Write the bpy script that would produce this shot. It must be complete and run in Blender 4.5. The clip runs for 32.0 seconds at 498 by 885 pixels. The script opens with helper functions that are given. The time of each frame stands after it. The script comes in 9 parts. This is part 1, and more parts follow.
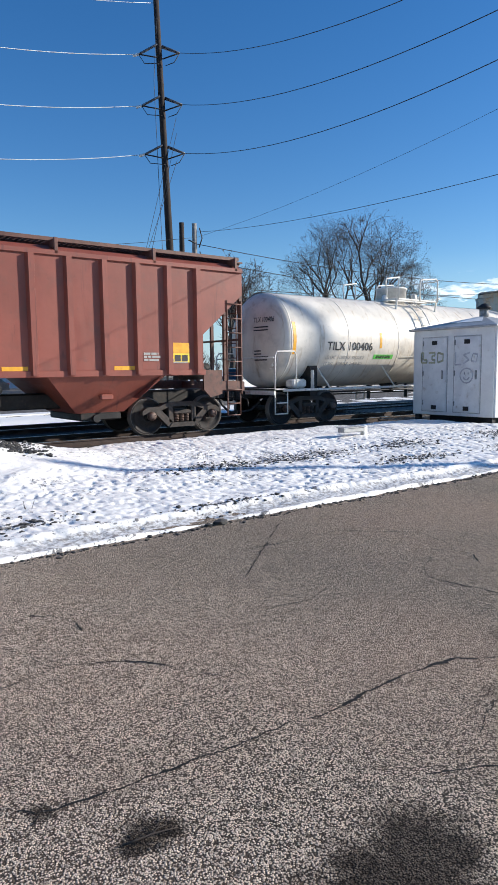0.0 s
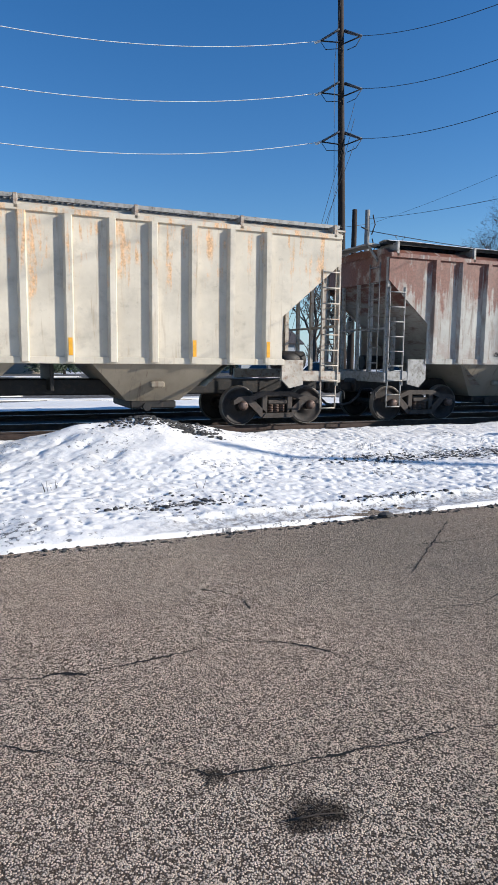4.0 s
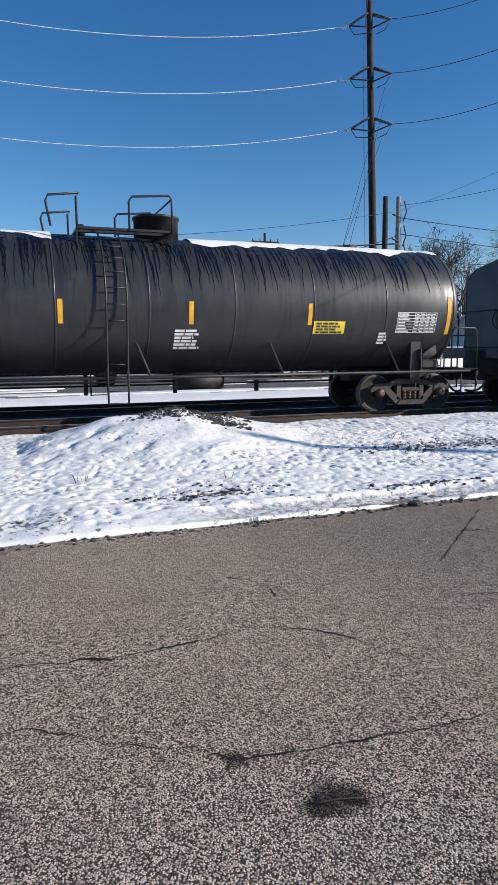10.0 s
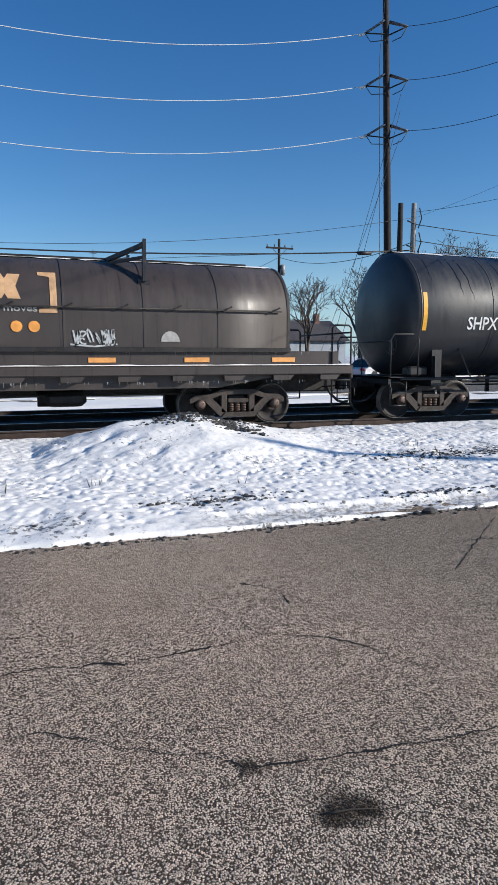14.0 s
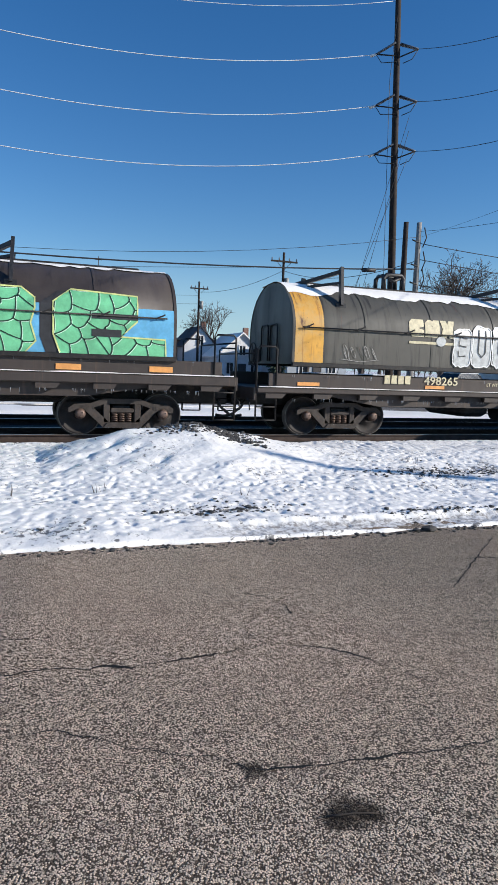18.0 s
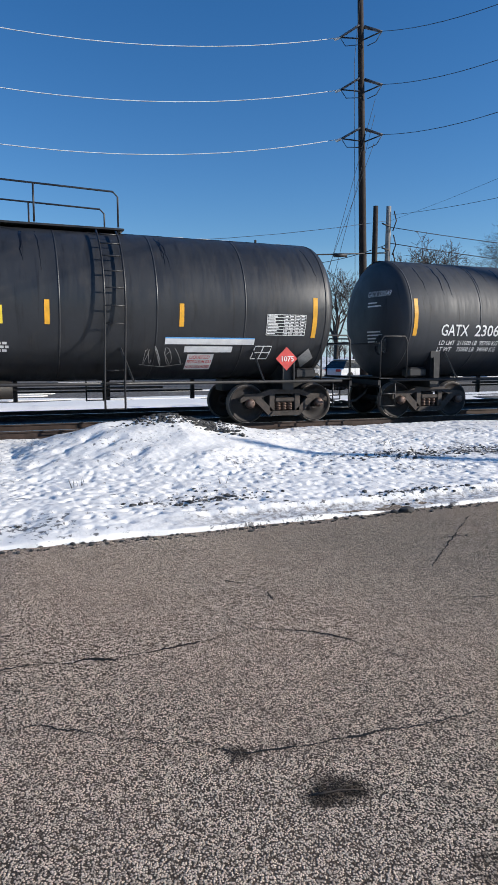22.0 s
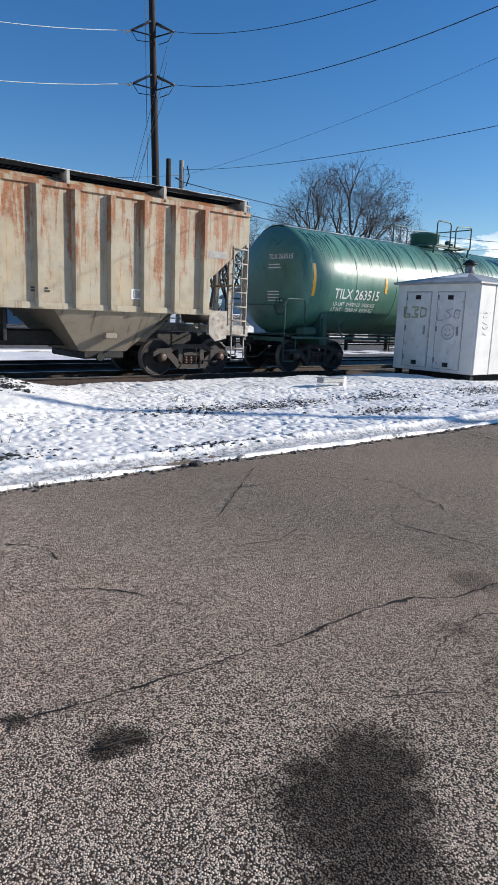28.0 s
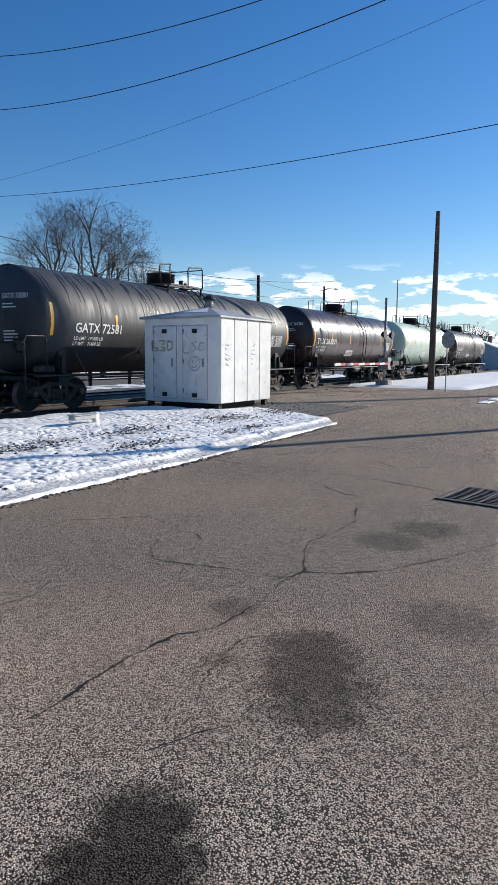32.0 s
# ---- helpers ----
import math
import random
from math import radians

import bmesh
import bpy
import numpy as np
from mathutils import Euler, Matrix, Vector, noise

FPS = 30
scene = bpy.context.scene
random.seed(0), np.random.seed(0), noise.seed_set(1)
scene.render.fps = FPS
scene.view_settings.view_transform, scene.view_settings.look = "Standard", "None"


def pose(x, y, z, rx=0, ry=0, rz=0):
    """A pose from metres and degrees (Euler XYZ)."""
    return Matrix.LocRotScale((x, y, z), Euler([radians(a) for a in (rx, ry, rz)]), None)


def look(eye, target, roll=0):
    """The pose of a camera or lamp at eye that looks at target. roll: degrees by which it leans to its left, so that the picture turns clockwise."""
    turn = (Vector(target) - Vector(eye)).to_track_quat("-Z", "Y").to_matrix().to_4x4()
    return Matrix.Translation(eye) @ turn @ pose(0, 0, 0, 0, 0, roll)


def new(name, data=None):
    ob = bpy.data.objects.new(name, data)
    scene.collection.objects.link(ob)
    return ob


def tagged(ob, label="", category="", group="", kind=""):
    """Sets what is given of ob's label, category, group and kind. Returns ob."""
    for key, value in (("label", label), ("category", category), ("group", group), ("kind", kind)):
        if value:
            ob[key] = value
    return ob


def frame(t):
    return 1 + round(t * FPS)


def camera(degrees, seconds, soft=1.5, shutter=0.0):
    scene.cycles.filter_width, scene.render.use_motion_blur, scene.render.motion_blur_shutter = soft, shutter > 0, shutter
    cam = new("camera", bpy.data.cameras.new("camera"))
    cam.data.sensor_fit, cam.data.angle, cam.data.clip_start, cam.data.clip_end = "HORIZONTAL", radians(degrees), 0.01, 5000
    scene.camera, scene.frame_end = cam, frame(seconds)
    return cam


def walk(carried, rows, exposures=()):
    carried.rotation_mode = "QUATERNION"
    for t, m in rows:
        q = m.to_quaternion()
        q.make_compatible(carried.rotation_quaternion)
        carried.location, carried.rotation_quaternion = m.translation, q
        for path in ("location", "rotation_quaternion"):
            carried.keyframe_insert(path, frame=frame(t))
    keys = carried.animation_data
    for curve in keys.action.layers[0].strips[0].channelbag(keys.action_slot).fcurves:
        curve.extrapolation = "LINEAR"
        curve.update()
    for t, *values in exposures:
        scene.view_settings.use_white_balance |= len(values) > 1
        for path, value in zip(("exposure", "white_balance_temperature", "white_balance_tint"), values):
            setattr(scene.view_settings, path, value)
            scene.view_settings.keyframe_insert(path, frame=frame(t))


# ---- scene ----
# ---------------------------------------------------------------- camera
cam = camera(41.37, 32.0, 0.75, 0.0)
# seconds, x, y, z, yaw, pitch, roll
PATH = [
    (0.0, 0.063, 0.029, 1.583, -36.915, -6.316, -0.629),
    (0.5, 0.049, 0.019, 1.586, -37.356, -6.428, -0.269),
    (1.0, 0.061, 0.034, 1.579, -38.441, -6.837, 0.376),
    (1.5, 0.037, 0.032, 1.582, -39.440, -7.064, 1.467),
    (2.0, 0.009, 0.069, 1.579, -40.375, -7.088, 2.235),
    (2.5, -0.009, 0.106, 1.557, -40.203, -6.732, 1.963),
    (3.0, -0.049, 0.092, 1.577, -32.155, -7.006, 1.075),
    (3.5, -0.036, 0.057, 1.593, -25.676, -7.455, 0.818),
    (5.5, 0.011, 0.064, 1.567, -20.799, -7.056, 0.547),
    (6.0, 0.020, 0.037, 1.572, -20.095, -7.388, 0.438),
    (6.5, 0.020, 0.023, 1.571, -19.965, -7.528, 0.076),
    (7.0, 0.025, 0.039, 1.562, -19.415, -7.454, -0.190),
    (7.5, 0.031, 0.057, 1.558, -18.252, -7.383, -0.701),
    (8.0, 0.032, 0.035, 1.567, -18.518, -7.586, -0.961),
    (8.5, 0.045, 0.044, 1.561, -18.946, -7.852, -0.968),
    (9.0, 0.041, 0.046, 1.563, -19.299, -8.020, -0.503),
    (9.5, 0.036, 0.041, 1.562, -19.720, -8.033, -0.444),
    (10.0, 0.041, 0.045, 1.555, -20.096, -7.973, -0.410),
    (10.5, 0.047, 0.050, 1.549, -20.554, -7.929, -0.334),
    (11.0, 0.033, 0.047, 1.558, -20.608, -7.915, 0.006),
    (11.5, 0.026, 0.046, 1.560, -19.794, -7.722, -0.015),
    (12.0, 0.029, 0.053, 1.558, -19.208, -7.651, -0.164),
    (12.5, 0.033, 0.057, 1.556, -18.954, -7.554, -0.166),
    (13.0, 0.030, 0.054, 1.557, -19.030, -7.564, 0.063),
    (13.5, 0.029, 0.053, 1.559, -18.990, -7.526, -0.007),
    (15.5, 0.007, 0.006, 1.553, -19.768, -7.280, 0.554),
    (16.0, -0.060, -0.034, 1.570, -21.719, -7.251, 0.552),
    (16.5, -0.079, -0.017, 1.569, -20.109, -7.237, 2.396),
    (17.0, -0.064, -0.017, 1.567, -19.999, -6.379, 2.769),
    (17.5, -0.070, -0.019, 1.572, -20.154, -6.338, 2.781),
    (18.0, -0.082, -0.027, 1.585, -19.229, -6.548, 2.050),
    (18.5, -0.078, -0.034, 1.582, -18.992, -6.752, 1.286),
    (19.0, -0.077, -0.031, 1.580, -19.168, -6.877, 1.295),
    (19.5, -0.078, -0.025, 1.577, -19.014, -6.897, 1.477),
    (20.0, -0.079, -0.026, 1.577, -19.263, -6.928, 1.469),
    (20.5, -0.070, -0.030, 1.574, -19.520, -6.876, 1.055),
    (21.0, -0.058, -0.027, 1.563, -19.981, -6.883, 0.774),
    (21.5, -0.064, -0.040, 1.578, -20.792, -7.204, 0.453),
    (22.0, -0.061, -0.039, 1.575, -21.096, -7.450, 0.095),
    (22.5, -0.059, -0.031, 1.571, -21.484, -7.500, 0.088),
    (23.0, -0.058, -0.030, 1.574, -21.777, -7.590, 0.161),
    (23.5, -0.048, -0.021, 1.569, -22.013, -7.578, -0.049),
    (24.0, -0.036, -0.019, 1.561, -22.367, -7.501, 0.297),
    (24.5, -0.038, -0.019, 1.555, -23.131, -7.058, 0.978),
    (26.5, -0.046, -0.052, 1.572, -24.641, -8.373, 0.390),
    (27.0, -0.025, -0.047, 1.575, -28.517, -9.615, -0.058),
    (27.5, -0.009, -0.060, 1.584, -33.564, -10.308, -0.136),
    (28.0, 0.023, -0.042, 1.551, -38.854, -10.788, 2.204),
    (28.5, 0.012, -0.064, 1.565, -38.650, -9.424, 0.596),
    (29.0, 0.019, -0.070, 1.573, -39.756, -9.403, -0.016),
    (29.5, 0.028, -0.071, 1.568, -44.338, -9.597, 0.146),
    (30.0, 0.100, -0.075, 1.567, -47.243, -8.755, 0.558),
    (30.5, 0.133, -0.053, 1.570, -48.925, -7.837, 1.055),
    (31.0, 0.152, -0.039, 1.573, -53.439, -7.664, 0.770),
    (31.5, 0.156, -0.017, 1.561, -57.157, -7.277, 0.547),
    (32.0, 0.149, -0.039, 1.574, -59.568, -7.459, 0.438),
]


def eye_pose(x, y, z, yaw, pitch, roll):
    return pose(x, y, z, 0, 0, yaw) @ pose(0, 0, 0, 90 + pitch) @ pose(0, 0, 0, 0, 0, roll)


walk(cam, [(r[0], eye_pose(*r[1:])) for r in PATH], [(0.0, 0.38), (3.2, 0.36), (5.8, 0.21), (32.0, 0.21)])

# ---------------------------------------------------------------- light
SUN_EL, SUN_AZ = radians(21.5), math.atan2(-0.493, 0.87)
SUN_DIR = Vector((math.cos(SUN_EL) * math.cos(SUN_AZ), math.cos(SUN_EL) * math.sin(SUN_AZ), math.sin(SUN_EL)))
world = bpy.data.worlds.new("sky")
scene.world = world
world.use_nodes = True
wt = world.node_tree
wt.nodes.clear()


def wnode(kind, **kw):
    n = wt.nodes.new(kind)
    for k, v in kw.items():
        n.inputs[k].default_value = v
    return n


sky = wt.nodes.new("ShaderNodeTexSky")
sky.sky_type = "NISHITA"
sky.sun_disc = False
sky.sun_elevation = SUN_EL
sky.sun_rotation = math.pi / 2 - SUN_AZ
sky.altitude, sky.air_density, sky.dust_density, sky.ozone_density = 200, 1.0, 0.15, 3.0
coord = wt.nodes.new("ShaderNodeTexCoord")
sepw = wt.nodes.new("ShaderNodeSeparateXYZ")
wt.links.new(coord.outputs["Generated"], sepw.inputs[0])
# cumulus low over the horizon in the east
mapw = wt.nodes.new("ShaderNodeMapping")
mapw.inputs["Scale"].default_value = (1, 1, 3.4)
wt.links.new(coord.outputs["Generated"], mapw.inputs[0])
cn = wnode("ShaderNodeTexNoise", Scale=14.0, Detail=7.0, Roughness=0.54)
wt.links.new(mapw.outputs[0], cn.inputs["Vector"])
cr = wt.nodes.new("ShaderNodeMapRange")
cr.interpolation_type = "SMOOTHSTEP"
cr.inputs["From Min"].default_value, cr.inputs["From Max"].default_value = 0.50, 0.56
wt.links.new(cn.outputs[0], cr.inputs["Value"])
lo = wt.nodes.new("ShaderNodeMapRange")
lo.inputs["From Min"].default_value, lo.inputs["From Max"].default_value = 0.135, 0.10
wt.links.new(sepw.outputs["Z"], lo.inputs["Value"])
ea = wt.nodes.new("ShaderNodeMapRange")
ea.inputs["From Min"].default_value, ea.inputs["From Max"].default_value = 0.66, 0.82
wt.links.new(sepw.outputs["X"], ea.inputs["Value"])


def wmath(op, a, b):
    n = wt.nodes.new("ShaderNodeMath")
    n.operation = op
    for i, v in enumerate((a, b)):
        if isinstance(v, (int, float)):
            n.inputs[i].default_value = v
        else:
            wt.links.new(v, n.inputs[i])
    return n.outputs[0]


cover = wmath("MULTIPLY", wmath("MULTIPLY", cr.outputs[0], lo.outputs[0]), ea.outputs[0])
cover = wmath("MULTIPLY", cover, 0.92)
wmix = wt.nodes.new("ShaderNodeMix")
wmix.data_type = "RGBA"
wt.links.new(cover, wmix.inputs["Factor"])
hsv = wnode("ShaderNodeHueSaturation", Saturation=1.30, Value=1.36, Hue=0.507)
wt.links.new(sky.outputs[0], hsv.inputs["Color"])
# paler, bluer air low over the horizon
hz = wt.nodes.new("ShaderNodeMapRange")
hz.inputs["From Min"].default_value, hz.inputs["From Max"].default_value = 0.16, -0.02
hz.inputs["To Max"].default_value = 0.85
wt.links.new(sepw.outputs["Z"], hz.inputs["Value"])
hmix = wt.nodes.new("ShaderNodeMix")
hmix.data_type = "RGBA"
wt.links.new(hz.outputs[0], hmix.inputs["Factor"])
wt.links.new(hsv.outputs[0], hmix.inputs["A"])
hmix.inputs["B"].default_value = (3.7, 5.9, 8.0, 1)
wt.links.new(hmix.outputs["Result"], wmix.inputs["A"])
wmix.inputs["B"].default_value = (12.5, 12.9, 13.6, 1)
bg = wnode("ShaderNodeBackground", Strength=0.085)
wt.links.new(wmix.outputs["Result"], bg.inputs["Color"])
wo = wt.nodes.new("ShaderNodeOutputWorld")
wt.links.new(bg.outputs[0], wo.inputs[0])

sun = new("sun", bpy.data.lights.new("sun", "SUN"))
sun.data.energy, sun.data.angle, sun.data.color = 5.0, radians(0.53), (1.0, 0.94, 0.85)
sun.matrix_world = look(SUN_DIR * 60, (0, 0, 0))

# ---------------------------------------------------------------- materials
MATS = {}


class Nodes:
    """A small helper to wire node materials."""

    def __init__(self, name, rough=0.6, metal=0.0):
        self.m = bpy.data.materials.new(name)
        self.m.use_nodes = True
        self.t = self.m.node_tree
        self.b = self.t.nodes["Principled BSDF"]
        self.b.inputs["Roughness"].default_value = rough
        self.b.inputs["Metallic"].default_value = metal
        self.co = self.t.nodes.new("ShaderNodeTexCoord").outputs["Object"]

    def put(self, sock, v):
        if isinstance(v, (int, float)):
            sock.default_value = v
        elif isinstance(v, tuple):
            sock.default_value = (*v, 1) if len(v) == 3 and sock.type == "RGBA" else v
        else:
            self.t.links.new(v, sock)

    def scaled(self, s):
        n = self.t.nodes.new("ShaderNodeMapping")
        n.inputs["Scale"].default_value = s
        self.t.links.new(self.co, n.inputs[0])
        return n.outputs[0]

    def noise(self, scale, detail=4, rough=0.55, vec=None, warp=0.0):
        n = self.t.nodes.new("ShaderNodeTexNoise")
        self.t.links.new(vec or self.co, n.inputs["Vector"])
        n.inputs["Scale"].default_value, n.inputs["Detail"].default_value, n.inputs["Roughness"].default_value = scale, detail, rough
        n.inputs["Distortion"].default_value = warp
        return n.outputs[0]

    def voro(self, scale, feature="F1", vec=None):
        n = self.t.nodes.new("ShaderNodeTexVoronoi")
        n.feature = feature
        self.t.links.new(vec or self.co, n.inputs["Vector"])
        n.inputs["Scale"].default_value = scale
        return n

    def span(self, v, a, b, c=0.0, d=1.0):
        n = self.t.nodes.new("ShaderNodeMapRange")
        n.interpolation_type = "SMOOTHSTEP"
        for k, x in zip(("From Min", "From Max", "To Min", "To Max"), (a, b, c, d)):
            n.inputs[k].default_value = x
        self.put(n.inputs["Value"], v)
        return n.outputs[0]

    def math(self, op, a, b=0.0):
        n = self.t.nodes.new("ShaderNodeMath")
        n.operation = op
        self.put(n.inputs[0], a)
        self.put(n.inputs[1], b)
        return n.outputs[0]

    def mix(self, f, a, b):
        n = self.t.nodes.new("ShaderNodeMix")
        n.data_type = "RGBA"
        self.put(n.inputs["Factor"], f)
        self.put(n.inputs["A"], a)
        self.put(n.inputs["B"], b)
        return n.outputs["Result"]

    def axis(self, which):
        n = self.t.nodes.new("ShaderNodeSeparateXYZ")
        self.t.links.new(self.co, n.inputs[0])
        return n.outputs[which]

    def rand(self):
        return self.t.nodes.new("ShaderNodeObjectInfo").outputs["Random"]

    def color(self, v):
        self.put(self.b.inputs["Base Color"], v)

    def rough(self, v):
        self.put(self.b.inputs["Roughness"], v)

    def bump(self, h, strength=0.3, dist=0.01):
        n = self.t.nodes.new("ShaderNodeBump")
        n.inputs["Strength"].default_value, n.inputs["Distance"].default_value = strength, dist
        self.t.links.new(h, n.inputs["Height"])
        self.t.links.new(n.outputs[0], self.b.inputs["Normal"])


def worn(name, col, rough=0.6, metal=0.0, var=0.25, scale=3.0, bump=0.15, dirt=None, dirt_amt=0.35):
    """A plain surface with blotches at two sizes and some dirt."""
    if name in MATS:
        return MATS[name]
    n = Nodes(name, rough, metal)
    big, fine = n.noise(scale, 5, 0.6), n.noise(scale * 14, 4, 0.6)
    lo_c = tuple(c * (1 - var) for c in col)
    hi_c = tuple(min(1, c * (1 + var)) for c in col)
    c = n.mix(n.span(big, 0.3, 0.7), lo_c, hi_c)
    c = n.mix(n.span(fine, 0.35, 0.75, 0, var), c, tuple(x * 0.6 for x in col))
    if dirt:
        c = n.mix(n.span(n.noise(scale * 2.3, 6, 0.65), 0.75 - dirt_amt, 0.9 - dirt_amt * 0.5), c, dirt)
    n.color(c)
    n.rough(n.span(fine, 0.2, 0.8, max(rough - 0.12, 0.05), min(rough + 0.12, 1)))
    n.bump(fine, bump, 0.004)
    MATS[name] = n.m
    return n.m


def car_paint(name, col, rough=0.45, streak=None, streak_amt=0.4, rust=0.0, fade=None, rust_col=(0.20, 0.065, 0.028), top_rust=0.0, z_top=4.1, z_low=1.4):
    """Rail car paint: vertical runs, rust and grime."""
    n = Nodes(name, rough)
    z_axis = n.axis("Z")
    shift = n.t.nodes.new("ShaderNodeCombineXYZ")
    n.put(shift.inputs[0], n.math("MULTIPLY", n.rand(), 40.0))
    add = n.t.nodes.new("ShaderNodeVectorMath")
    n.t.links.new(n.co, add.inputs[0])
    n.t.links.new(shift.outputs[0], add.inputs[1])
    n.co = add.outputs[0]
    big, fine = n.noise(0.9, 5, 0.6), n.noise(22, 4, 0.6)
    runs = n.noise(1.0, 5, 0.6, n.scaled((5.5, 1.0, 0.55)), 0.6)
    runs2 = n.noise(1.0, 4, 0.6, n.scaled((8.5, 1.6, 0.7)), 0.5)
    c = n.mix(n.span(big, 0.3, 0.7), tuple(x * 0.86 for x in col), tuple(min(1, x * 1.12) for x in col))
    if fade:
        c = n.mix(n.span(n.noise(1.6, 6, 0.7), 0.42, 0.62), c, fade)
    if streak:
        c = n.mix(n.span(runs2, 0.62 - 0.12 * streak_amt, 0.72, 0, 0.85), c, streak)
    if rust or top_rust:
        z = n.span(z_axis, z_low, z_top)
        w = n.math("ADD", n.math("MULTIPLY", runs, 0.75), n.math("MULTIPLY", n.noise(2.6, 6, 0.72), 0.35))
        w = n.math("ADD", w, n.math("MULTIPLY", n.math("SUBTRACT", z, 0.5), top_rust))
        m = n.span(w, 0.74 - 0.25 * rust, 0.86 - 0.25 * rust)
        c = n.mix(m, c, n.mix(n.span(fine, 0.3, 0.7), rust_col, tuple(x * 1.7 for x in rust_col)))
        c = n.mix(n.span(n.voro(9).outputs[0], 0.14, 0.04, 0, 0.8 * rust), c, rust_col)
    c = n.mix(n.span(n.noise(4.0, 6, 0.7), 0.56, 0.8, 0, 0.35), c, (0.05, 0.042, 0.035))
    c = n.mix(n.span(n.noise(2.2, 5, 0.6), 0.5, 0.75, 0, 0.25), c, (0.075, 0.062, 0.05))
    n.color(c)
    n.rough(n.span(runs, 0.35, 0.7, min(1, rough + 0.07), max(0.08, rough - 0.10)))
    n.bump(n.math("ADD", n.math("MULTIPLY", big, 3.0), n.math("MULTIPLY", fine, 0.12)), 0.16, 0.02)
    return n.m


STEEL_DARK = worn("sooty_steel", (0.018, 0.017, 0.017), 0.62, 0.2, 0.35, 4, 0.3, (0.06, 0.043, 0.032), 0.25)
STEEL_TRUCK = worn("grimy_cast_steel", (0.050, 0.041, 0.036), 0.75, 0.1, 0.4, 5, 0.4, (0.085, 0.058, 0.044), 0.26)
WHEEL = worn("rusty_wheel_steel", (0.022, 0.018, 0.017), 0.75, 0.0, 0.4, 4, 0.3, (0.045, 0.026, 0.02), 0.24)
RIM = worn("polished_wheel_rim", (0.16, 0.145, 0.13), 0.45, 0.4, 0.25, 6, 0.1)
BLACK = worn("black_enamel", (0.02, 0.02, 0.022), 0.45, 0.1, 0.3, 3, 0.15, (0.06, 0.055, 0.05), 0.25)
GREY_STEEL = worn("grey_painted_steel", (0.30, 0.30, 0.29), 0.55, 0.1, 0.2, 5, 0.2, (0.1, 0.08, 0.06), 0.3)
WHITE_STEEL = worn("white_painted_steel", (0.72, 0.70, 0.65), 0.5, 0.0, 0.12, 4, 0.15, (0.35, 0.27, 0.2), 0.22)
BEIGE_STEEL = worn("weathered_beige_steel", (0.44, 0.40, 0.34), 0.6, 0.0, 0.2, 4, 0.2, (0.2, 0.1, 0.05), 0.3)
BROWN_STEEL = worn("brown_painted_steel", (0.14, 0.062, 0.045), 0.55, 0.0, 0.2, 4, 0.2, (0.06, 0.04, 0.03), 0.3)
GREEN_STEEL = worn("green_painted_steel", (0.045, 0.115, 0.09), 0.5, 0.0, 0.2, 4, 0.2, (0.04, 0.05, 0.04), 0.3)
YELLOW = worn("yellow_reflective_tape", (0.78, 0.385, 0.03), 0.45, 0.0, 0.12, 6, 0.1, (0.4, 0.26, 0.08), 0.2)
ORANGE = worn("faded_orange_tape", (0.72, 0.33, 0.10), 0.5, 0.0, 0.15, 6, 0.1)
INK_WHITE = worn("white_stencil_paint", (0.78, 0.78, 0.76), 0.55, 0.0, 0.15, 8, 0.1)
INK_GREY = worn("faded_stencil_paint", (0.36, 0.35, 0.33), 0.6, 0.0, 0.2, 8, 0.1)
INK_BLACK = worn("black_stencil_paint", (0.03, 0.03, 0.032), 0.55, 0.0, 0.2, 8, 0.1)
INK_CREAM = worn("cream_stencil_paint", (0.62, 0.55, 0.36), 0.55, 0.0, 0.2, 8, 0.1)
INK_GOLD = worn("gold_stencil_paint", (0.74, 0.48, 0.10), 0.55, 0.0, 0.15, 8, 0.1)
INK_SILVER = worn("silver_spray_paint", (0.52, 0.53, 0.52), 0.4, 0.2, 0.2, 8, 0.1)
INK_GREEN = worn("mint_spray_paint", (0.16, 0.52, 0.27), 0.5, 0.0, 0.2, 3, 0.1)
INK_TEAL = worn("teal_spray_paint", (0.10, 0.36, 0.30), 0.5, 0.0, 0.25, 3, 0.1)
INK_BLUE = worn("sky_blue_spray_paint", (0.13, 0.42, 0.66), 0.5, 0.0, 0.18, 3, 0.1)
INK_ORANGE = worn("orange_stencil_paint", (0.78, 0.33, 0.07), 0.5, 0.0, 0.15, 6, 0.1)
INK_RED = worn("red_sign_paint", (0.6, 0.07, 0.06), 0.5, 0.0, 0.15, 6, 0.1)
SIGN_YELLOW = worn("yellow_sign_sheet", (0.83, 0.60, 0.05), 0.45, 0.0, 0.08, 6, 0.05)
SIGN_GREEN = worn("green_sign_sheet", (0.15, 0.60, 0.12), 0.45, 0.0, 0.08, 6, 0.05)
SIGN_WHITE = worn("white_sign_sheet", (0.74, 0.74, 0.73), 0.45, 0.0, 0.08, 6, 0.05)
SIGN_BLUE = worn("blue_sign_sheet", (0.12, 0.36, 0.70), 0.45, 0.0, 0.08, 6, 0.05)


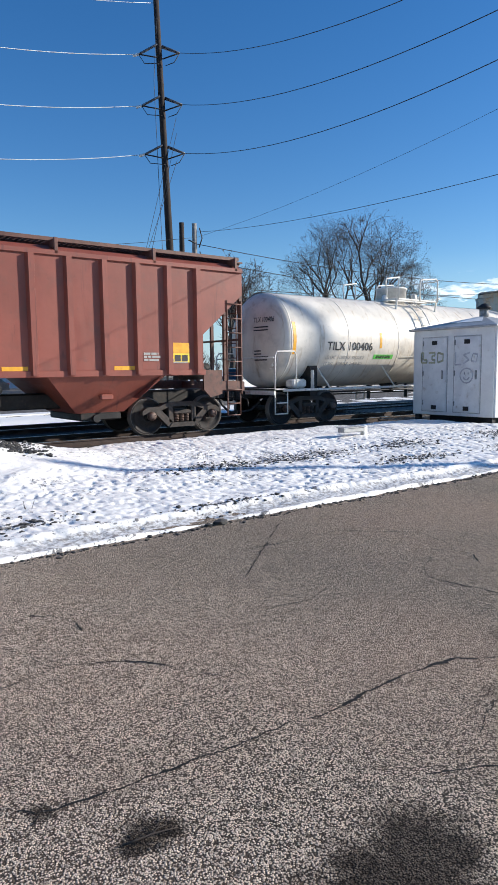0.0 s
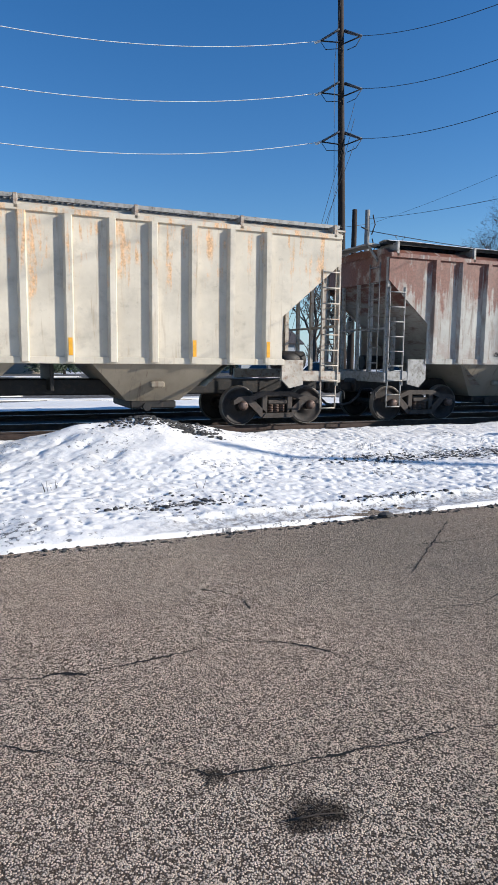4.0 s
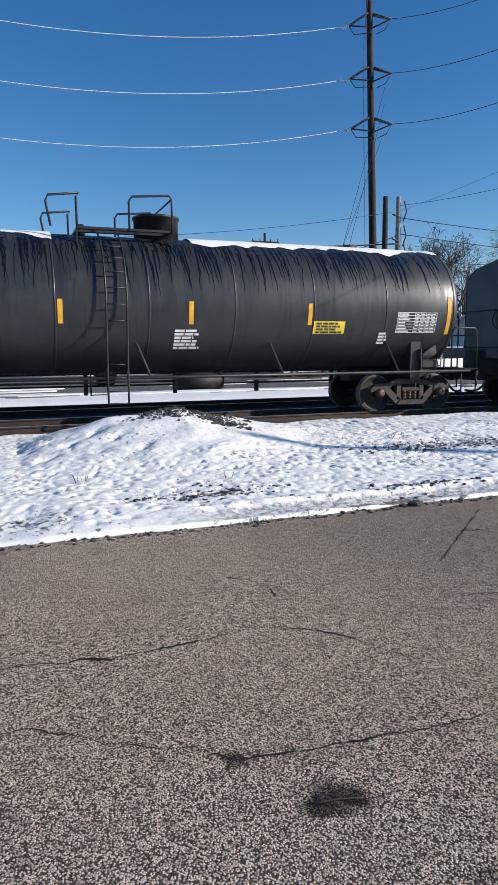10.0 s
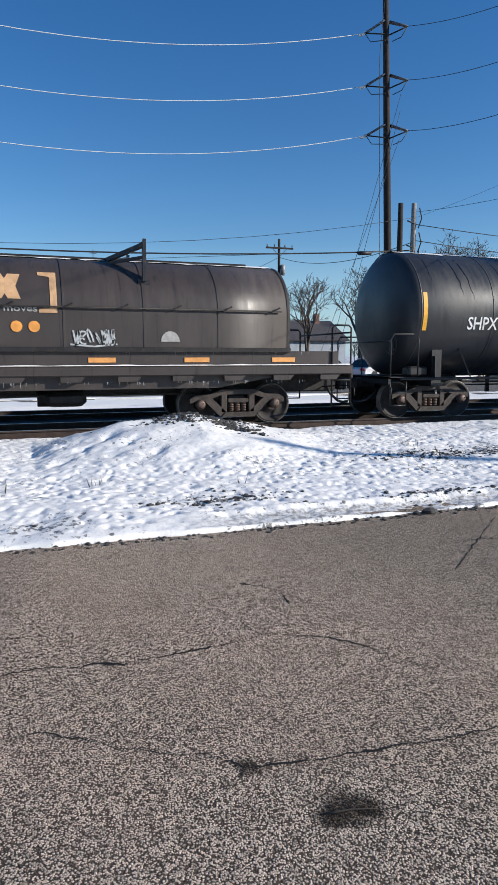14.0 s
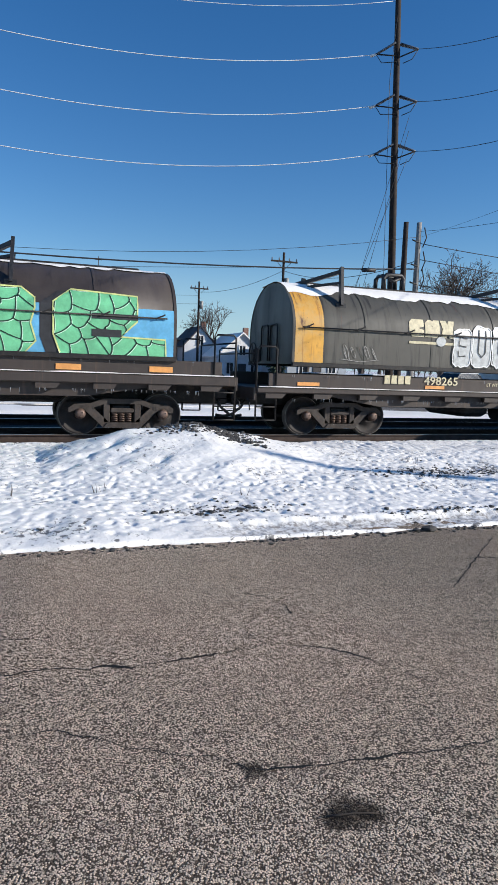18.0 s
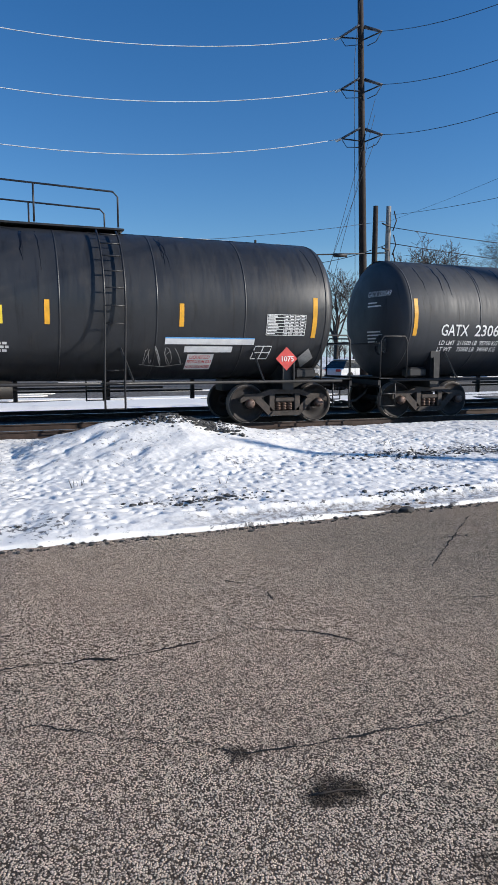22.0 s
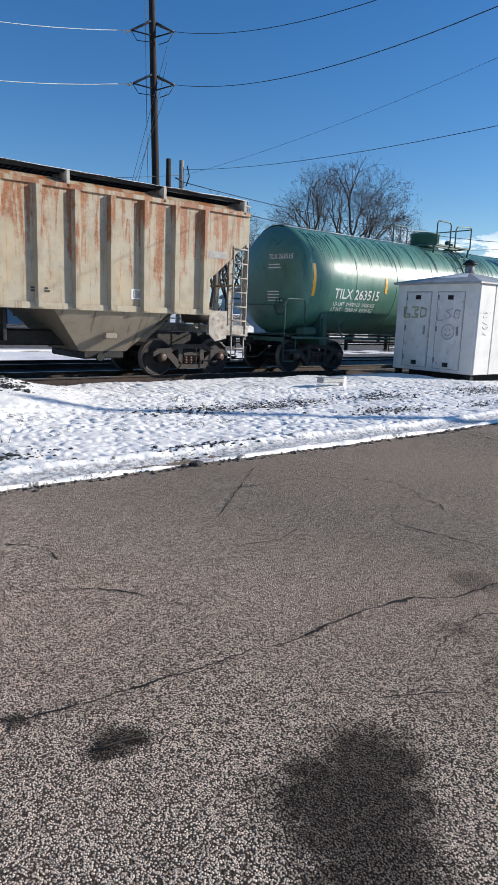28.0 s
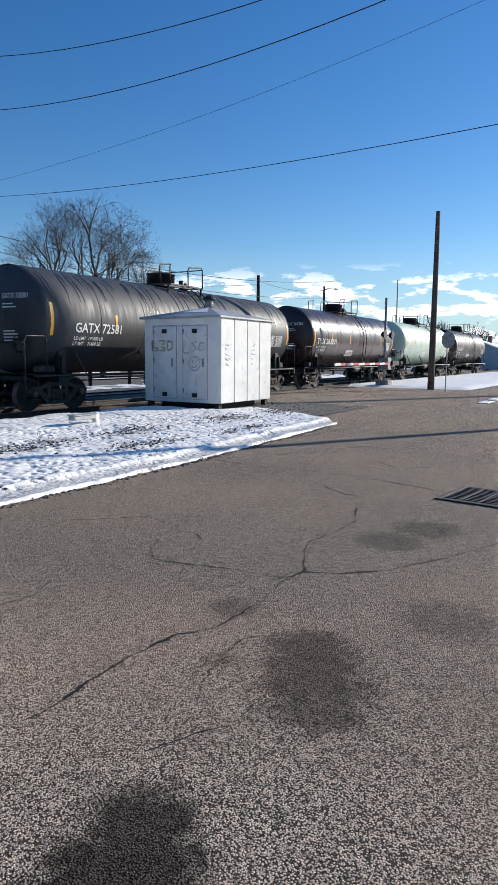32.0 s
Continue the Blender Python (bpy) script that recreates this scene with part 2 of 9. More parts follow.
RUT_SLOPE, RUT_Y = 0.012, 5.75
DIRT = [(2.1, 6.55, 0.75, 0.28), (3.15, 10.2, 0.45, 0.4), (2.9, 10.9, 0.7, 0.35), (5.6, 8.3, 1.1, 0.5), (7.6, 8.6, 1.5, 0.6), (10.2, 8.6, 1.2, 0.5), (13.6, 8.3, 1.2, 0.7), (16.3, 8.2, 1.0, 0.8),
        (-1.0, 6.0, 0.8, 0.25), (4.4, 6.1, 0.8, 0.2), (9.0, 7.2, 1.3, 0.35), (12.0, 7.0, 1.2, 0.3), (-4.0, 7.5, 1.2, 0.5)]


def snow_material(name, dirty=False):
    n = Nodes(name, 0.55)
    fine, mid = n.noise(60, 4, 0.6), n.noise(7, 5, 0.6)
    c = n.mix(n.span(mid, 0.3, 0.7), (0.91, 0.885, 0.84), (0.965, 0.94, 0.89))
    if dirty:
        near = n.span(n.axis("Y"), 6.7, 5.6)
        grit = n.noise(15, 5, 0.72, n.scaled((1.0, 0.8, 1.0)))
        patch = n.noise(1.3, 5, 0.62)
        zone = n.math("MULTIPLY", near, 0.25)
        rut_mid = n.math("ADD", n.math("MULTIPLY", n.axis("X"), RUT_SLOPE), n.math("ADD", RUT_Y, n.math("MULTIPLY", n.math("MAXIMUM", n.math("SUBTRACT", n.axis("X"), 8.0), 0.0), 0.05)))
        rut_off = n.math("ABSOLUTE", n.math("SUBTRACT", n.axis("Y"), n.math("ADD", rut_mid, n.math("MULTIPLY", n.math("SUBTRACT", n.noise(1.1, 3), 0.5), 0.06))))
        rut = n.math("MULTIPLY", n.span(rut_off, 0.19, 0.14), n.span(n.axis("X"), 1.0, 2.3))
        for x, y, rx, ry in DIRT:
            m = n.t.nodes.new("ShaderNodeMapping")
            m.inputs["Location"].default_value = (-x / rx, -y / ry, 0)
            m.inputs["Scale"].default_value = (1 / rx, 1 / ry, 0)
            n.t.links.new(n.co, m.inputs[0])
            d = n.t.nodes.new("ShaderNodeVectorMath")
            d.operation = "LENGTH"
            n.t.links.new(m.outputs[0], d.inputs[0])
            zone = n.math("MAXIMUM", zone, n.span(d.outputs["Value"], 1.25, 0.2))
        w = n.math("ADD", n.math("MULTIPLY", grit, 0.62), n.math("MULTIPLY", patch, 0.38))
        w = n.math("ADD", w, n.math("MULTIPLY", zone, 0.085))
        dark = n.mix(n.span(n.noise(90, 3), 0.35, 0.65), (0.028, 0.027, 0.026), (0.13, 0.122, 0.112))
        c = n.mix(n.span(w, 0.585, 0.60), c, dark)
        c = n.mix(n.math("MULTIPLY", n.span(w, 0.55, 0.59, 0, 0.35), 1.0), c, (0.42, 0.41, 0.40))
    if dirty:
        worn_c = n.mix(n.span(n.noise(22, 4, 0.7), 0.36, 0.60), (0.24, 0.22, 0.20), (0.78, 0.77, 0.75))
        c = n.mix(n.math("MULTIPLY", rut, 0.92), c, worn_c)
    n.color(c)
    n.bump(n.math("ADD", n.math("MULTIPLY", mid, 0.5), n.math("MULTIPLY", n.noise(24, 4, 0.65), 0.6)), 0.35, 0.03)
    return n.m


SNOW = snow_material("clean_snow")
SNOW_DIRTY = snow_material("patchy_snow", True)

STAINS = [(1.04, 1.93, 0.10, 0.85), (0.98, 1.91, 0.07, 0.95), (1.10, 1.91, 0.06, 1.0), (1.50, 1.20, 0.29, 0.97), (1.72, 1.32, 0.22, 0.95), (1.40, 1.02, 0.24, 0.95), (2.74, 1.12, 0.25, 0.66), (2.92, 1.21, 0.28, 0.74), (3.08, 1.29, 0.27, 0.74), (3.26, 1.38, 0.25, 0.70), (4.05, 0.85, 0.3, 0.4), (3.55, 2.06, 0.16, 0.45), (5.55, 1.70, 0.30, 0.5), (6.1, 1.55, 0.32, 0.5), (2.9, 1.75, 0.10, 0.4), (0.78, 2.26, 0.05, 0.8)]


def asphalt_material():
    n = Nodes("chip_seal_asphalt", 0.85)
    chip = n.voro(128)
    chip_r = n.t.nodes.new("ShaderNodeSeparateColor")
    n.t.links.new(chip.outputs["Color"], chip_r.inputs[0])
    c = n.mix(chip_r.outputs[0], (0.72, 0.555, 0.415), (1.0, 0.83, 0.655))
    small = n.voro(250)
    small_r = n.t.nodes.new("ShaderNodeSeparateColor")
    n.t.links.new(small.outputs["Color"], small_r.inputs[0])
    c = n.mix(0.22, c, n.mix(small_r.outputs[1], (0.25, 0.19, 0.14), (1.0, 0.84, 0.66)))
    # chips lost from the binder, and black binder between chips
    c = n.mix(n.span(chip_r.outputs[1], 0.92, 0.94, 0, 0.92), c, (0.016, 0.012, 0.009))
    c = n.mix(n.span(chip.outputs["Distance"], 0.485, 0.61, 0, 0.94), c, (0.008, 0.006, 0.005))
    # uneven seal: clumps of chips that lie deeper or prouder
    clump = n.t.nodes.new("ShaderNodeSeparateColor")
    n.t.links.new(n.voro(48).outputs["Color"], clump.inputs[0])
    c = n.mix(n.span(clump.outputs[0], 0.3, 1.0, 0, 0.46), c, (0.05, 0.039, 0.030))
    c = n.mix(n.span(n.noise(95, 3, 0.6), 0.58, 0.64, 0, 0.25), c, (0.016, 0.012, 0.009))
    c = n.mix(n.span(n.noise(17, 5, 0.78), 0.55, 0.68, 0, 0.40), c, (0.055, 0.043, 0.033))
    # pinkish where the seal is worn; darker towards +x to stand for weaker light
    grey_dim_side = n.span(n.math("ADD", n.axis("X"), n.math("MULTIPLY", n.math("SUBTRACT", n.noise(0.5, 4, 0.6), 0.5), 3.0)), 0.8, 4.2)
    c = n.mix(n.math("MULTIPLY", grey_dim_side, 0.50), c, n.mix(chip_r.outputs[2], (0.022, 0.019, 0.015), (0.215, 0.195, 0.16)))
    c = n.mix(n.span(n.noise(0.35, 4, 0.6), 0.35, 0.7, 0, 0.20), c, (0.62, 0.41, 0.29))
    c = n.mix(n.span(n.noise(1.4, 5, 0.65), 0.5, 0.75, 0, 0.22), c, (0.11, 0.10, 0.095))
    wet = None
    for x, y, r, amt in STAINS:
        d = n.t.nodes.new("ShaderNodeVectorMath")
        d.operation = "DISTANCE"
        n.t.links.new(n.co, d.inputs[0])
        d.inputs[1].default_value = (x, y, 0.0)
        e = n.math("ADD", d.outputs["Value"], n.math("MULTIPLY", n.math("SUBTRACT", n.noise(7.0, 6, 0.75), 0.5), r * 2.0))
        w = n.span(e, r * 1.35, r * 0.55, 0, amt)
        wet = w if wet is None else n.math("MAXIMUM", wet, w)
    c = n.mix(wet, c, n.mix(0.10, (0.012, 0.0085, 0.006), c))
    n.color(c)
    n.b.inputs["Specular IOR Level"].default_value = 0.18
    n.rough(0.9)
    n.bump(n.math("ADD", n.math("MULTIPLY", chip.outputs["Distance"], -1.0), n.math("MULTIPLY", small.outputs["Distance"], -0.4)), 1.0, 0.010)
    return n.m


ASPHALT = asphalt_material()
CRACK = worn("dark_crack_fill", (0.0055, 0.0048, 0.004), 0.9, 0.0, 0.3, 20, 0.4)


def gravel_material(name, a, b, scale):
    n = Nodes(name, 0.9)
    v = n.voro(scale)
    s = n.t.nodes.new("ShaderNodeSeparateColor")
    n.t.links.new(v.outputs["Color"], s.inputs[0])
    c = n.mix(s.outputs[0], a, b)
    # shade between the stones, painted as darker cell borders
    c = n.mix(n.span(v.outputs["Distance"], 0.35, 0.8), c, tuple(x * 0.35 for x in a))
    c = n.mix(n.span(n.noise(0.8, 5, 0.6), 0.4, 0.7, 0, 0.4), c, a)
    n.color(c)
    n.bump(n.math("MULTIPLY", v.outputs["Distance"], -1.0), 0.9, 0.03)
    return n.m


BALLAST = gravel_material("dark_track_ballast", (0.022, 0.020, 0.018), (0.085, 0.075, 0.068), 22)
GRAVEL = gravel_material("grey_gravel", (0.11, 0.10, 0.09), (0.30, 0.28, 0.26), 30)
FAR_ASPHALT = gravel_material("far_road_asphalt", (0.12, 0.11, 0.10), (0.19, 0.18, 0.165), 8)
RAIL = worn("rusty_rail_steel", (0.06, 0.04, 0.032), 0.75, 0.2, 0.3, 5, 0.2)
RAIL_TOP = worn("shiny_rail_head", (0.45, 0.43, 0.41), 0.3, 0.9, 0.1, 6, 0.05)
TIE = worn("creosoted_tie_wood", (0.055, 0.042, 0.034), 0.9, 0.0, 0.35, 6, 0.5)
WOOD_POLE = worn("weathered_pole_wood", (0.026, 0.016, 0.012), 0.85, 0.0, 0.45, 3, 0.5, (0.010, 0.008, 0.007), 0.34)
WOOD_BROWN = worn("brown_pole_wood", (0.12, 0.085, 0.062), 0.85, 0.0, 0.3, 5, 0.4)
WOOD_GREY = worn("silvered_pole_wood", (0.27, 0.26, 0.245), 0.85, 0.0, 0.2, 5, 0.4)
CABLE = worn("black_cable", (0.02, 0.02, 0.022), 0.6)
CABLE_ALU = worn("bright_aluminium_cable", (0.85, 0.85, 0.85), 0.5, 0.0, 0.05)
CERAMIC = worn("grey_insulator", (0.10, 0.11, 0.13), 0.35)
BARK = worn("grey_brown_bark", (0.075, 0.062, 0.053), 0.9, 0.0, 0.3, 6, 0.4)
TWIG = worn("bare_twig_bark", (0.075, 0.060, 0.052), 0.9, 0.0, 0.3, 6, 0.2)


def ground_material():
    n = Nodes("snowy_grass_ground", 0.9)
    a, b = n.noise(0.09, 6, 0.65), n.noise(1.3, 5, 0.7)
    w = n.math("ADD", n.math("MULTIPLY", a, 0.6), n.math("MULTIPLY", b, 0.4))
    c = n.mix(n.span(w, 0.42, 0.53), (0.10, 0.09, 0.06), (0.78, 0.80, 0.84))
    n.color(c)
    n.bump(b, 0.4, 0.05)
    return n.m


GROUND = ground_material()


# ---------------------------------------------------------------- mesh tools
class Geo:
    """Vertices and faces of one mesh."""

    def __init__(self):
        self.v, self.f, self.s = [], [], []

    def face(self, idx, smooth=False):
        self.f.append(tuple(idx))
        self.s.append(smooth)

    def verts(self, pts):
        k = len(self.v)
        self.v.extend(tuple(p) for p in pts)
        return k

    def box(self, x0, x1, y0, y1, z0, z1, c=0.0):
        """A block with chamfered edges."""
        x0, x1, y0, y1, z0, z1 = min(x0, x1), max(x0, x1), min(y0, y1), max(y0, y1), min(z0, z1), max(z0, z1)
        c = min(c, (x1 - x0) * 0.3, (y1 - y0) * 0.3, (z1 - z0) * 0.3)
        if c <= 0:
            k = self.verts([(x, y, z) for z in (z0, z1) for x, y in ((x0, y0), (x1, y0), (x1, y1), (x0, y1))])
            for q in ((3, 2, 1, 0), (4, 5, 6, 7), (0, 1, 5, 4), (1, 2, 6, 5), (2, 3, 7, 6), (3, 0, 4, 7)):
                self.face([k + i for i in q])
            return self
        def ring(z, d):
            a, b, e, g = x0 + d, x1 - d, y0 + d, y1 - d
            return [(a + c, e, z), (b - c, e, z), (b, e + c, z), (b, g - c, z), (b - c, g, z), (a + c, g, z), (a, g - c, z), (a, e + c, z)]
        k = self.verts(ring(z0, c) + ring(z0 + c, 0) + ring(z1 - c, 0) + ring(z1, c))
        self.face([k + i for i in range(7, -1, -1)])
        for r in range(3):
            for i in range(8):
                j = (i + 1) % 8
                self.face([k + r * 8 + i, k + r * 8 + j, k + r * 8 + 8 + j, k + r * 8 + 8 + i])
        self.face([k + 24 + i for i in range(8)])
        return self

    def tube(self, pts, r, n=8, caps=True, r1=None):
        """A round bar along a polyline."""
        pts = [Vector(p) for p in pts]
        rings, up = [], None
        for i, p in enumerate(pts):
            d = (pts[min(i + 1, len(pts) - 1)] - pts[max(i - 1, 0)]).normalized()
            if up is None or abs(up.dot(d)) > 0.98:
                up = Vector((0, 0, 1)) if abs(d.z) < 0.9 else Vector((1, 0, 0))
            side = d.cross(up).normalized()
            up = side.cross(d).normalized()
            rr = r if r1 is None else r + (r1 - r) * i / (len(pts) - 1)
            rings.append(self.verts([p + (side * math.cos(a) + up * math.sin(a)) * rr for a in (2 * math.pi * q / n for q in range(n))]))
        for a, b in zip(rings, rings[1:]):
            for q in range(n):
                w = (q + 1) % n
                self.face([a + q, a + w, b + w, b + q], True)
        if caps:
            self.face([rings[0] + q for q in range(n - 1, -1, -1)])
            self.face([rings[-1] + q for q in range(n)])
        return self

    def lathe(self, prof, axis="x", n=32, at=(0, 0, 0), smooth=True, caps=True):
        """prof: rows of (along, radius)."""
        rings = []
        for a, r in prof:
            pts = []
            for q in range(n):
                c, s = math.cos(2 * math.pi * q / n) * r, math.sin(2 * math.pi * q / n) * r
                p = {"x": (a, c, s), "y": (c, a, s), "z": (c, s, a)}[axis]
                pts.append((p[0] + at[0], p[1] + at[1], p[2] + at[2]))
            rings.append(self.verts(pts))
        flip = axis == "y"
        for a, b in zip(rings, rings[1:]):
            for q in range(n):
                w = (q + 1) % n
                g = [a + q, b + q, b + w, a + w] if flip else [a + q, a + w, b + w, b + q]
                self.face(g, smooth)
        for e, rev in ((rings[0], not flip), (rings[-1], flip)) if caps else ():
            self.face([e + q for q in (range(n - 1, -1, -1) if rev else range(n))])
        return self

    def prism(self, poly, a, b, axis="y"):
        """A polygon pushed along an axis from a to b; poly in the two other axes, in order."""
        def at(p, t):
            return {"y": (p[0], t, p[1]), "x": (t, p[0], p[1]), "z": (p[0], p[1], t)}[axis]
        k, m = self.verts([at(p, a) for p in poly] + [at(p, b) for p in poly]), len(poly)
        self.face([k + i for i in range(m)])
        self.face([k + m + i for i in range(m - 1, -1, -1)])
        for i in range(m):
            j = (i + 1) % m
            self.face([k + i, k + m + i, k + m + j, k + j])
        return self

    def bar(self, p, q, w, h):
        """A square bar from p to q."""
        p, q = Vector(p), Vector(q)
        d = (q - p).normalized()
        u = Vector((0, 0, 1)) if abs(d.z) < 0.95 else Vector((1, 0, 0))
        s = d.cross(u).normalized() * w / 2
        u = s.cross(d).normalized() * h / 2
        k = self.verts([e + a * s + b * u for e in (p, q) for a, b in ((-1, -1), (1, -1), (1, 1), (-1, 1))])
        for f in ((0, 1, 2, 3), (7, 6, 5, 4), (0, 4, 5, 1), (1, 5, 6, 2), (2, 6, 7, 3), (3, 7, 4, 0)):
            self.face([k + i for i in f])
        return self

    def grid(self, fn, us, vs, smooth=True):
        k = self.verts([fn(u, v) for u in us for v in vs])
        m = len(vs)
        for i in range(len(us) - 1):
            for j in range(m - 1):
                self.face([k + i * m + j, k + (i + 1) * m + j, k + (i + 1) * m + j + 1, k + i * m + j + 1], smooth)
        return self

    def mesh(self, name):
        me = bpy.data.meshes.new(name)
        me.from_pydata(self.v, [], self.f)
        me.polygons.foreach_set("use_smooth", self.s)
        bm = bmesh.new()
        bm.from_mesh(me)
        bmesh.ops.recalc_face_normals(bm, faces=bm.faces)
        bm.to_mesh(me)
        bm.free()
        return me


def part(name, g, material, parent=None, label="", at=None, kind="", category="", group=""):
    """Links a mesh as one object, under a thing or under a part."""
    me = g.mesh(name) if isinstance(g, Geo) else g
    if material is not None and not me.materials:
        me.materials.append(material)
    ob = new(name, me)
    if parent is not None:
        ob.parent = parent
    if at is not None:
        ob.matrix_basis = at if isinstance(at, Matrix) else pose(*at)
    return tagged(ob, label, category, group, kind)


def thing(name, label, category, at=(0, 0, 0), group="", kind=""):
    ob = new(name)
    ob.empty_display_size = 0.3
    ob.matrix_basis = at if isinstance(at, Matrix) else pose(*at)
    return tagged(ob, label, category, group, kind)


def arc(cx, cz, r, a0, a1, n):
    return [(cx + r * math.cos(radians(a0 + (a1 - a0) * i / n)), cz + r * math.sin(radians(a0 + (a1 - a0) * i / n))) for i in range(n + 1)]


def frange(a, b, n):
    return [a + (b - a) * i / (n - 1) for i in range(n)]


# ---------------------------------------------------------------- lettering on car sides
GLYPHS = {}


def letters(text):
    """Outline of a line of text in the built-in font, one unit high, from x = 0."""
    if text not in GLYPHS:
        cu = bpy.data.curves.new("letters", "FONT")
        cu.body, cu.size, cu.resolution_u, cu.offset = text, 1.0, 2, 0.012
        ob = new("letters", cu)
        me = bpy.data.meshes.new_from_object(ob)
        vs = [(v.co.x, v.co.y) for v in me.vertices]
        fs = [tuple(p.vertices) for p in me.polygons]
        bpy.data.objects.remove(ob)
        bpy.data.meshes.remove(me)
        bpy.data.curves.remove(cu)
        GLYPHS[text] = (vs, fs)
    return GLYPHS[text]


class Side:
    """The camera-side wall of a car, on which marks lie: y(z) of the wall, and the car."""

    def __init__(self, car, depth):
        self.car, self.depth = car, depth

    def at(self, x, z, off=0.012):
        return (x, -self.depth(z) - off, z)

    def text(self, s, x, z, h, mat, name="lettering", wide=None, label="", off=0.012):
        vs, fs = letters(s)
        x_max = max(v[0] for v in vs)
        k = h / 0.70
        kx = k if wide is None else wide / x_max
        g = Geo()
        g.verts([self.at(x + vx * kx, z + vy * k, off) for vx, vy in vs])
        for f in fs:
            g.face(f)
        return part(name, g, mat, self.car, label)

    def patch(self, x0, x1, z0, z1, mat, name="reflector", label="", off=0.008, n=4):
        g = Geo()
        g.grid(lambda u, v: self.at(u, v, off), (x0, x1), frange(z0, z1, n), False)
        g.grid(lambda u, v: self.at(u, v, off - 0.007), (x0, x1), frange(z0, z1, n), False)
        return part(name, g, mat, self.car, label)

    def poly(self, pts, mat, name="painted_shape", off=0.014, label=""):
        """A flat coloured shape; pts in x, z."""
        bm = bmesh.new()
        f = bm.faces.new([bm.verts.new((p[0], 0, p[1])) for p in pts])
        f.normal_update()
        bmesh.ops.triangulate(bm, faces=[f])
        for _ in range(6):
            long = [e for e in bm.edges if e.calc_length() > 0.16 and abs(e.verts[0].co.z - e.verts[1].co.z) > 0.05]
            if not long:
                break
            bmesh.ops.subdivide_edges(bm, edges=long, cuts=1)
            for f in bm.faces:
                f.normal_update()
            bmesh.ops.triangulate(bm, faces=bm.faces[:])
        for v in bm.verts:
            v.co = Vector(self.at(v.co.x, v.co.z, off))
        me = bpy.data.meshes.new(name)
        bm.to_mesh(me)
        bm.free()
        return part(name, me, mat, self.car, label)

    def rows(self, x, z, w, lines, h, mat, seed, name="small_print", gap=0.45):
        """Lines of unreadable small print as bars."""
        rnd, g = random.Random(seed), Geo()
        for i in range(lines):
            zz, xx = z - i * h * (1 + gap), x
            end = x + w * rnd.uniform(0.7, 1.0)
            while xx < end:
                d = min(rnd.uniform(1.5, 5) * h, end - xx)
                if d < 0.4 * h:
                    break
                g.grid(lambda u, v: self.at(u, v, 0.011), (xx, xx + d), (zz - h, zz), False)
                xx += d + 0.5 * h
        return part(name, g, mat, self.car)

    def stroke(self, lines, width, mat, name="graffiti_tag", off=0.016, label=""):
        """Painted strokes along polylines in x, z."""
        g = Geo()
        for pts in lines:
            fine_pts = [pts[0]]
            for a, b in zip(pts, pts[1:]):
                m = max(1, int(abs(b[1] - a[1]) / 0.14))
                fine_pts += [(a[0] + (b[0] - a[0]) * k / m, a[1] + (b[1] - a[1]) * k / m) for k in range(1, m + 1)]
            ps = [Vector((p[0], p[1], 0)) for p in fine_pts]
            row = []
            for i, p in enumerate(ps):
                d = (ps[min(i + 1, len(ps) - 1)] - ps[max(i - 1, 0)]).normalized()
                s = Vector((-d.y, d.x, 0)) * width / 2
                row.append((g.verts([self.at(*(p - s).xy, off)]), g.verts([self.at(*(p + s).xy, off)])))
            for a, b in zip(row, row[1:]):
                g.face([a[0], b[0], b[1], a[1]])
        return part(name, g, mat, self.car, label)

    def scrawl(self, x, z, w, h, mat, seed, width=0.025, loops=5, name="graffiti_tag", label=""):
        """A quick unreadable spray tag."""
        rnd = random.Random(seed)
        lines = []
        for i in range(loops):
            cx, pts = x + w * (i + 0.5) / loops, []
            a, b, ph = rnd.uniform(0.35, 0.6) * w / loops, rnd.uniform(0.3, 0.5) * h, rnd.uniform(0, 6.28)
            fx, fz = rnd.choice((1, 1, 2)), rnd.choice((1, 2, 3))
            for k in range(15):
                q = k / 14 * 2 * math.pi * rnd.choice((0.7, 0.85))
                pts.append((cx + a * math.sin(fx * q + ph), z + h / 2 + b * math.cos(fz * q + 1.3 * ph)))
            lines.append(pts)
        lines.append([(x - 0.05 * w, z + 0.1 * h), (x + 0.5 * w, z - 0.02 * h), (x + 1.05 * w, z + 0.12 * h)])
        return self.stroke(lines, width, mat, name, label=label)

    def table(self, x0, x1, z0, z1, mat, name="data_panel"):
        g, rows, cols = Geo(), 7, 5
        t = 0.012
        for i in range(rows + 1):
            z = z0 + (z1 - z0) * i / rows
            g.grid(lambda u, v: self.at(u, v, 0.01), (x0, x1), (z - t / 2, z + t / 2), False)
        for i in range(cols + 1):
            x = x0 + (x1 - x0) * (0 if i == 0 else (0.3 + 0.7 * i / cols) if i < cols else 1)
            g.grid(lambda u, v: self.at(u, v, 0.012), (x - t / 2, x + t / 2), frange(z0, z1, 4), False)
        rnd = random.Random(int(x0 * 100))
        for i in range(rows):
            z = z0 + (z1 - z0) * (i + 0.3) / rows
            for c in range(cols):
                xa = x0 + (x1 - x0) * (0.02 if c == 0 else 0.3 + 0.7 * c / cols + 0.02)
                xb = xa + (x1 - x0) * (0.3 if c == 0 else 0.1) * rnd.uniform(0.6, 1)
                g.grid(lambda u, v: self.at(u, v, 0.011), (xa, xb), (z, z + (z1 - z0) * 0.055), False)
        return part(name, g, mat, self.car)

# ---------------------------------------------------------------- the place
TRACK_Y, TRACK2_Y = 15.36, 19.7


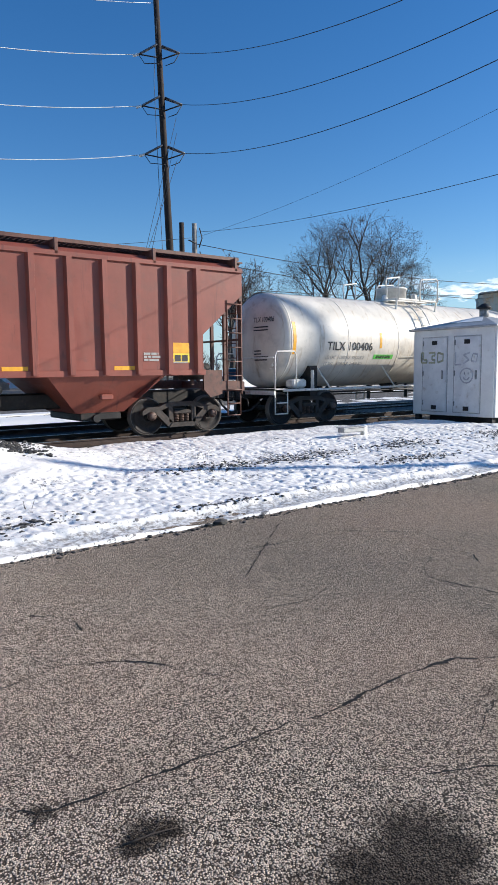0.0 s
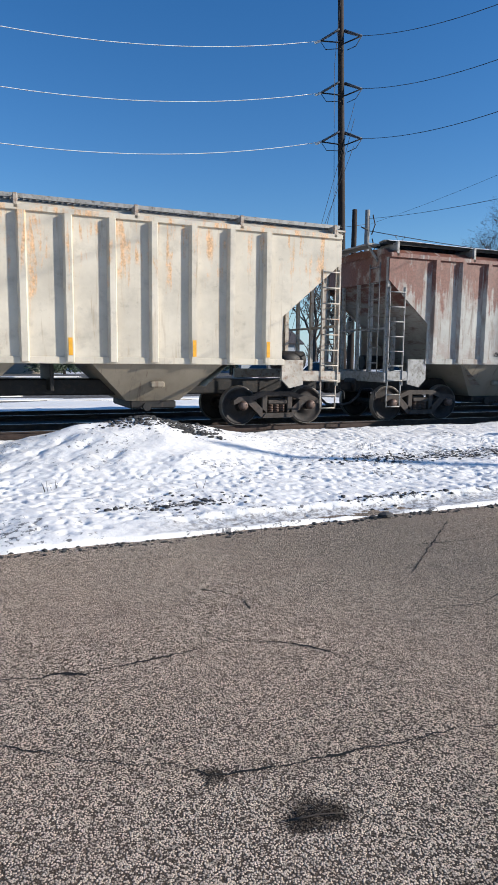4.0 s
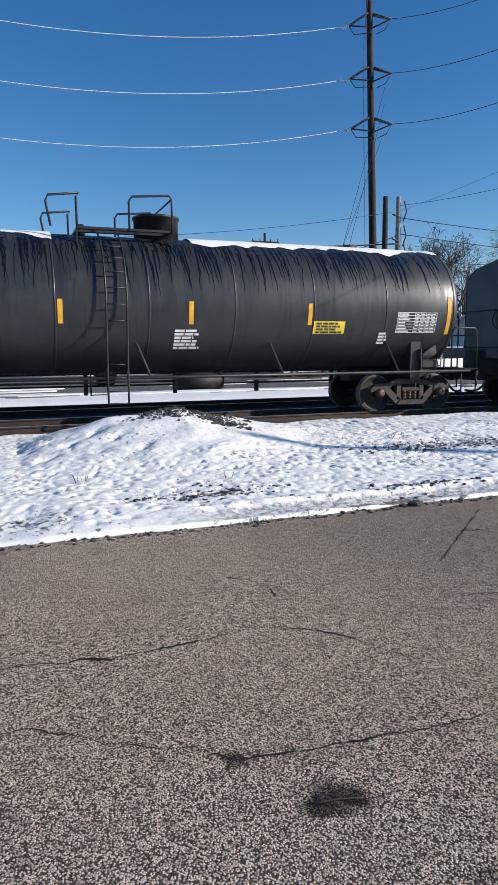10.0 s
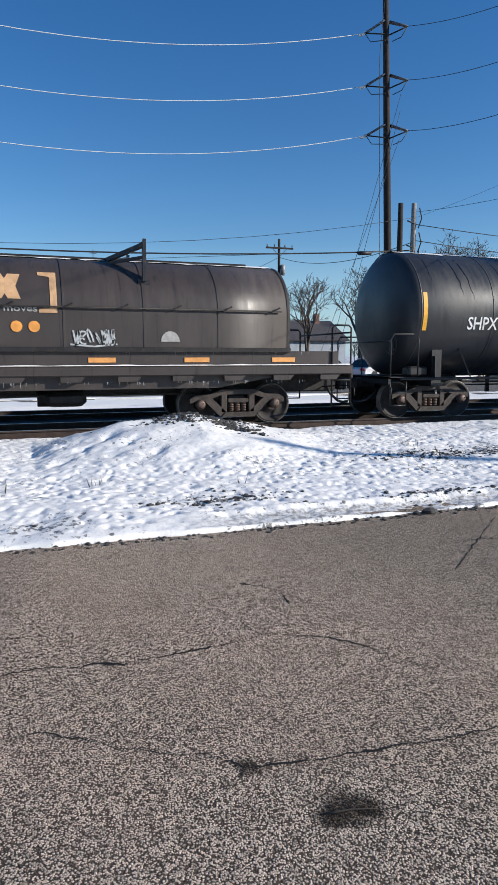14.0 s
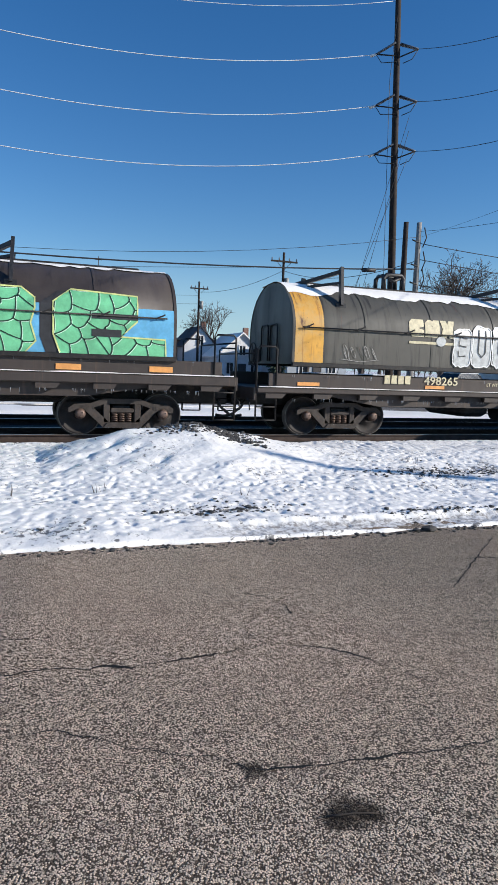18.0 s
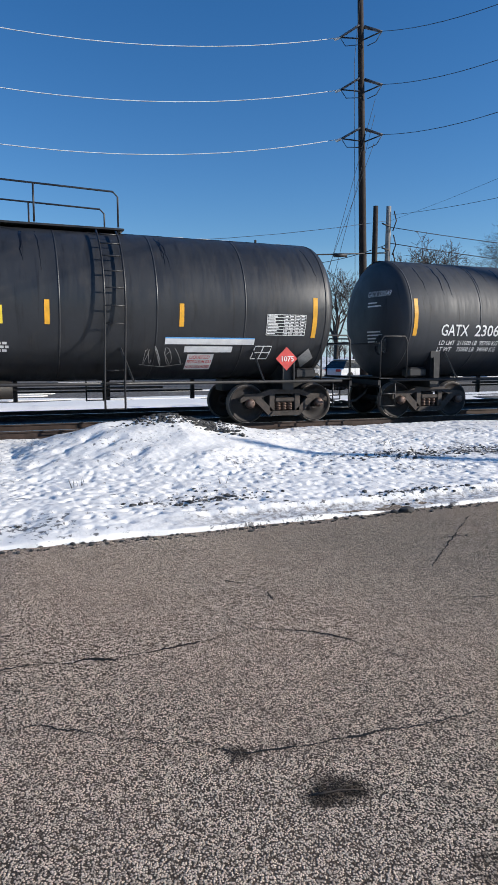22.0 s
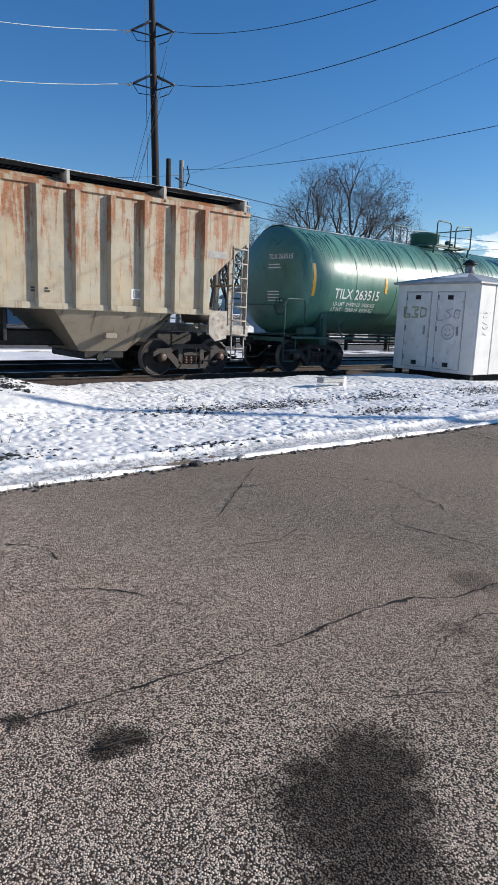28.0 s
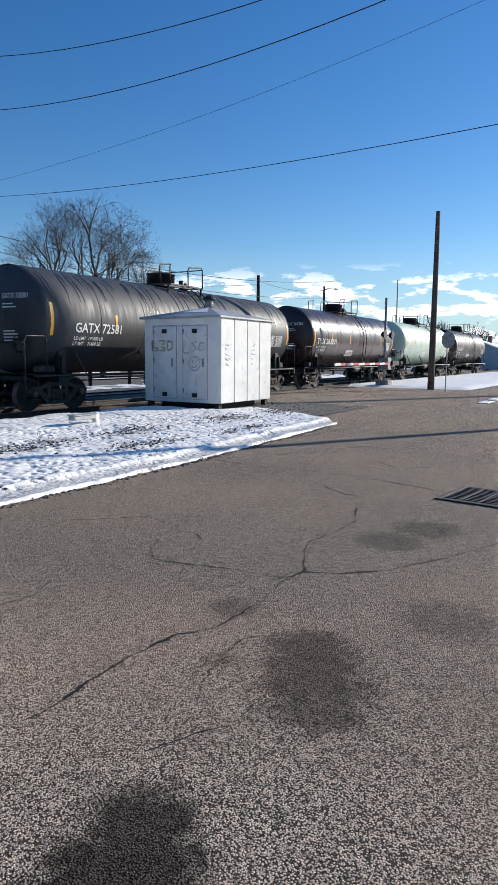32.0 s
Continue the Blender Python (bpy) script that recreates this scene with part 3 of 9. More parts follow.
def hump(x, y, cx, cy, sx, sy):
    return math.exp(-((x - cx) / sx) ** 2 - ((y - cy) / sy) ** 2)


def edge_y(x):
    """Where the snow ends on the asphalt."""
    w = 0.05 * noise.noise(Vector((x * 0.9, 3.1, 0))) + 0.035 * noise.noise(Vector((x * 4.0, 1.7, 0)))
    base = 5.50 + 0.012 * max(0, x) + (0.05 * (x - 8) if x > 8 else 0)
    return base + w + (0.9 * max(0, x - 14.6) ** 1.6)


FOOTPRINTS = [(0.48, 9.0, 0.3), (0.85, 9.55, 0.7), (1.15, 9.0, 0.2), (1.5, 9.5, 0.8), (1.75, 8.9, 0.5), (1.2, 9.9, 0.4)]


def mound(x, y):
    """Height of the ploughed heap: steep to the track, a long apron to the lot, a falling spur to the right."""
    if x < 2.6:
        k = min(1, max(0, (x - 0.15) / 2.45))
        ridge = 1 - (1 - k) ** 2
    else:
        ridge = max(0, 1 - (x - 2.6) / 3.0)
        ridge = ridge ** 1.1
    yc = 10.42 + 0.05 * noise.noise(Vector((x * 1.3, 0, 4))) - 0.12 * max(0, x - 2.8)
    d = y - yc
    if d > 0:
        cross = max(0, 1 - (d / 1.15) ** 2)
    else:
        foot = 2.9 if x < 2.9 else max(1.2, 2.9 - 0.95 * (x - 2.9))
        u = max(0, 1 + d / foot)
        cross = u ** 1.35 * (1 + 0.25 * (1 - u))
    return 0.47 * ridge * cross


def snow_z(x, y):
    e = edge_y(x)
    d = y - e
    z = 0.05 * (1 - math.exp(-max(d, 0) / 0.12)) + 0.02
    z += 0.06 * min(1, max(0, (y - 6.5) / 4))
    m = mound(x, y)
    z += m
    heap = min(1, m / 0.12)
    z += 0.05 * noise.noise(Vector((x * 1.7, y * 1.9, 7))) * heap
    z += 0.05 * hump(x, y, 4.5, 8.2, 2.2, 0.8) - 0.05 * hump(x, y, 7.5, 8.6, 2.2, 0.9)
    for fx, fy, tilt in FOOTPRINTS:
        if abs(x - fx) < 0.5 and abs(y - fy) < 0.6:
            a, b = (x - fx) - tilt * (y - fy), y - fy
            w = 1 + 0.8 * noise.noise(Vector((x * 6, y * 6, 1)))
            z += -0.055 * math.exp(-(a / (0.13 * w)) ** 2 - (b / 0.17) ** 2)
    p = Vector((x, y, 0))
    z += 0.030 * noise.noise(p * 0.8) + 0.012 * noise.noise(p * 2.3) + 0.008 * noise.noise(p * 6.1)
    flat = min(1, max(0, d / 0.5))
    open_ground = flat * (1 - 0.9 * min(1, m / 0.22))
    # thaw pits
    cell = noise.voronoi(Vector((x * 7.5 + 0.6 * noise.noise(p * 3), y * 8.5, 0)))[0][0]
    pit = max(0, 1 - cell / 0.40)
    z -= (0.026 + 0.034 * min(1, max(0, 0.5 + 1.6 * noise.noise(p * 0.7)))) * pit * open_ground
    z -= 0.030 * max(0, noise.noise(p * 4.1) - 0.10) * open_ground
    z -= 0.030 * max(0, noise.noise(p * 9.3) - 0.08) * open_ground
    z += 0.006 * noise.noise(p * 17.0) * flat
    # wheel track near the asphalt, between two low banks
    r = y - (RUT_Y + RUT_SLOPE * x + 0.05 * max(0, x - 8))
    k = min(1, max(0, (x - 0.9) / 1.4))
    z += k * (-0.040 * math.exp(-(r / 0.17) ** 4) + 0.030 * math.exp(-((r - 0.25) / 0.08) ** 2) + 0.012 * math.exp(-((r + 0.20) / 0.05) ** 2))
    # melted hollow round the cabinet
    z -= 0.16 * min(1, max(0, (x - 15.3) / 0.5)) * min(1, max(0, (y - 9.75) / 0.4))
    # falls away to the ballast
    z -= 0.32 * min(1, max(0, (y - 12.15 - 0.25 * noise.noise(Vector((x * 0.9, 9, 0)))) / 0.9)) ** 1.4
    if d < 0.06:
        z -= 0.10 * min(1, (0.06 - d) / 0.06)
    return z


def ground_parts():
    g = Geo()
    xs = [-2500, -400, -120, -60, -40, 0, 40, 80, 160, 400, 2500]
    ys = [-2500, -400, -100, -40, 0, 40, 80, 160, 400, 2500]
    g.grid(lambda u, v: (u, v, -0.32), xs, ys, False)
    part("ground", g, GROUND, kind="structure", label="flat snowy ground with dead grass")
    # the parking lot, with the road over the tracks
    g = Geo()
    g.grid(lambda u, v: (u, v, 0.0), frange(-60, 90, 31), frange(-45, 7.6, 14), False)
    g.grid(lambda u, v: (u, v, -0.004), frange(19.2, 34.0, 6), frange(7.6, 13.75, 4), False)
    g.box(-60, 90, -45, 7.6, -0.3, -0.02)
    g.box(19.2, 34.0, 7.6, 13.8, -0.3, -0.02)
    part("pavement", g, ASPHALT, kind="structure", label="grey chip-seal asphalt lot with cracks and oil stains")
    # snow bank between the lot and the track
    g = Geo()
    xs, ys = [-22 + 0.16 * k for k in range(125)] + frange(-2.1, 17.6, 760), frange(5.25, 10.4, 190) + frange(10.45, 13.95, 60)
    g.grid(lambda u, v: (u, v, snow_z(u, v)), xs, ys)
    part("snow_bank", g, SNOW_DIRTY, kind="structure", label="patchy melting snow with a mound beside the track")
    g = Geo()
    g.grid(lambda u, v: (u, v, 0.02 + 0.03 * noise.noise(Vector((u, v, 2)) * 1.5)), frange(15.5, 20.2, 40), frange(7.2, 13.9, 50))
    part("gravel_patch", g, GRAVEL, kind="structure", label="grey gravel beside the road crossing")
    g = Geo()
    def island(u, v):
        e = min(1, max(0, (u - 33.4 - 0.5 * noise.noise(Vector((v, 0, 5))))) / 0.6) * min(1, max(0, v - 6.8) / 0.6)
        return (u, v, -0.06 + e * (0.16 + 0.05 * noise.noise(Vector((u, v, 0)) * 1.1)))
    g.grid(island, frange(33, 75, 90), frange(6.5, 13.6, 30))
    part("snow_island", g, SNOW, kind="structure", label="clean snow past the road crossing")
    g = Geo()
    for k in range(16):
        x0 = 24 + k * 1.6
        g.box(x0, x0 + 1.3, 4.4 - 0.03 * k, 4.75 - 0.03 * k, 0.0, 0.03 + 0.03 * (k % 3), 0.02)
    part("snow_ridge", g, SNOW, kind="stuff", label="thin ridge of ploughed snow on the asphalt", category="snow")
    # ballast bed
    g = Geo()
    def bed(u, v):
        h = -0.16 - 0.16 * min(1, max(0, abs(v - TRACK_Y) - 1.5)) if v < 17.5 else -0.2 - 0.12 * min(1, max(0, abs(v - TRACK2_Y) - 1.6))
        return (u, v, h + 0.02 * noise.noise(Vector((u * 2, v * 2, 0))))
    g.grid(bed, frange(-60, 120, 240), frange(13.2, 22.4, 46))
    g.grid(lambda u, v: bed(u, v), [-500, -60], frange(13.2, 22.4, 46))
    g.grid(lambda u, v: bed(u, v), [120, 600], frange(13.2, 22.4, 46))
    part("ballast", g, BALLAST, kind="structure", label="dark crushed stone track bed")
    # far side
    g = Geo()
    g.grid(lambda u, v: (u, v, -0.2 + 0.10 * min(1, max(0, (v - 21.9))) + 0.05 * noise.noise(Vector((u * 0.8, v * 1.6, 0)))), frange(-60, 60, 160), frange(21.9, 25.6, 16))
    part("snow_strip", g, SNOW, kind="structure", label="strip of snow behind the tracks")
    g = Geo()
    g.box(-90, 19.0, 25.2, 62, -0.3, -0.10)
    g.box(19.0, 34, 16.9, 70, -0.3, -0.103)
    g.box(34, 90, 24, 62, -0.3, -0.10)
    part("road", g, FAR_ASPHALT, kind="structure", label="pale worn asphalt of the street behind the tracks")
    rnd = random.Random(4)
    for i in range(26):
        g, x, y = Geo(), rnd.uniform(-30, 45), rnd.uniform(26, 58)
        w, d = rnd.uniform(1.5, 7), rnd.uniform(0.25, 0.9)
        n = 14
        pts = [(x + w * math.cos(6.283 * k / n) * rnd.uniform(0.7, 1.1), y + d * math.sin(6.283 * k / n) * rnd.uniform(0.6, 1.1)) for k in range(n)]
        g.prism(pts, -0.105, -0.06, "z")
        part("snow_patch", g, SNOW, None, "low patch of leftover snow on asphalt", kind="stuff", category="snow")


STONE = worn("dark_wet_stone", (0.052, 0.050, 0.048), 0.8, 0.0, 0.4, 9, 0.4)


def stone(g, x, y, z, r, rnd):
    """One rough stone."""
    k = len(g.v)
    pts = [(0, 0, 1), (0, 0, -0.8)] + [(math.cos(6.283 * i / 6 + o), math.sin(6.283 * i / 6 + o), h) for o, h in ((0, 0.45), (0.5, -0.4)) for i in range(6)]
    sx, sy, sz = rnd.uniform(0.8, 1.5), rnd.uniform(0.7, 1.2), rnd.uniform(0.5, 0.9)
    g.verts([(x + a * r * sx * rnd.uniform(0.75, 1.2), y + b * r * sy * rnd.uniform(0.75, 1.2), z + c * r * sz) for a, b, c in pts])
    for i in range(6):
        j = (i + 1) % 6
        g.face([k, k + 2 + i, k + 2 + j])
        g.face([k + 2 + i, k + 8 + i, k + 2 + j])
        g.face([k + 2 + j, k + 8 + i, k + 8 + j])
        g.face([k + 1, k + 8 + j, k + 8 + i])


def stones():
    rnd = random.Random(17)
    g = Geo()
    for x, y, rx, ry in DIRT:
        for _ in range(int(260 * min(rx * ry, 0.8)) + 60):
            a, b = rnd.gauss(0, 0.5), rnd.gauss(0, 0.5)
            px, py = x + a * rx, y + b * ry
            stone(g, px, py, snow_z(px, py) + 0.004, rnd.choice((0.008, 0.011, 0.015, 0.022)), rnd)
    # crest of the mound
    for _ in range(420):
        px, py = rnd.gauss(2.7, 0.45), rnd.gauss(10.40, 0.18)
        stone(g, px, py, snow_z(px, py) + 0.006, rnd.choice((0.010, 0.014, 0.02, 0.03)), rnd)
    for _ in range(80):
        px = rnd.uniform(2.95, 3.65)
        py = 10.15 - (px - 2.95) * 0.6 + rnd.gauss(0, 0.12)
        stone(g, px, py, snow_z(px, py) + 0.01, rnd.choice((0.014, 0.02, 0.034)), rnd)
    # along the edge of the asphalt
    for _ in range(1100):
        px = rnd.uniform(-3, 14)
        py = edge_y(px) + rnd.gauss(-0.03, 0.04)
        stone(g, px, py, 0.005, rnd.choice((0.004, 0.006, 0.008, 0.012, 0.018)), rnd)
    for _ in range(260):
        px, py = rnd.uniform(15.8, 19.8), rnd.uniform(7.4, 12.5)
        stone(g, px, py, 0.045, rnd.choice((0.01, 0.016, 0.024)), rnd)
    part("gravel_stones", g, STONE, None, "dark gravel stones showing through the snow", kind="stuff", category="gravel")
    g = Geo()
    for x, y in ((5.9, 9.3), (6.1, 9.25), (0.75, 7.6), (0.82, 7.7), (-0.2, 7.5), (8.7, 9.6), (2.4, 7.2), (11.8, 9.0), (6.0, 9.4)):
        for _ in range(3):
            a, b = rnd.uniform(-0.04, 0.04), rnd.uniform(-0.04, 0.04)
            h = rnd.uniform(0.05, 0.13)
            z = snow_z(x + a, y + b)
            g.tube([(x + a, y + b, z - 0.01), (x + a * 2, y + b * 2, z + h)], 0.0035, 4, False, 0.0015)
    part("dry_stems", g, TWIG, None, "dry weed stems standing in the snow", kind="stuff", category="weeds")
    for x, y, r in ((3.82, 5.53, 0.055), (3.68, 5.55, 0.03), (-0.9, 5.6, 0.03), (1.2, 6.5, 0.035), (1.28, 6.52, 0.025)):
        g = Geo()
        stone(g, 0, 0, r * 0.4, r, rnd)
        part("stone", g, STONE, None, "small dark stone at the snow edge", (x, y, max(0, snow_z(x, y)) if y > 5.6 else 0.0), category="stone", group="loose stones")


def track(y, name, z=0.0, x0=-330, x1=420):
    t = thing(name, "straight railway track with rusty rails on dark ties", "railway track", kind="structure")
    for s in (-1, 1):
        yy = y + s * 0.755
        g = Geo()
        g.prism([(yy - 0.07, z - 0.17), (yy + 0.07, z - 0.17), (yy + 0.07, z - 0.15), (yy + 0.012, z - 0.13), (yy + 0.012, z - 0.045), (yy + 0.035, z - 0.035),
                 (yy + 0.035, z - 0.004), (yy - 0.035, z - 0.004), (yy - 0.035, z - 0.035), (yy - 0.012, z - 0.045), (yy - 0.012, z - 0.13), (yy - 0.07, z - 0.15)], x0, x1, "x")
        r = part("rail", g, RAIL, t)
        g = Geo()
        g.box(x0, x1, yy - 0.033, yy + 0.033, z - 0.004, z)
        part("rail_head", g, RAIL_TOP, r, "shiny worn rail head")
    g = Geo()
    g.box(-0.115, 0.115, y - 1.28, y + 1.28, z - 0.30, z - 0.165, 0.012)
    me = g.mesh("tie")
    me.materials.append(TIE)
    x = -12.0
    while x < 50:
        part("tie", me, None, t, at=(x, 0, 0))
        x += 0.53
    g = Geo()
    for a, b in ((x0, -12), (50, x1)):
        x = a
        while x < b:
            g.box(x - 0.115, x + 0.115, y - 1.28, y + 1.28, z - 0.30, z - 0.165)
            x += 1.06
    part("far_ties", g, TIE, t, kind="stuff")


def cracks():
    pave = bpy.data.objects["pavement"]
    rnd = random.Random(8)

    def crack(width, *ln):
        """A ragged crack along a line of places, with crumbled edges and gaps; width in mm."""
        g, pts = Geo(), []
        for a, b in zip(ln, ln[1:]):
            m = max(2, int(math.dist(a, b) / 0.022))
            for k in range(m):
                t = k / m
                x, y = a[0] + (b[0] - a[0]) * t, a[1] + (b[1] - a[1]) * t
                q = Vector((x * 9, y * 9, width))
                pts.append((x + 0.018 * noise.noise(q) + rnd.gauss(0, 0.004), y + 0.018 * noise.noise(q + Vector((7, 3, 0))) + rnd.gauss(0, 0.004)))
        pts.append(ln[-1])
        row = []
        for i, p in enumerate(pts):
            q, r = pts[max(i - 1, 0)], pts[min(i + 1, len(pts) - 1)]
            d = Vector((r[0] - q[0], r[1] - q[1], 0)).normalized()
            swell = noise.noise(Vector((p[0] * 4, p[1] * 4, 2.2)))
            w = width * 0.0005 * (0.22 + 2.0 * max(0, swell + 0.12) + rnd.uniform(0, 0.5)) * (0.2 if i in (0, len(pts) - 1) else 1)
            row.append((g.verts([(p[0] - d.y * w * rnd.uniform(0.6, 1.4), p[1] + d.x * w * rnd.uniform(0.6, 1.4), 0.003)]), g.verts([(p[0] + d.y * w, p[1] - d.x * w, 0.003)])))
        for a, b in zip(row, row[1:]):
            g.face([a[0], a[1], b[1], b[0]])
        # crumbs of dark binder beside the crack
        for p in pts:
            for _ in range(1 if width < 10 else 2):
                if rnd.random() < 0.8:
                    x, y, r = p[0] + rnd.gauss(0, width * 0.0011), p[1] + rnd.gauss(0, width * 0.0011), rnd.uniform(0.002, 0.005)
                    k = g.verts([(x + r * math.cos(a), y + r * math.sin(a), 0.0034) for a in (0.3, 1.6, 2.9, 4.1, 5.3)])
                    g.face([k, k + 1, k + 2, k + 3, k + 4])
        part("crack", g, CRACK, pave)

    crack(15, (-2.0, 3.2), (-1.1, 3.33), (-0.5, 3.36), (-0.11, 3.34), (0.03, 3.36), (0.15, 3.34), (0.25, 3.3), (0.35, 3.32), (0.48, 3.27))
    crack(11, (0.48, 3.27), (0.64, 3.29), (0.83, 3.3), (1.0, 3.31), (1.17, 3.35), (1.3, 3.38))
    crack(7, (1.3, 3.38), (1.4, 3.32), (1.6, 3.21), (1.72, 3.07), (1.79, 2.92), (1.87, 2.8), (1.92, 2.7))
    crack(9, (1.24, 3.38), (1.21, 3.47), (1.19, 3.62))
    crack(9, (1.40, 4.22), (1.5, 4.15), (1.55, 4.03), (1.59, 3.91), (1.57, 3.76))
    crack(8, (-2.0, 2.4), (-1.2, 2.6), (-0.4, 2.72), (0.05, 2.76), (0.14, 2.69), (0.23, 2.64), (0.32, 2.55), (0.44, 2.48), (0.53, 2.43), (0.63, 2.41), (0.71, 2.34))
    crack(13, (0.71, 2.34), (0.77, 2.27), (0.85, 2.25), (0.93, 2.24), (1.03, 2.22))
    crack(8, (1.03, 2.22), (1.14, 2.21), (1.24, 2.2))
    crack(13, (1.24, 2.2), (1.38, 2.2), (1.52, 2.19), (1.66, 2.17))
    crack(9, (1.66, 2.17), (1.87, 2.18), (2.02, 2.13), (2.17, 2.13))
    crack(14, (2.17, 2.13), (2.37, 2.16), (2.58, 2.16), (2.79, 2.15), (3.03, 2.12))
    crack(9, (3.03, 2.12), (3.2, 1.99), (3.43, 1.97), (3.7, 1.96), (4.0, 2.0), (4.22, 2.03))
    crack(6, (0.73, 2.21), (0.78, 2.26), (0.82, 2.31))
    crack(10, (2.2, 3.46), (2.29, 3.46), (2.38, 3.44))
    crack(10, (2.95, 3.95), (3.12, 4.11), (3.59, 4.53), (4.31, 5.18))
    crack(6, (-0.5, 3.8), (-0.12, 3.78), (0.01, 3.77), (0.12, 3.75))
    crack(11, (4.54, 3.45), (4.24, 3.3), (4.06, 3.1), (4.12, 2.74), (4.19, 2.43), (4.19, 2.15), (4.22, 2.03))
    crack(13, (4.22, 2.03), (4.41, 1.98), (4.52, 1.73), (4.76, 1.47), (5.07, 1.31), (5.31, 1.16), (6.2, 0.8))
    crack(12, (4.41, 1.98), (4.89, 2.22), (5.14, 2.29), (5.62, 2.23), (6.0, 2.22), (6.8, 2.5))
    crack(10, (4.69, 3.57), (4.85, 3.44), (4.85, 3.25), (4.71, 3.12))
    crack(10, (3.5, 4.6), (3.83, 4.57), (4.58, 4.58), (5.12, 4.03), (5.0, 3.6), (4.85, 3.44))
    crack(9, (2.05, 1.55), (2.11, 1.53), (2.28, 1.46), (2.37, 1.37), (2.48, 1.36), (2.61, 1.37))
    crack(6, (2.47, 1.59), (2.65, 1.68), (2.81, 1.72), (3.13, 1.78), (3.28, 1.69))
    crack(22, (8.5, 5.6), (8.44, 5.24), (8.26, 4.46), (8.38, 3.81), (8.34, 3.14), (8.03, 2.16), (7.89, 1.79))
    crack(14, (7.73, 3.51), (7.17, 2.81), (7.13, 2.6))
    crack(20, (9.3, 5.0), (10.2, 4.6), (11.4, 3.9), (12.4, 3.3))
    crack(18, (9.8, 3.4), (9.3, 2.9), (9.6, 2.4))
    crack(20, (10.5, 6.0), (11.8, 5.6), (13.5, 5.5), (15.0, 5.0))
    crack(8, (2.7, 3.35), (3.05, 3.3), (3.3, 3.42))
    # dead stick on the small stain
    st = thing("stick", "dry brown stick lying on stained asphalt", "stick", (1.04, 1.905, 0))
    g = Geo()
    g.tube([(-0.10, 0.022, 0.006), (-0.05, 0.006, 0.012), (0.0, 0.004, 0.011), (0.05, -0.012, 0.012), (0.09, -0.016, 0.006)], 0.0036, 6, True, 0.002)
    g.tube([(0.0, 0.004, 0.011), (0.03, 0.018, 0.010), (0.07, 0.020, 0.006)], 0.0022, 5, True, 0.0015)
    part("stem", g, DRY_WOOD, st)
    g = Geo()
    for _ in range(46):
        a, r = rnd.uniform(0, 6.283), rnd.uniform(0.02, 0.10)
        x, y = r * 1.1 * math.cos(a), 0.6 * r * math.sin(a) + 0.005
        b, ln = rnd.uniform(0, 6.283), rnd.uniform(0.012, 0.04)
        g.tube([(x, y, 0.003), (x + ln * math.cos(b), y + ln * math.sin(b), rnd.uniform(0.003, 0.016))], 0.0016, 4, False, 0.0007)
    part("debris", g, DEAD_WEED, st, "dark dead weed litter", kind="stuff")


DRY_WOOD = worn("bleached_stick_wood", (0.055, 0.042, 0.033), 0.8)
DEAD_WEED = worn("dark_dead_weed", (0.035, 0.024, 0.016), 0.9)
ground_parts()
stones()
track(TRACK_Y, "track_1")
track(TRACK2_Y, "track_2", -0.04)
cracks()

# ---------------------------------------------------------------- rail car trucks
WHEEL_R, AXLE = 0.457, 0.885


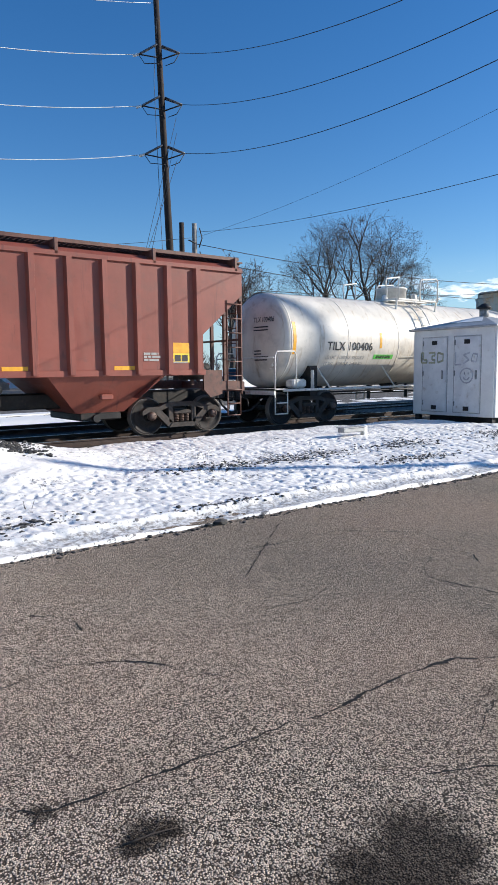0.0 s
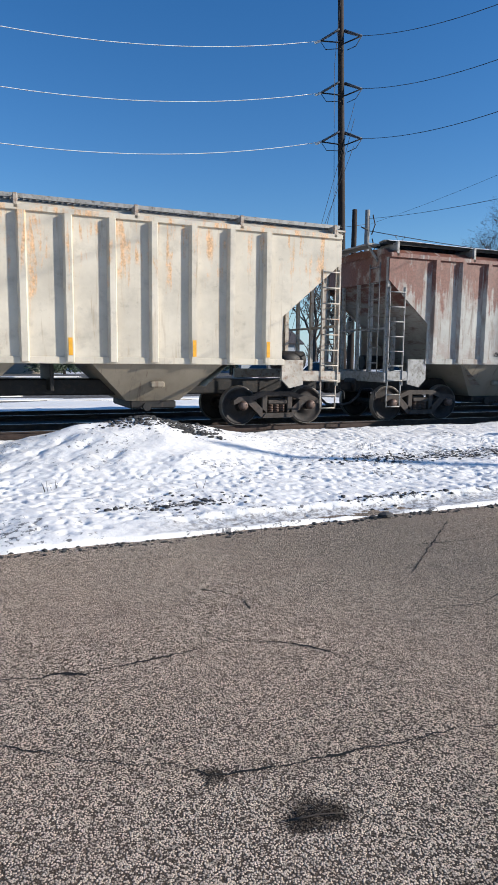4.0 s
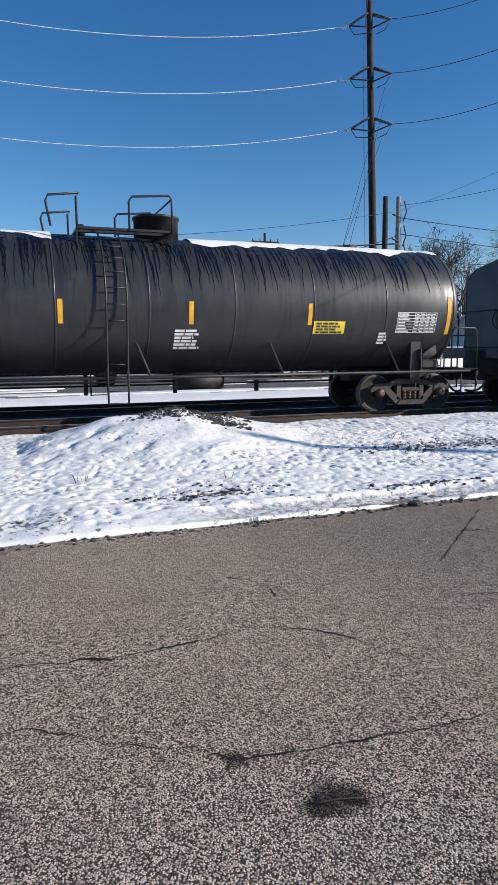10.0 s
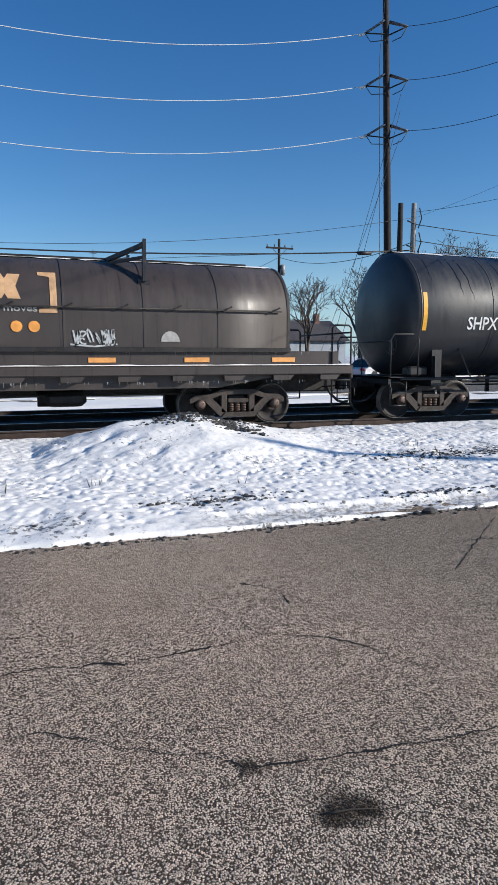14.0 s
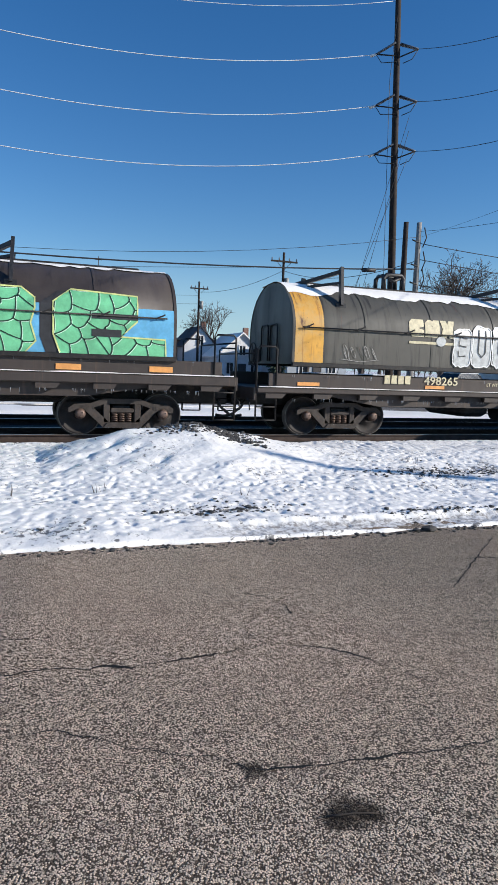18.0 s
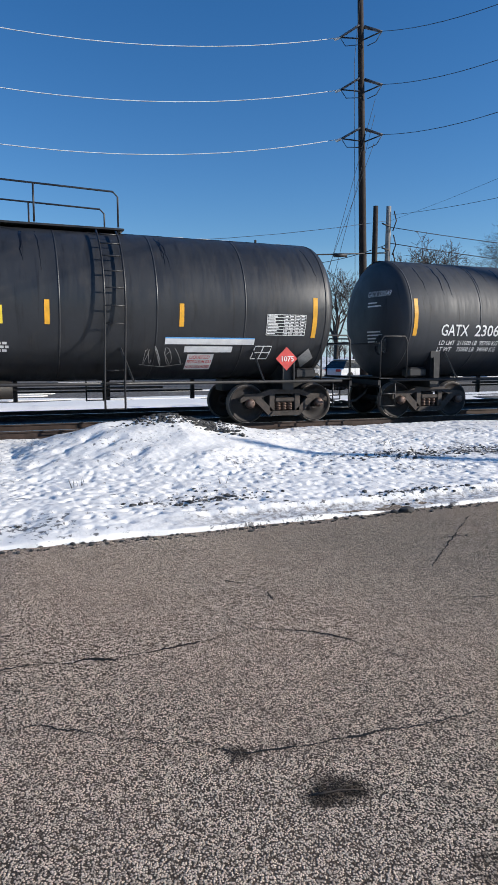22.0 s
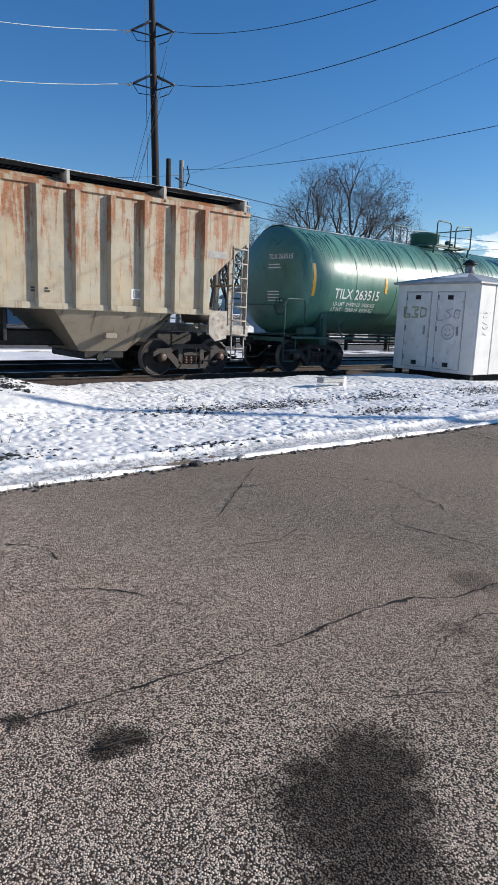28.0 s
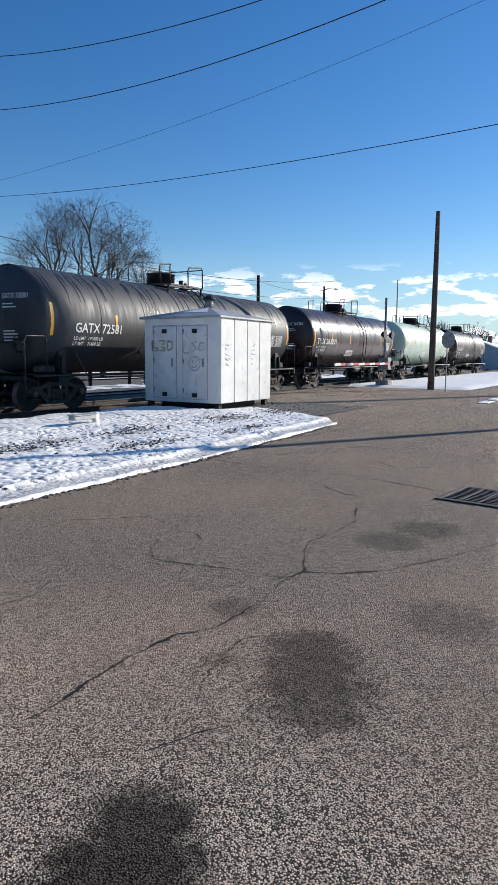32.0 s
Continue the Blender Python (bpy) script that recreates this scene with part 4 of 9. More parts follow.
def truck_meshes():
    """Shared meshes of a three-piece freight truck."""
    m = {}
    g = Geo()
    g.box(-0.22, 0.22, -0.95, 0.95, 0.42, 0.68, 0.04)
    g.lathe([(0.66, 0.2), (0.84, 0.2)], "z", 16)
    g.box(-0.95, 0.95, -0.05, 0.05, 0.3, 0.36, 0.01)
    m["bolster"] = (g, STEEL_DARK)
    g = Geo()
    y0, y1 = -0.075, 0.075
    # built from members, so that the windows stay open
    g.prism([(-1.12, 0.50), (-1.12, 0.60), (-1.0, 0.68), (-0.66, 0.70), (-0.62, 0.60), (-0.76, 0.545), (-0.98, 0.545)], y0, y1)
    g.prism([(1.12, 0.50), (0.98, 0.545), (0.76, 0.545), (0.62, 0.60), (0.66, 0.70), (1.0, 0.68), (1.12, 0.60)], y0, y1)
    g.prism([(-0.66, 0.70), (-0.40, 0.80), (0.40, 0.80), (0.66, 0.70), (0.62, 0.60), (0.36, 0.69), (-0.36, 0.69), (-0.62, 0.60)], y0, y1)
    g.prism([(-0.78, 0.55), (-0.60, 0.60), (-0.28, 0.30), (-0.40, 0.18)], y0, y1)
    g.prism([(0.78, 0.55), (0.40, 0.18), (0.28, 0.30), (0.60, 0.60)], y0, y1)
    g.prism([(-0.40, 0.18), (-0.30, 0.29), (0.30, 0.29), (0.40, 0.18)], y0 - 0.03, y1 + 0.03)
    g.box(-0.40, -0.26, y0, y1, 0.28, 0.70, 0.015)
    g.box(0.26, 0.40, y0, y1, 0.28, 0.70, 0.015)
    m["side_frame"] = (g, STEEL_TRUCK)
    g = Geo()
    for cx in (0.0,):
        pts = [(cx + 0.058 * math.cos(a), 0.058 * math.sin(a), 0.30 + 0.20 * k / 40) for k, a in ((k, k * 2 * math.pi * 5 / 40) for k in range(41))]
        g.tube(pts, 0.016, 5)
    m["spring"] = (g, worn("spring_steel", (0.13, 0.085, 0.066), 0.55, 0.4, 0.3, 8, 0.2))
    g = Geo()
    g.box(-0.25, 0.25, -0.09, 0.09, 0.50, 0.60, 0.02)
    m["spring_cap"] = (g, STEEL_TRUCK)
    g = Geo()
    g.lathe([(-0.02, 0.11), (0.03, 0.115), (0.07, 0.10), (0.10, 0.09), (0.115, 0.06), (0.12, 0.02)], "y", 18)
    for k in range(3):
        a = k * 2.094 + 0.5
        g.tube([(0.055 * math.cos(a), 0.10, 0.055 * math.sin(a)), (0.055 * math.cos(a), 0.13, 0.055 * math.sin(a))], 0.014, 6)
    m["bearing_cap"] = (g, worn("worn_bearing_cap", (0.17, 0.115, 0.095), 0.55, 0.4, 0.4, 8, 0.3, (0.06, 0.045, 0.035), 0.35))
    g = Geo()
    g.tube([(0, -1.0, 0), (0, 1.0, 0)], 0.075, 14)
    m["axle"] = (g, STEEL_DARK)
    g = Geo()
    g.lathe([(-0.065, 0.20), (-0.07, 0.10), (0.09, 0.11), (0.09, 0.15), (0.03, 0.20), (0.005, 0.33), (0.045, 0.385), (0.060, 0.40), (0.062, 0.438), (-0.06, 0.438), (-0.05, 0.385), (-0.02, 0.33), (-0.02, 0.22)], "y", 40)
    m["wheel"] = (g, WHEEL)
    g = Geo()
    g.lathe([(0.060, 0.436), (0.066, WHEEL_R - 0.012), (0.055, WHEEL_R), (-0.045, WHEEL_R + 0.004), (-0.055, WHEEL_R + 0.025), (-0.072, WHEEL_R + 0.022), (-0.072, 0.436)], "y", 40, caps=False)
    m["rim"] = (g, RIM)
    g = Geo()
    g.bar((-0.62, 0, 0.33), (0.62, 0, 0.33), 0.05, 0.07)
    g.box(-0.70, -0.45, -0.06, 0.06, 0.26, 0.45, 0.02)
    g.box(0.45, 0.70, -0.06, 0.06, 0.26, 0.45, 0.02)
    m["brake_beam"] = (g, STEEL_DARK)
    out = {}
    for k, (g, mat) in m.items():
        me = g.mesh(k)
        me.materials.append(mat)
        out[k] = me
    return out


TRUCK = truck_meshes()
AXLES = {-1: [], 1: []}


def add_truck(car, x):
    b = part("truck", TRUCK["bolster"], None, car, "cast steel truck with two axles", (x, 0, 0))
    for s in (-1, 1):
        part("side_frame", TRUCK["side_frame"], None, b, at=(0, s * 0.99, 0))
        part("spring_seat", TRUCK["spring_cap"], None, b, at=(0, s * 0.99, 0))
        for e in (-0.15, 0.0, 0.15):
            part("coil_spring", TRUCK["spring"], None, b, at=(e, s * 0.99, 0))
        part("brake_beam", TRUCK["brake_beam"], None, b, at=(0, s * 0.72, 0))
        for e in (-1, 1):
            part("bearing_cap", TRUCK["bearing_cap"], None, b, at=pose(e * AXLE, s * 1.06, WHEEL_R + 0.02, 0, 0, 0 if s > 0 else 180))
    for e in (-1, 1):
        g = wheelset_mesh()
        w = part("wheelset", g, None, b, "rusty wheels with bright rims on one axle", (e * AXLE, 0, WHEEL_R))
        AXLES[e].append(w)


WHEELSET = []


def wheelset_mesh():
    if not WHEELSET:
        me = bpy.data.meshes.new("wheelset")
        bm = bmesh.new()
        for k, (src, tm) in enumerate((("axle", Matrix()), ("wheel", pose(0, 0.78, 0)), ("wheel", pose(0, -0.78, 0, 0, 0, 180)), ("rim", pose(0, 0.78, 0)), ("rim", pose(0, -0.78, 0, 0, 0, 180)))):
            n0 = len(bm.verts)
            f0 = len(bm.faces)
            bm.from_mesh(TRUCK[src])
            bm.verts.ensure_lookup_table()
            bm.faces.ensure_lookup_table()
            for v in bm.verts[n0:]:
                v.co = tm @ v.co
            for f in bm.faces[f0:]:
                f.material_index = {"axle": 0, "wheel": 1, "rim": 2}[src]
        bm.to_mesh(me)
        bm.free()
        for mt in (STEEL_DARK, WHEEL, RIM):
            me.materials.append(mt)
        WHEELSET.append(me)
    return WHEELSET[0]


def coupler(car, x, s):
    """Drawbar, knuckle and hoses at one end; s: the way out."""
    g = Geo()
    g.box(x - s * 0.75, x, -0.10, 0.10, 0.76, 0.98, 0.03)
    g.box(x, x + s * 0.16, -0.20, 0.17, 0.70, 1.02, 0.05)
    g.box(x + s * 0.10, x + s * 0.22, -0.22, -0.08, 0.70, 1.0, 0.04)
    part("coupler", g, STEEL_DARK, car, "heavy sooty steel coupler")
    g = Geo()
    pts = [(x - s * 0.45, -0.42, 0.80), (x - s * 0.35, -0.44, 0.62), (x - s * 0.12, -0.40, 0.44), (x + s * 0.06, -0.34, 0.40), (x + s * 0.22, -0.25, 0.42)]
    g.tube(pts, 0.032, 8)
    part("air_hose", g, BLACK, car, "sagging black rubber brake hose")
    g = Geo()
    g.tube([(x - s * 0.5, -0.3, 0.80), (x - s * 0.25, -1.2, 0.86), (x - s * 0.22, -1.42, 0.80), (x - s * 0.22, -1.46, 0.62)], 0.018, 6)
    part("cut_lever", g, STEEL_DARK, car)


def ladder(car, x, z0, z1, y, w=0.42, mat=None, name="ladder", step=0.36, r=0.018):
    g = Geo()
    for e in (-w / 2, w / 2):
        g.bar((x + e, y, z0), (x + e, y, z1), 0.05, 0.02)
    z = z0 + 0.12
    while z < z1:
        g.tube([(x - w / 2, y - 0.02, z), (x + w / 2, y - 0.02, z)], r, 6)
        z += step
    return part(name, g, mat or STEEL_DARK, car)


def hoop(car, pts, mat, name="handrail", r=0.02):
    g = Geo()
    g.tube(pts, r, 8)
    return part(name, g, mat, car)


def brake_wheel(car, x, y, z, mat):
    g = Geo()
    n = 20
    g.tube([(x, y + 0.26 * math.cos(6.283 * k / n), z + 0.26 * math.sin(6.283 * k / n)) for k in range(n + 1)], 0.016, 6)
    for k in range(5):
        g.tube([(x, y, z), (x, y + 0.25 * math.cos(k * 1.257), z + 0.25 * math.sin(k * 1.257))], 0.012, 5)
    g.box(x - 0.02, x + 0.16, y - 0.1, y + 0.1, z - 0.2, z + 0.12, 0.03)
    return part("brake_wheel", g, mat, car)


CARS = []


def begin(name, label, category, u):
    car = thing(name, label, category, (u, TRACK_Y, 0), group="cars of the freight train")
    CARS.append((car, u))
    return car


# ---------------------------------------------------------------- tank car
def tank_car(u, half, cyl, R, zc, paint, trim, label, snow=0.5, bands=8, drips=0, dome=0.0, style=0, sill=1.0, ends=0.0, bars=None, ladder_x=0.0, dome_x=None, tape=(0.12, 0.12), drop=0.18):
    """half: truck centre; cyl: half length of the straight shell; R, zc: radius and axis height."""
    car = begin("tank_car", label, "tank car", u)
    hd = 0.30 * R
    end = cyl + 0.42 * R + 0.35 + ends
    cyl += 0.13
    prof = [(-cyl - hd * math.sin(a), R * math.cos(a)) for a in frange(math.pi / 2 * 0.985, 0.0, 12)]
    prof += [(x, R) for x in frange(-cyl, cyl, 14)[1:-1]]
    prof += [(cyl + hd * math.sin(a), R * math.cos(a)) for a in frange(0.0, math.pi / 2 * 0.985, 12)]
    g = Geo()
    g.lathe(prof, "x", 72, (0, 0, zc))
    part("tank", g, paint, car)
    g = Geo()
    g.lathe([(-0.02, R - 0.01), (-0.016, R + 0.006), (0.016, R + 0.006), (0.02, R - 0.01)], "x", 72, (0, 0, zc))
    seam = g.mesh("jacket_seam")
    seam.materials.append(paint)
    for x in frange(-cyl + 0.02, cyl - 0.02, bands):
        part("jacket_seam", seam, None, car, at=(x, 0, 0))
    side = Side(car, lambda z: math.sqrt(max(R * R - (z - zc) ** 2, 0.01)))
    HEADS[car.name] = (cyl, hd, R, zc)
    if snow > 0:
        g, sd = Geo(), u
        def cap(x, k):
            lo_a = 90 - (26 * snow + 16 * snow * noise.noise(Vector((x * 0.9, sd, 0))) + 8 * noise.noise(Vector((x * 3.5, sd, 3))))
            lo_a = min(lo_a, 86)
            a = radians(lo_a + (118 - lo_a) * k)
            rr = R + 0.012 + 0.035 * math.sin(math.pi * min(1, k * 1.0)) * (0.6 + 0.4 * snow)
            return (x, -rr * math.cos(a), zc + rr * math.sin(a))
        for x0, x1 in ((-cyl - 0.05, dome - 1.5), (dome + 1.5, cyl + 0.05)):
            g = Geo()
            g.grid(cap, frange(x0, x1, 60), frange(0, 1, 7))
            part("snow_cap", g, SNOW, car, "thin snow left along the top")
    # water runs down the shell
    if drips:
        rnd = random.Random(int(u * 10))
        g = Geo()
        for _ in range(drips):
            x, z = rnd.uniform(-cyl + 0.1, cyl - 0.1), zc + R * math.sin(radians(rnd.uniform(56, 70)))
            z1, w, slope = z - rnd.uniform(0.25, 1.2), rnd.uniform(0.01, 0.035), rnd.uniform(-0.05, 0.16)
            zs = frange(z, z1, 9)
            k0 = len(g.v)
            for i, zz in enumerate(zs):
                f = 1 - i / 8
                xx = x + slope * (z - zz) + 0.012 * rnd.gauss(0, 1)
                g.verts([side.at(xx - w * f, zz, 0.004), side.at(xx + w * f, zz, 0.004)])
            for i in range(8):
                g.face([k0 + 2 * i, k0 + 2 * i + 1, k0 + 2 * i + 3, k0 + 2 * i + 2])
        part("meltwater", g, WET_GREEN if trim is GREEN_STEEL else WET, car, "glossy wet runs of melting snow", kind="stuff")
    # underframe, sills and end platforms
    for s in (-1, 1):
        g = Geo()
        g.box(s * (half - 1.3), s * (end - 0.25), -0.27, 0.27, 0.74, 1.05, 0.03)
        part("stub_sill", g, STEEL_DARK, car)
        g = Geo()
        g.prism([(half * s - 0.14, 0.80), (half * s + 0.14, 0.80), (half * s + 0.14, zc - R * 0.55), (half * s - 0.14, zc - R * 0.55)], -1.25, 1.25)
        part("bolster", g, trim if trim is not WHITE_STEEL else STEEL_DARK, car)
        g = Geo()
        for yy in (-1.42, 1.10):
            g.box(s * (cyl - 0.7), s * end, yy, yy + 0.32, sill + 0.0, sill + 0.03)
        g.box(s * (end - 0.42), s * end, -1.42, 1.42, sill, sill + 0.05)
        g.box(s * (end - 0.05), s * end, -1.42, 1.42, sill - 0.12, sill + 0.06)
        part("end_platform", g, trim, car)
        for yy in (-1.40, 1.40):
            hoop(car, [(s * (end - 0.06), yy, sill), (s * (end - 0.06), yy, sill + 0.95), (s * (end - 0.14), yy, sill + 1.07), (s * (end - 0.75), yy, sill + 1.07), (s * (end - 0.82), yy, sill + 0.95), (s * (end - 0.82), yy, sill)], trim)
            g = Geo()
            for e in (0.06, 0.50):
                g.tube([(s * (end - e), yy, sill), (s * (end - e), yy, 0.36)], 0.018, 6)
            for zz in (0.36, 0.66):
                g.tube([(s * (end - 0.06), yy, zz), (s * (end - 0.50), yy, zz)], 0.018, 6)
            part("sill_step", g, trim, car)
        hoop(car, [(s * (end - 0.06), -1.35, sill + 0.9), (s * (end - 0.06), 1.35, sill + 0.9)], trim)
        g = Geo()
        g.box(s * (half + 0.2), s * (half + 0.75), -1.2, -0.85, sill + 0.05, sill + 0.3, 0.05)
        g.bar((s * (half + 0.1), -1.3, sill), (s * (half + 0.1), -1.28, sill + 0.55), 0.14, 0.03)
        part("bracket", g, trim, car)
        coupler(car, s * (end + 0.15), s)
    brake_wheel(car, -end + 0.45, -0.75, sill + 0.85, trim)
    g = Geo()
    for yy in (-1.46, 1.46):
        g.tube([(-end + 0.3, yy, sill), (end - 0.3, yy, sill)], 0.035, 8)
    part("side_rail", g, trim, car)
    n = max(3, int(cyl * 2 / 2.6))
    for i in range(n):
        x = -cyl + cyl * 2 * (i + 0.5) / n
        for s in (-1, 1):
            g = Geo()
            g.bar((x, s * 1.46, sill), (x - 0.25, s * (R * 0.82), zc - R * 0.56), 0.06, 0.03)
            part("rail_brace", g, trim, car)
    g = Geo()
    for i in range(n + 1):
        x = -cyl * 0.72 + cyl * 1.44 * i / n
        g.box(x - 0.05, x + 0.05, 0.9, 1.0, 0.5, sill, 0.01)
    g.tube([(-cyl * 0.75, 0.95, 0.72), (cyl * 0.75, 0.95, 0.72)], 0.025, 6)
    g.tube([(-cyl * 0.6, -0.3, 0.86), (cyl * 0.6, -0.3, 0.86)], 0.03, 6)
    part("brake_rigging", g, STEEL_DARK, car)
    g = Geo()
    g.lathe([(zc - R - 0.28, 0.12), (zc - R - 0.26, 0.2), (zc - R - 0.1, 0.22), (zc - R + 0.1, 0.4)], "z", 16, (dome - 0.4, 0, 0))
    part("outlet_valve", g, STEEL_DARK, car)
    g = Geo()
    g.tube([(dome + 1.1, -0.55, 0.86), (dome + 2.2, -0.55, 0.86)], 0.2, 14)
    part("air_reservoir", g, STEEL_DARK, car)
    # top platform, dome and rails
    zt = zc + R
    g = Geo()
    w = 2.0 if style != 2 else 2.3
    for yy in (-0.95, -0.55, 0.45, 0.85):
        g = Geo()
        g.box(dome - w / 2 + 0.05, dome + w / 2 - 0.05, yy, yy + 0.12, zt + 0.0, zt + 0.05)
        part("platform_board", g, trim, car)
    for x in (dome - w / 2, dome + w / 2 - 0.05):
        g = Geo()
        g.box(x, x + 0.05, -0.95, 0.97, zt + 0.0, zt + 0.06)
        part("platform_rim", g, trim, car)
    for x in (dome - w / 2, dome + w / 2):
        for yy in (-0.9, 0.9):
            g = Geo()
            g.bar((x, yy, zt + 0.02), (x, yy * 0.95, zc + math.sqrt(R * R - 0.74)), 0.06, 0.03)
            part("platform_leg", g, trim, car)
    g = Geo()
    dx = dome_x if dome_x is not None else dome - 0.3 if style != 1 else dome + 0.3
    g.lathe([(zt - 0.12, 0.50), (zt + 0.42, 0.50), (zt + 0.42, 0.53), (zt + 0.47, 0.53), (zt + 0.50, 0.40), (zt + 0.52, 0.05)], "z", 28, (dx, 0, 0))
    part("dome", g, paint if style else trim, car, "short cylindrical dome with a hinged lid")
    for x, h in ((dome + 0.62, 0.28), (dome + 0.85, 0.2), (dome - 0.85, 0.16)):
        if abs(x - dx) > 0.6:
            g = Geo()
            g.lathe([(zt - 0.08, 0.10), (zt + h, 0.10), (zt + h + 0.04, 0.06)], "z", 12, (x, -0.25, 0))
            part("valve", g, trim, car)
    for yy in (-0.95, 0.95):
        a, b = dome - w / 2, dome + w / 2
        hoop(car, [(a, yy, zt), (a, yy, zt + 0.62), (a + 0.06, yy, zt + 0.70), (a - 0.55, yy, zt + 0.62), (a - 0.60, yy, zt + 0.5), (a - 0.52, yy, zt + 0.02)] if style == 0 else [(a, yy, zt), (a, yy, zt + 0.72), (a + 0.08, yy, zt + 0.8), (a + 0.7, yy, zt + 0.8), (a + 0.78, yy, zt + 0.72), (a + 0.78, yy, zt)], trim, r=0.024)
        hoop(car, [(b, yy, zt), (b, yy, zt + 0.70), (b - 0.06, yy, zt + 0.77), (b - 0.85, yy, zt + 0.70), (b - 0.92, yy, zt + 0.6), (b - 0.92, yy, zt)], trim, r=0.024)
    hoop(car, [(dome + w / 2, -0.95, zt + 0.7), (dome + w / 2, 0.95, zt + 0.7)], trim, r=0.02)
    # ladder that follows the shell
    for s in (-1, 1):
        g = Geo()
        lx = ladder_x
        for e in (-0.21, 0.21):
            pts = [(lx + e, s * (R + 0.13) * math.cos(radians(a)), zc + (R + 0.13) * math.sin(radians(a))) for a in frange(62, -8, 10)]
            pts += [(lx + e, s * 1.50, sill - 0.05), (lx + e, s * 1.50, 0.45)]
            g.tube(pts, 0.022, 6)
        for a in frange(56, -14, 7):
            yy, zz = s * (R + 0.13) * math.cos(radians(a)), zc + (R + 0.13) * math.sin(radians(a))
            g.tube([(lx - 0.21, yy, zz), (lx + 0.21, yy, zz)], 0.016, 6)
        for zz in (sill + 0.28, sill, 0.72, 0.47):
            g.tube([(lx - 0.21, s * 1.5, zz), (lx + 0.21, s * 1.5, zz)], 0.016, 6)
        part("ladder", g, trim, car)
    # reflectors
    for x in (-cyl + tape[0], cyl - tape[1]):
        side.patch(x - 0.055, x + 0.055, zc - 0.28 - drop, zc + 0.62 - drop, YELLOW, n=6)
    for x in (bars if bars is not None else frange(-cyl * 0.62, cyl * 0.62, 4)):
        side.patch(x - 0.05, x + 0.05, zc - 0.08 - drop, zc + 0.40 - drop, YELLOW, n=4)
    # hazard placard holder
    for x in (cyl - 0.35,):
        side.poly([(x, zc - 1.35), (x + 0.2, zc - 1.12), (x, zc - 0.9), (x - 0.2, zc - 1.12)], INK_GREY if trim is not WHITE_STEEL else SIGN_WHITE, "placard_holder", 0.03)
    for s in (-1, 1):
        add_truck(car, s * half)
    return car, side


def head_marks(car, text, mat, seed=0):
    """The car's mark and unreadable small print on the head that leads."""
    cyl, hd, R, zc = HEADS[car.name]
    def place(u, z):
        y = -0.10 * R - u
        k = max(0.02, 1 - (y * y + (z - zc) ** 2) / (R * R))
        return (-cyl - hd * math.sqrt(k) - 0.012, y, z)
    vs, fs = letters(text)
    x_max = max(v[0] for v in vs)
    g = Geo()
    g.verts([place(vx * 0.58 * R / x_max, zc + 0.36 * R + vy * 0.20) for vx, vy in vs])
    for f in fs:
        g.face(f)
    part("head_lettering", g, mat, car)
    rnd, g = random.Random(seed), Geo()
    for z0, n in ((0.27, 2), (-0.22, 4)):
        for i in range(n):
            z, w = zc + z0 * R - 0.085 * i, rnd.uniform(0.22, 0.46) * R
            g.grid(lambda u, v: place(u, v), frange(0.03, w, 6), (z - 0.035, z), False)
    part("head_small_print", g, mat, car)


HEADS = {}
WET_GREEN = worn("wet_green_runs", (0.018, 0.065, 0.055), 0.2, 0.0, 0.3, 4, 0.05)
WET = worn("wet_black_runs", (0.006, 0.006, 0.007), 0.12, 0.0, 0.3, 4, 0.05)


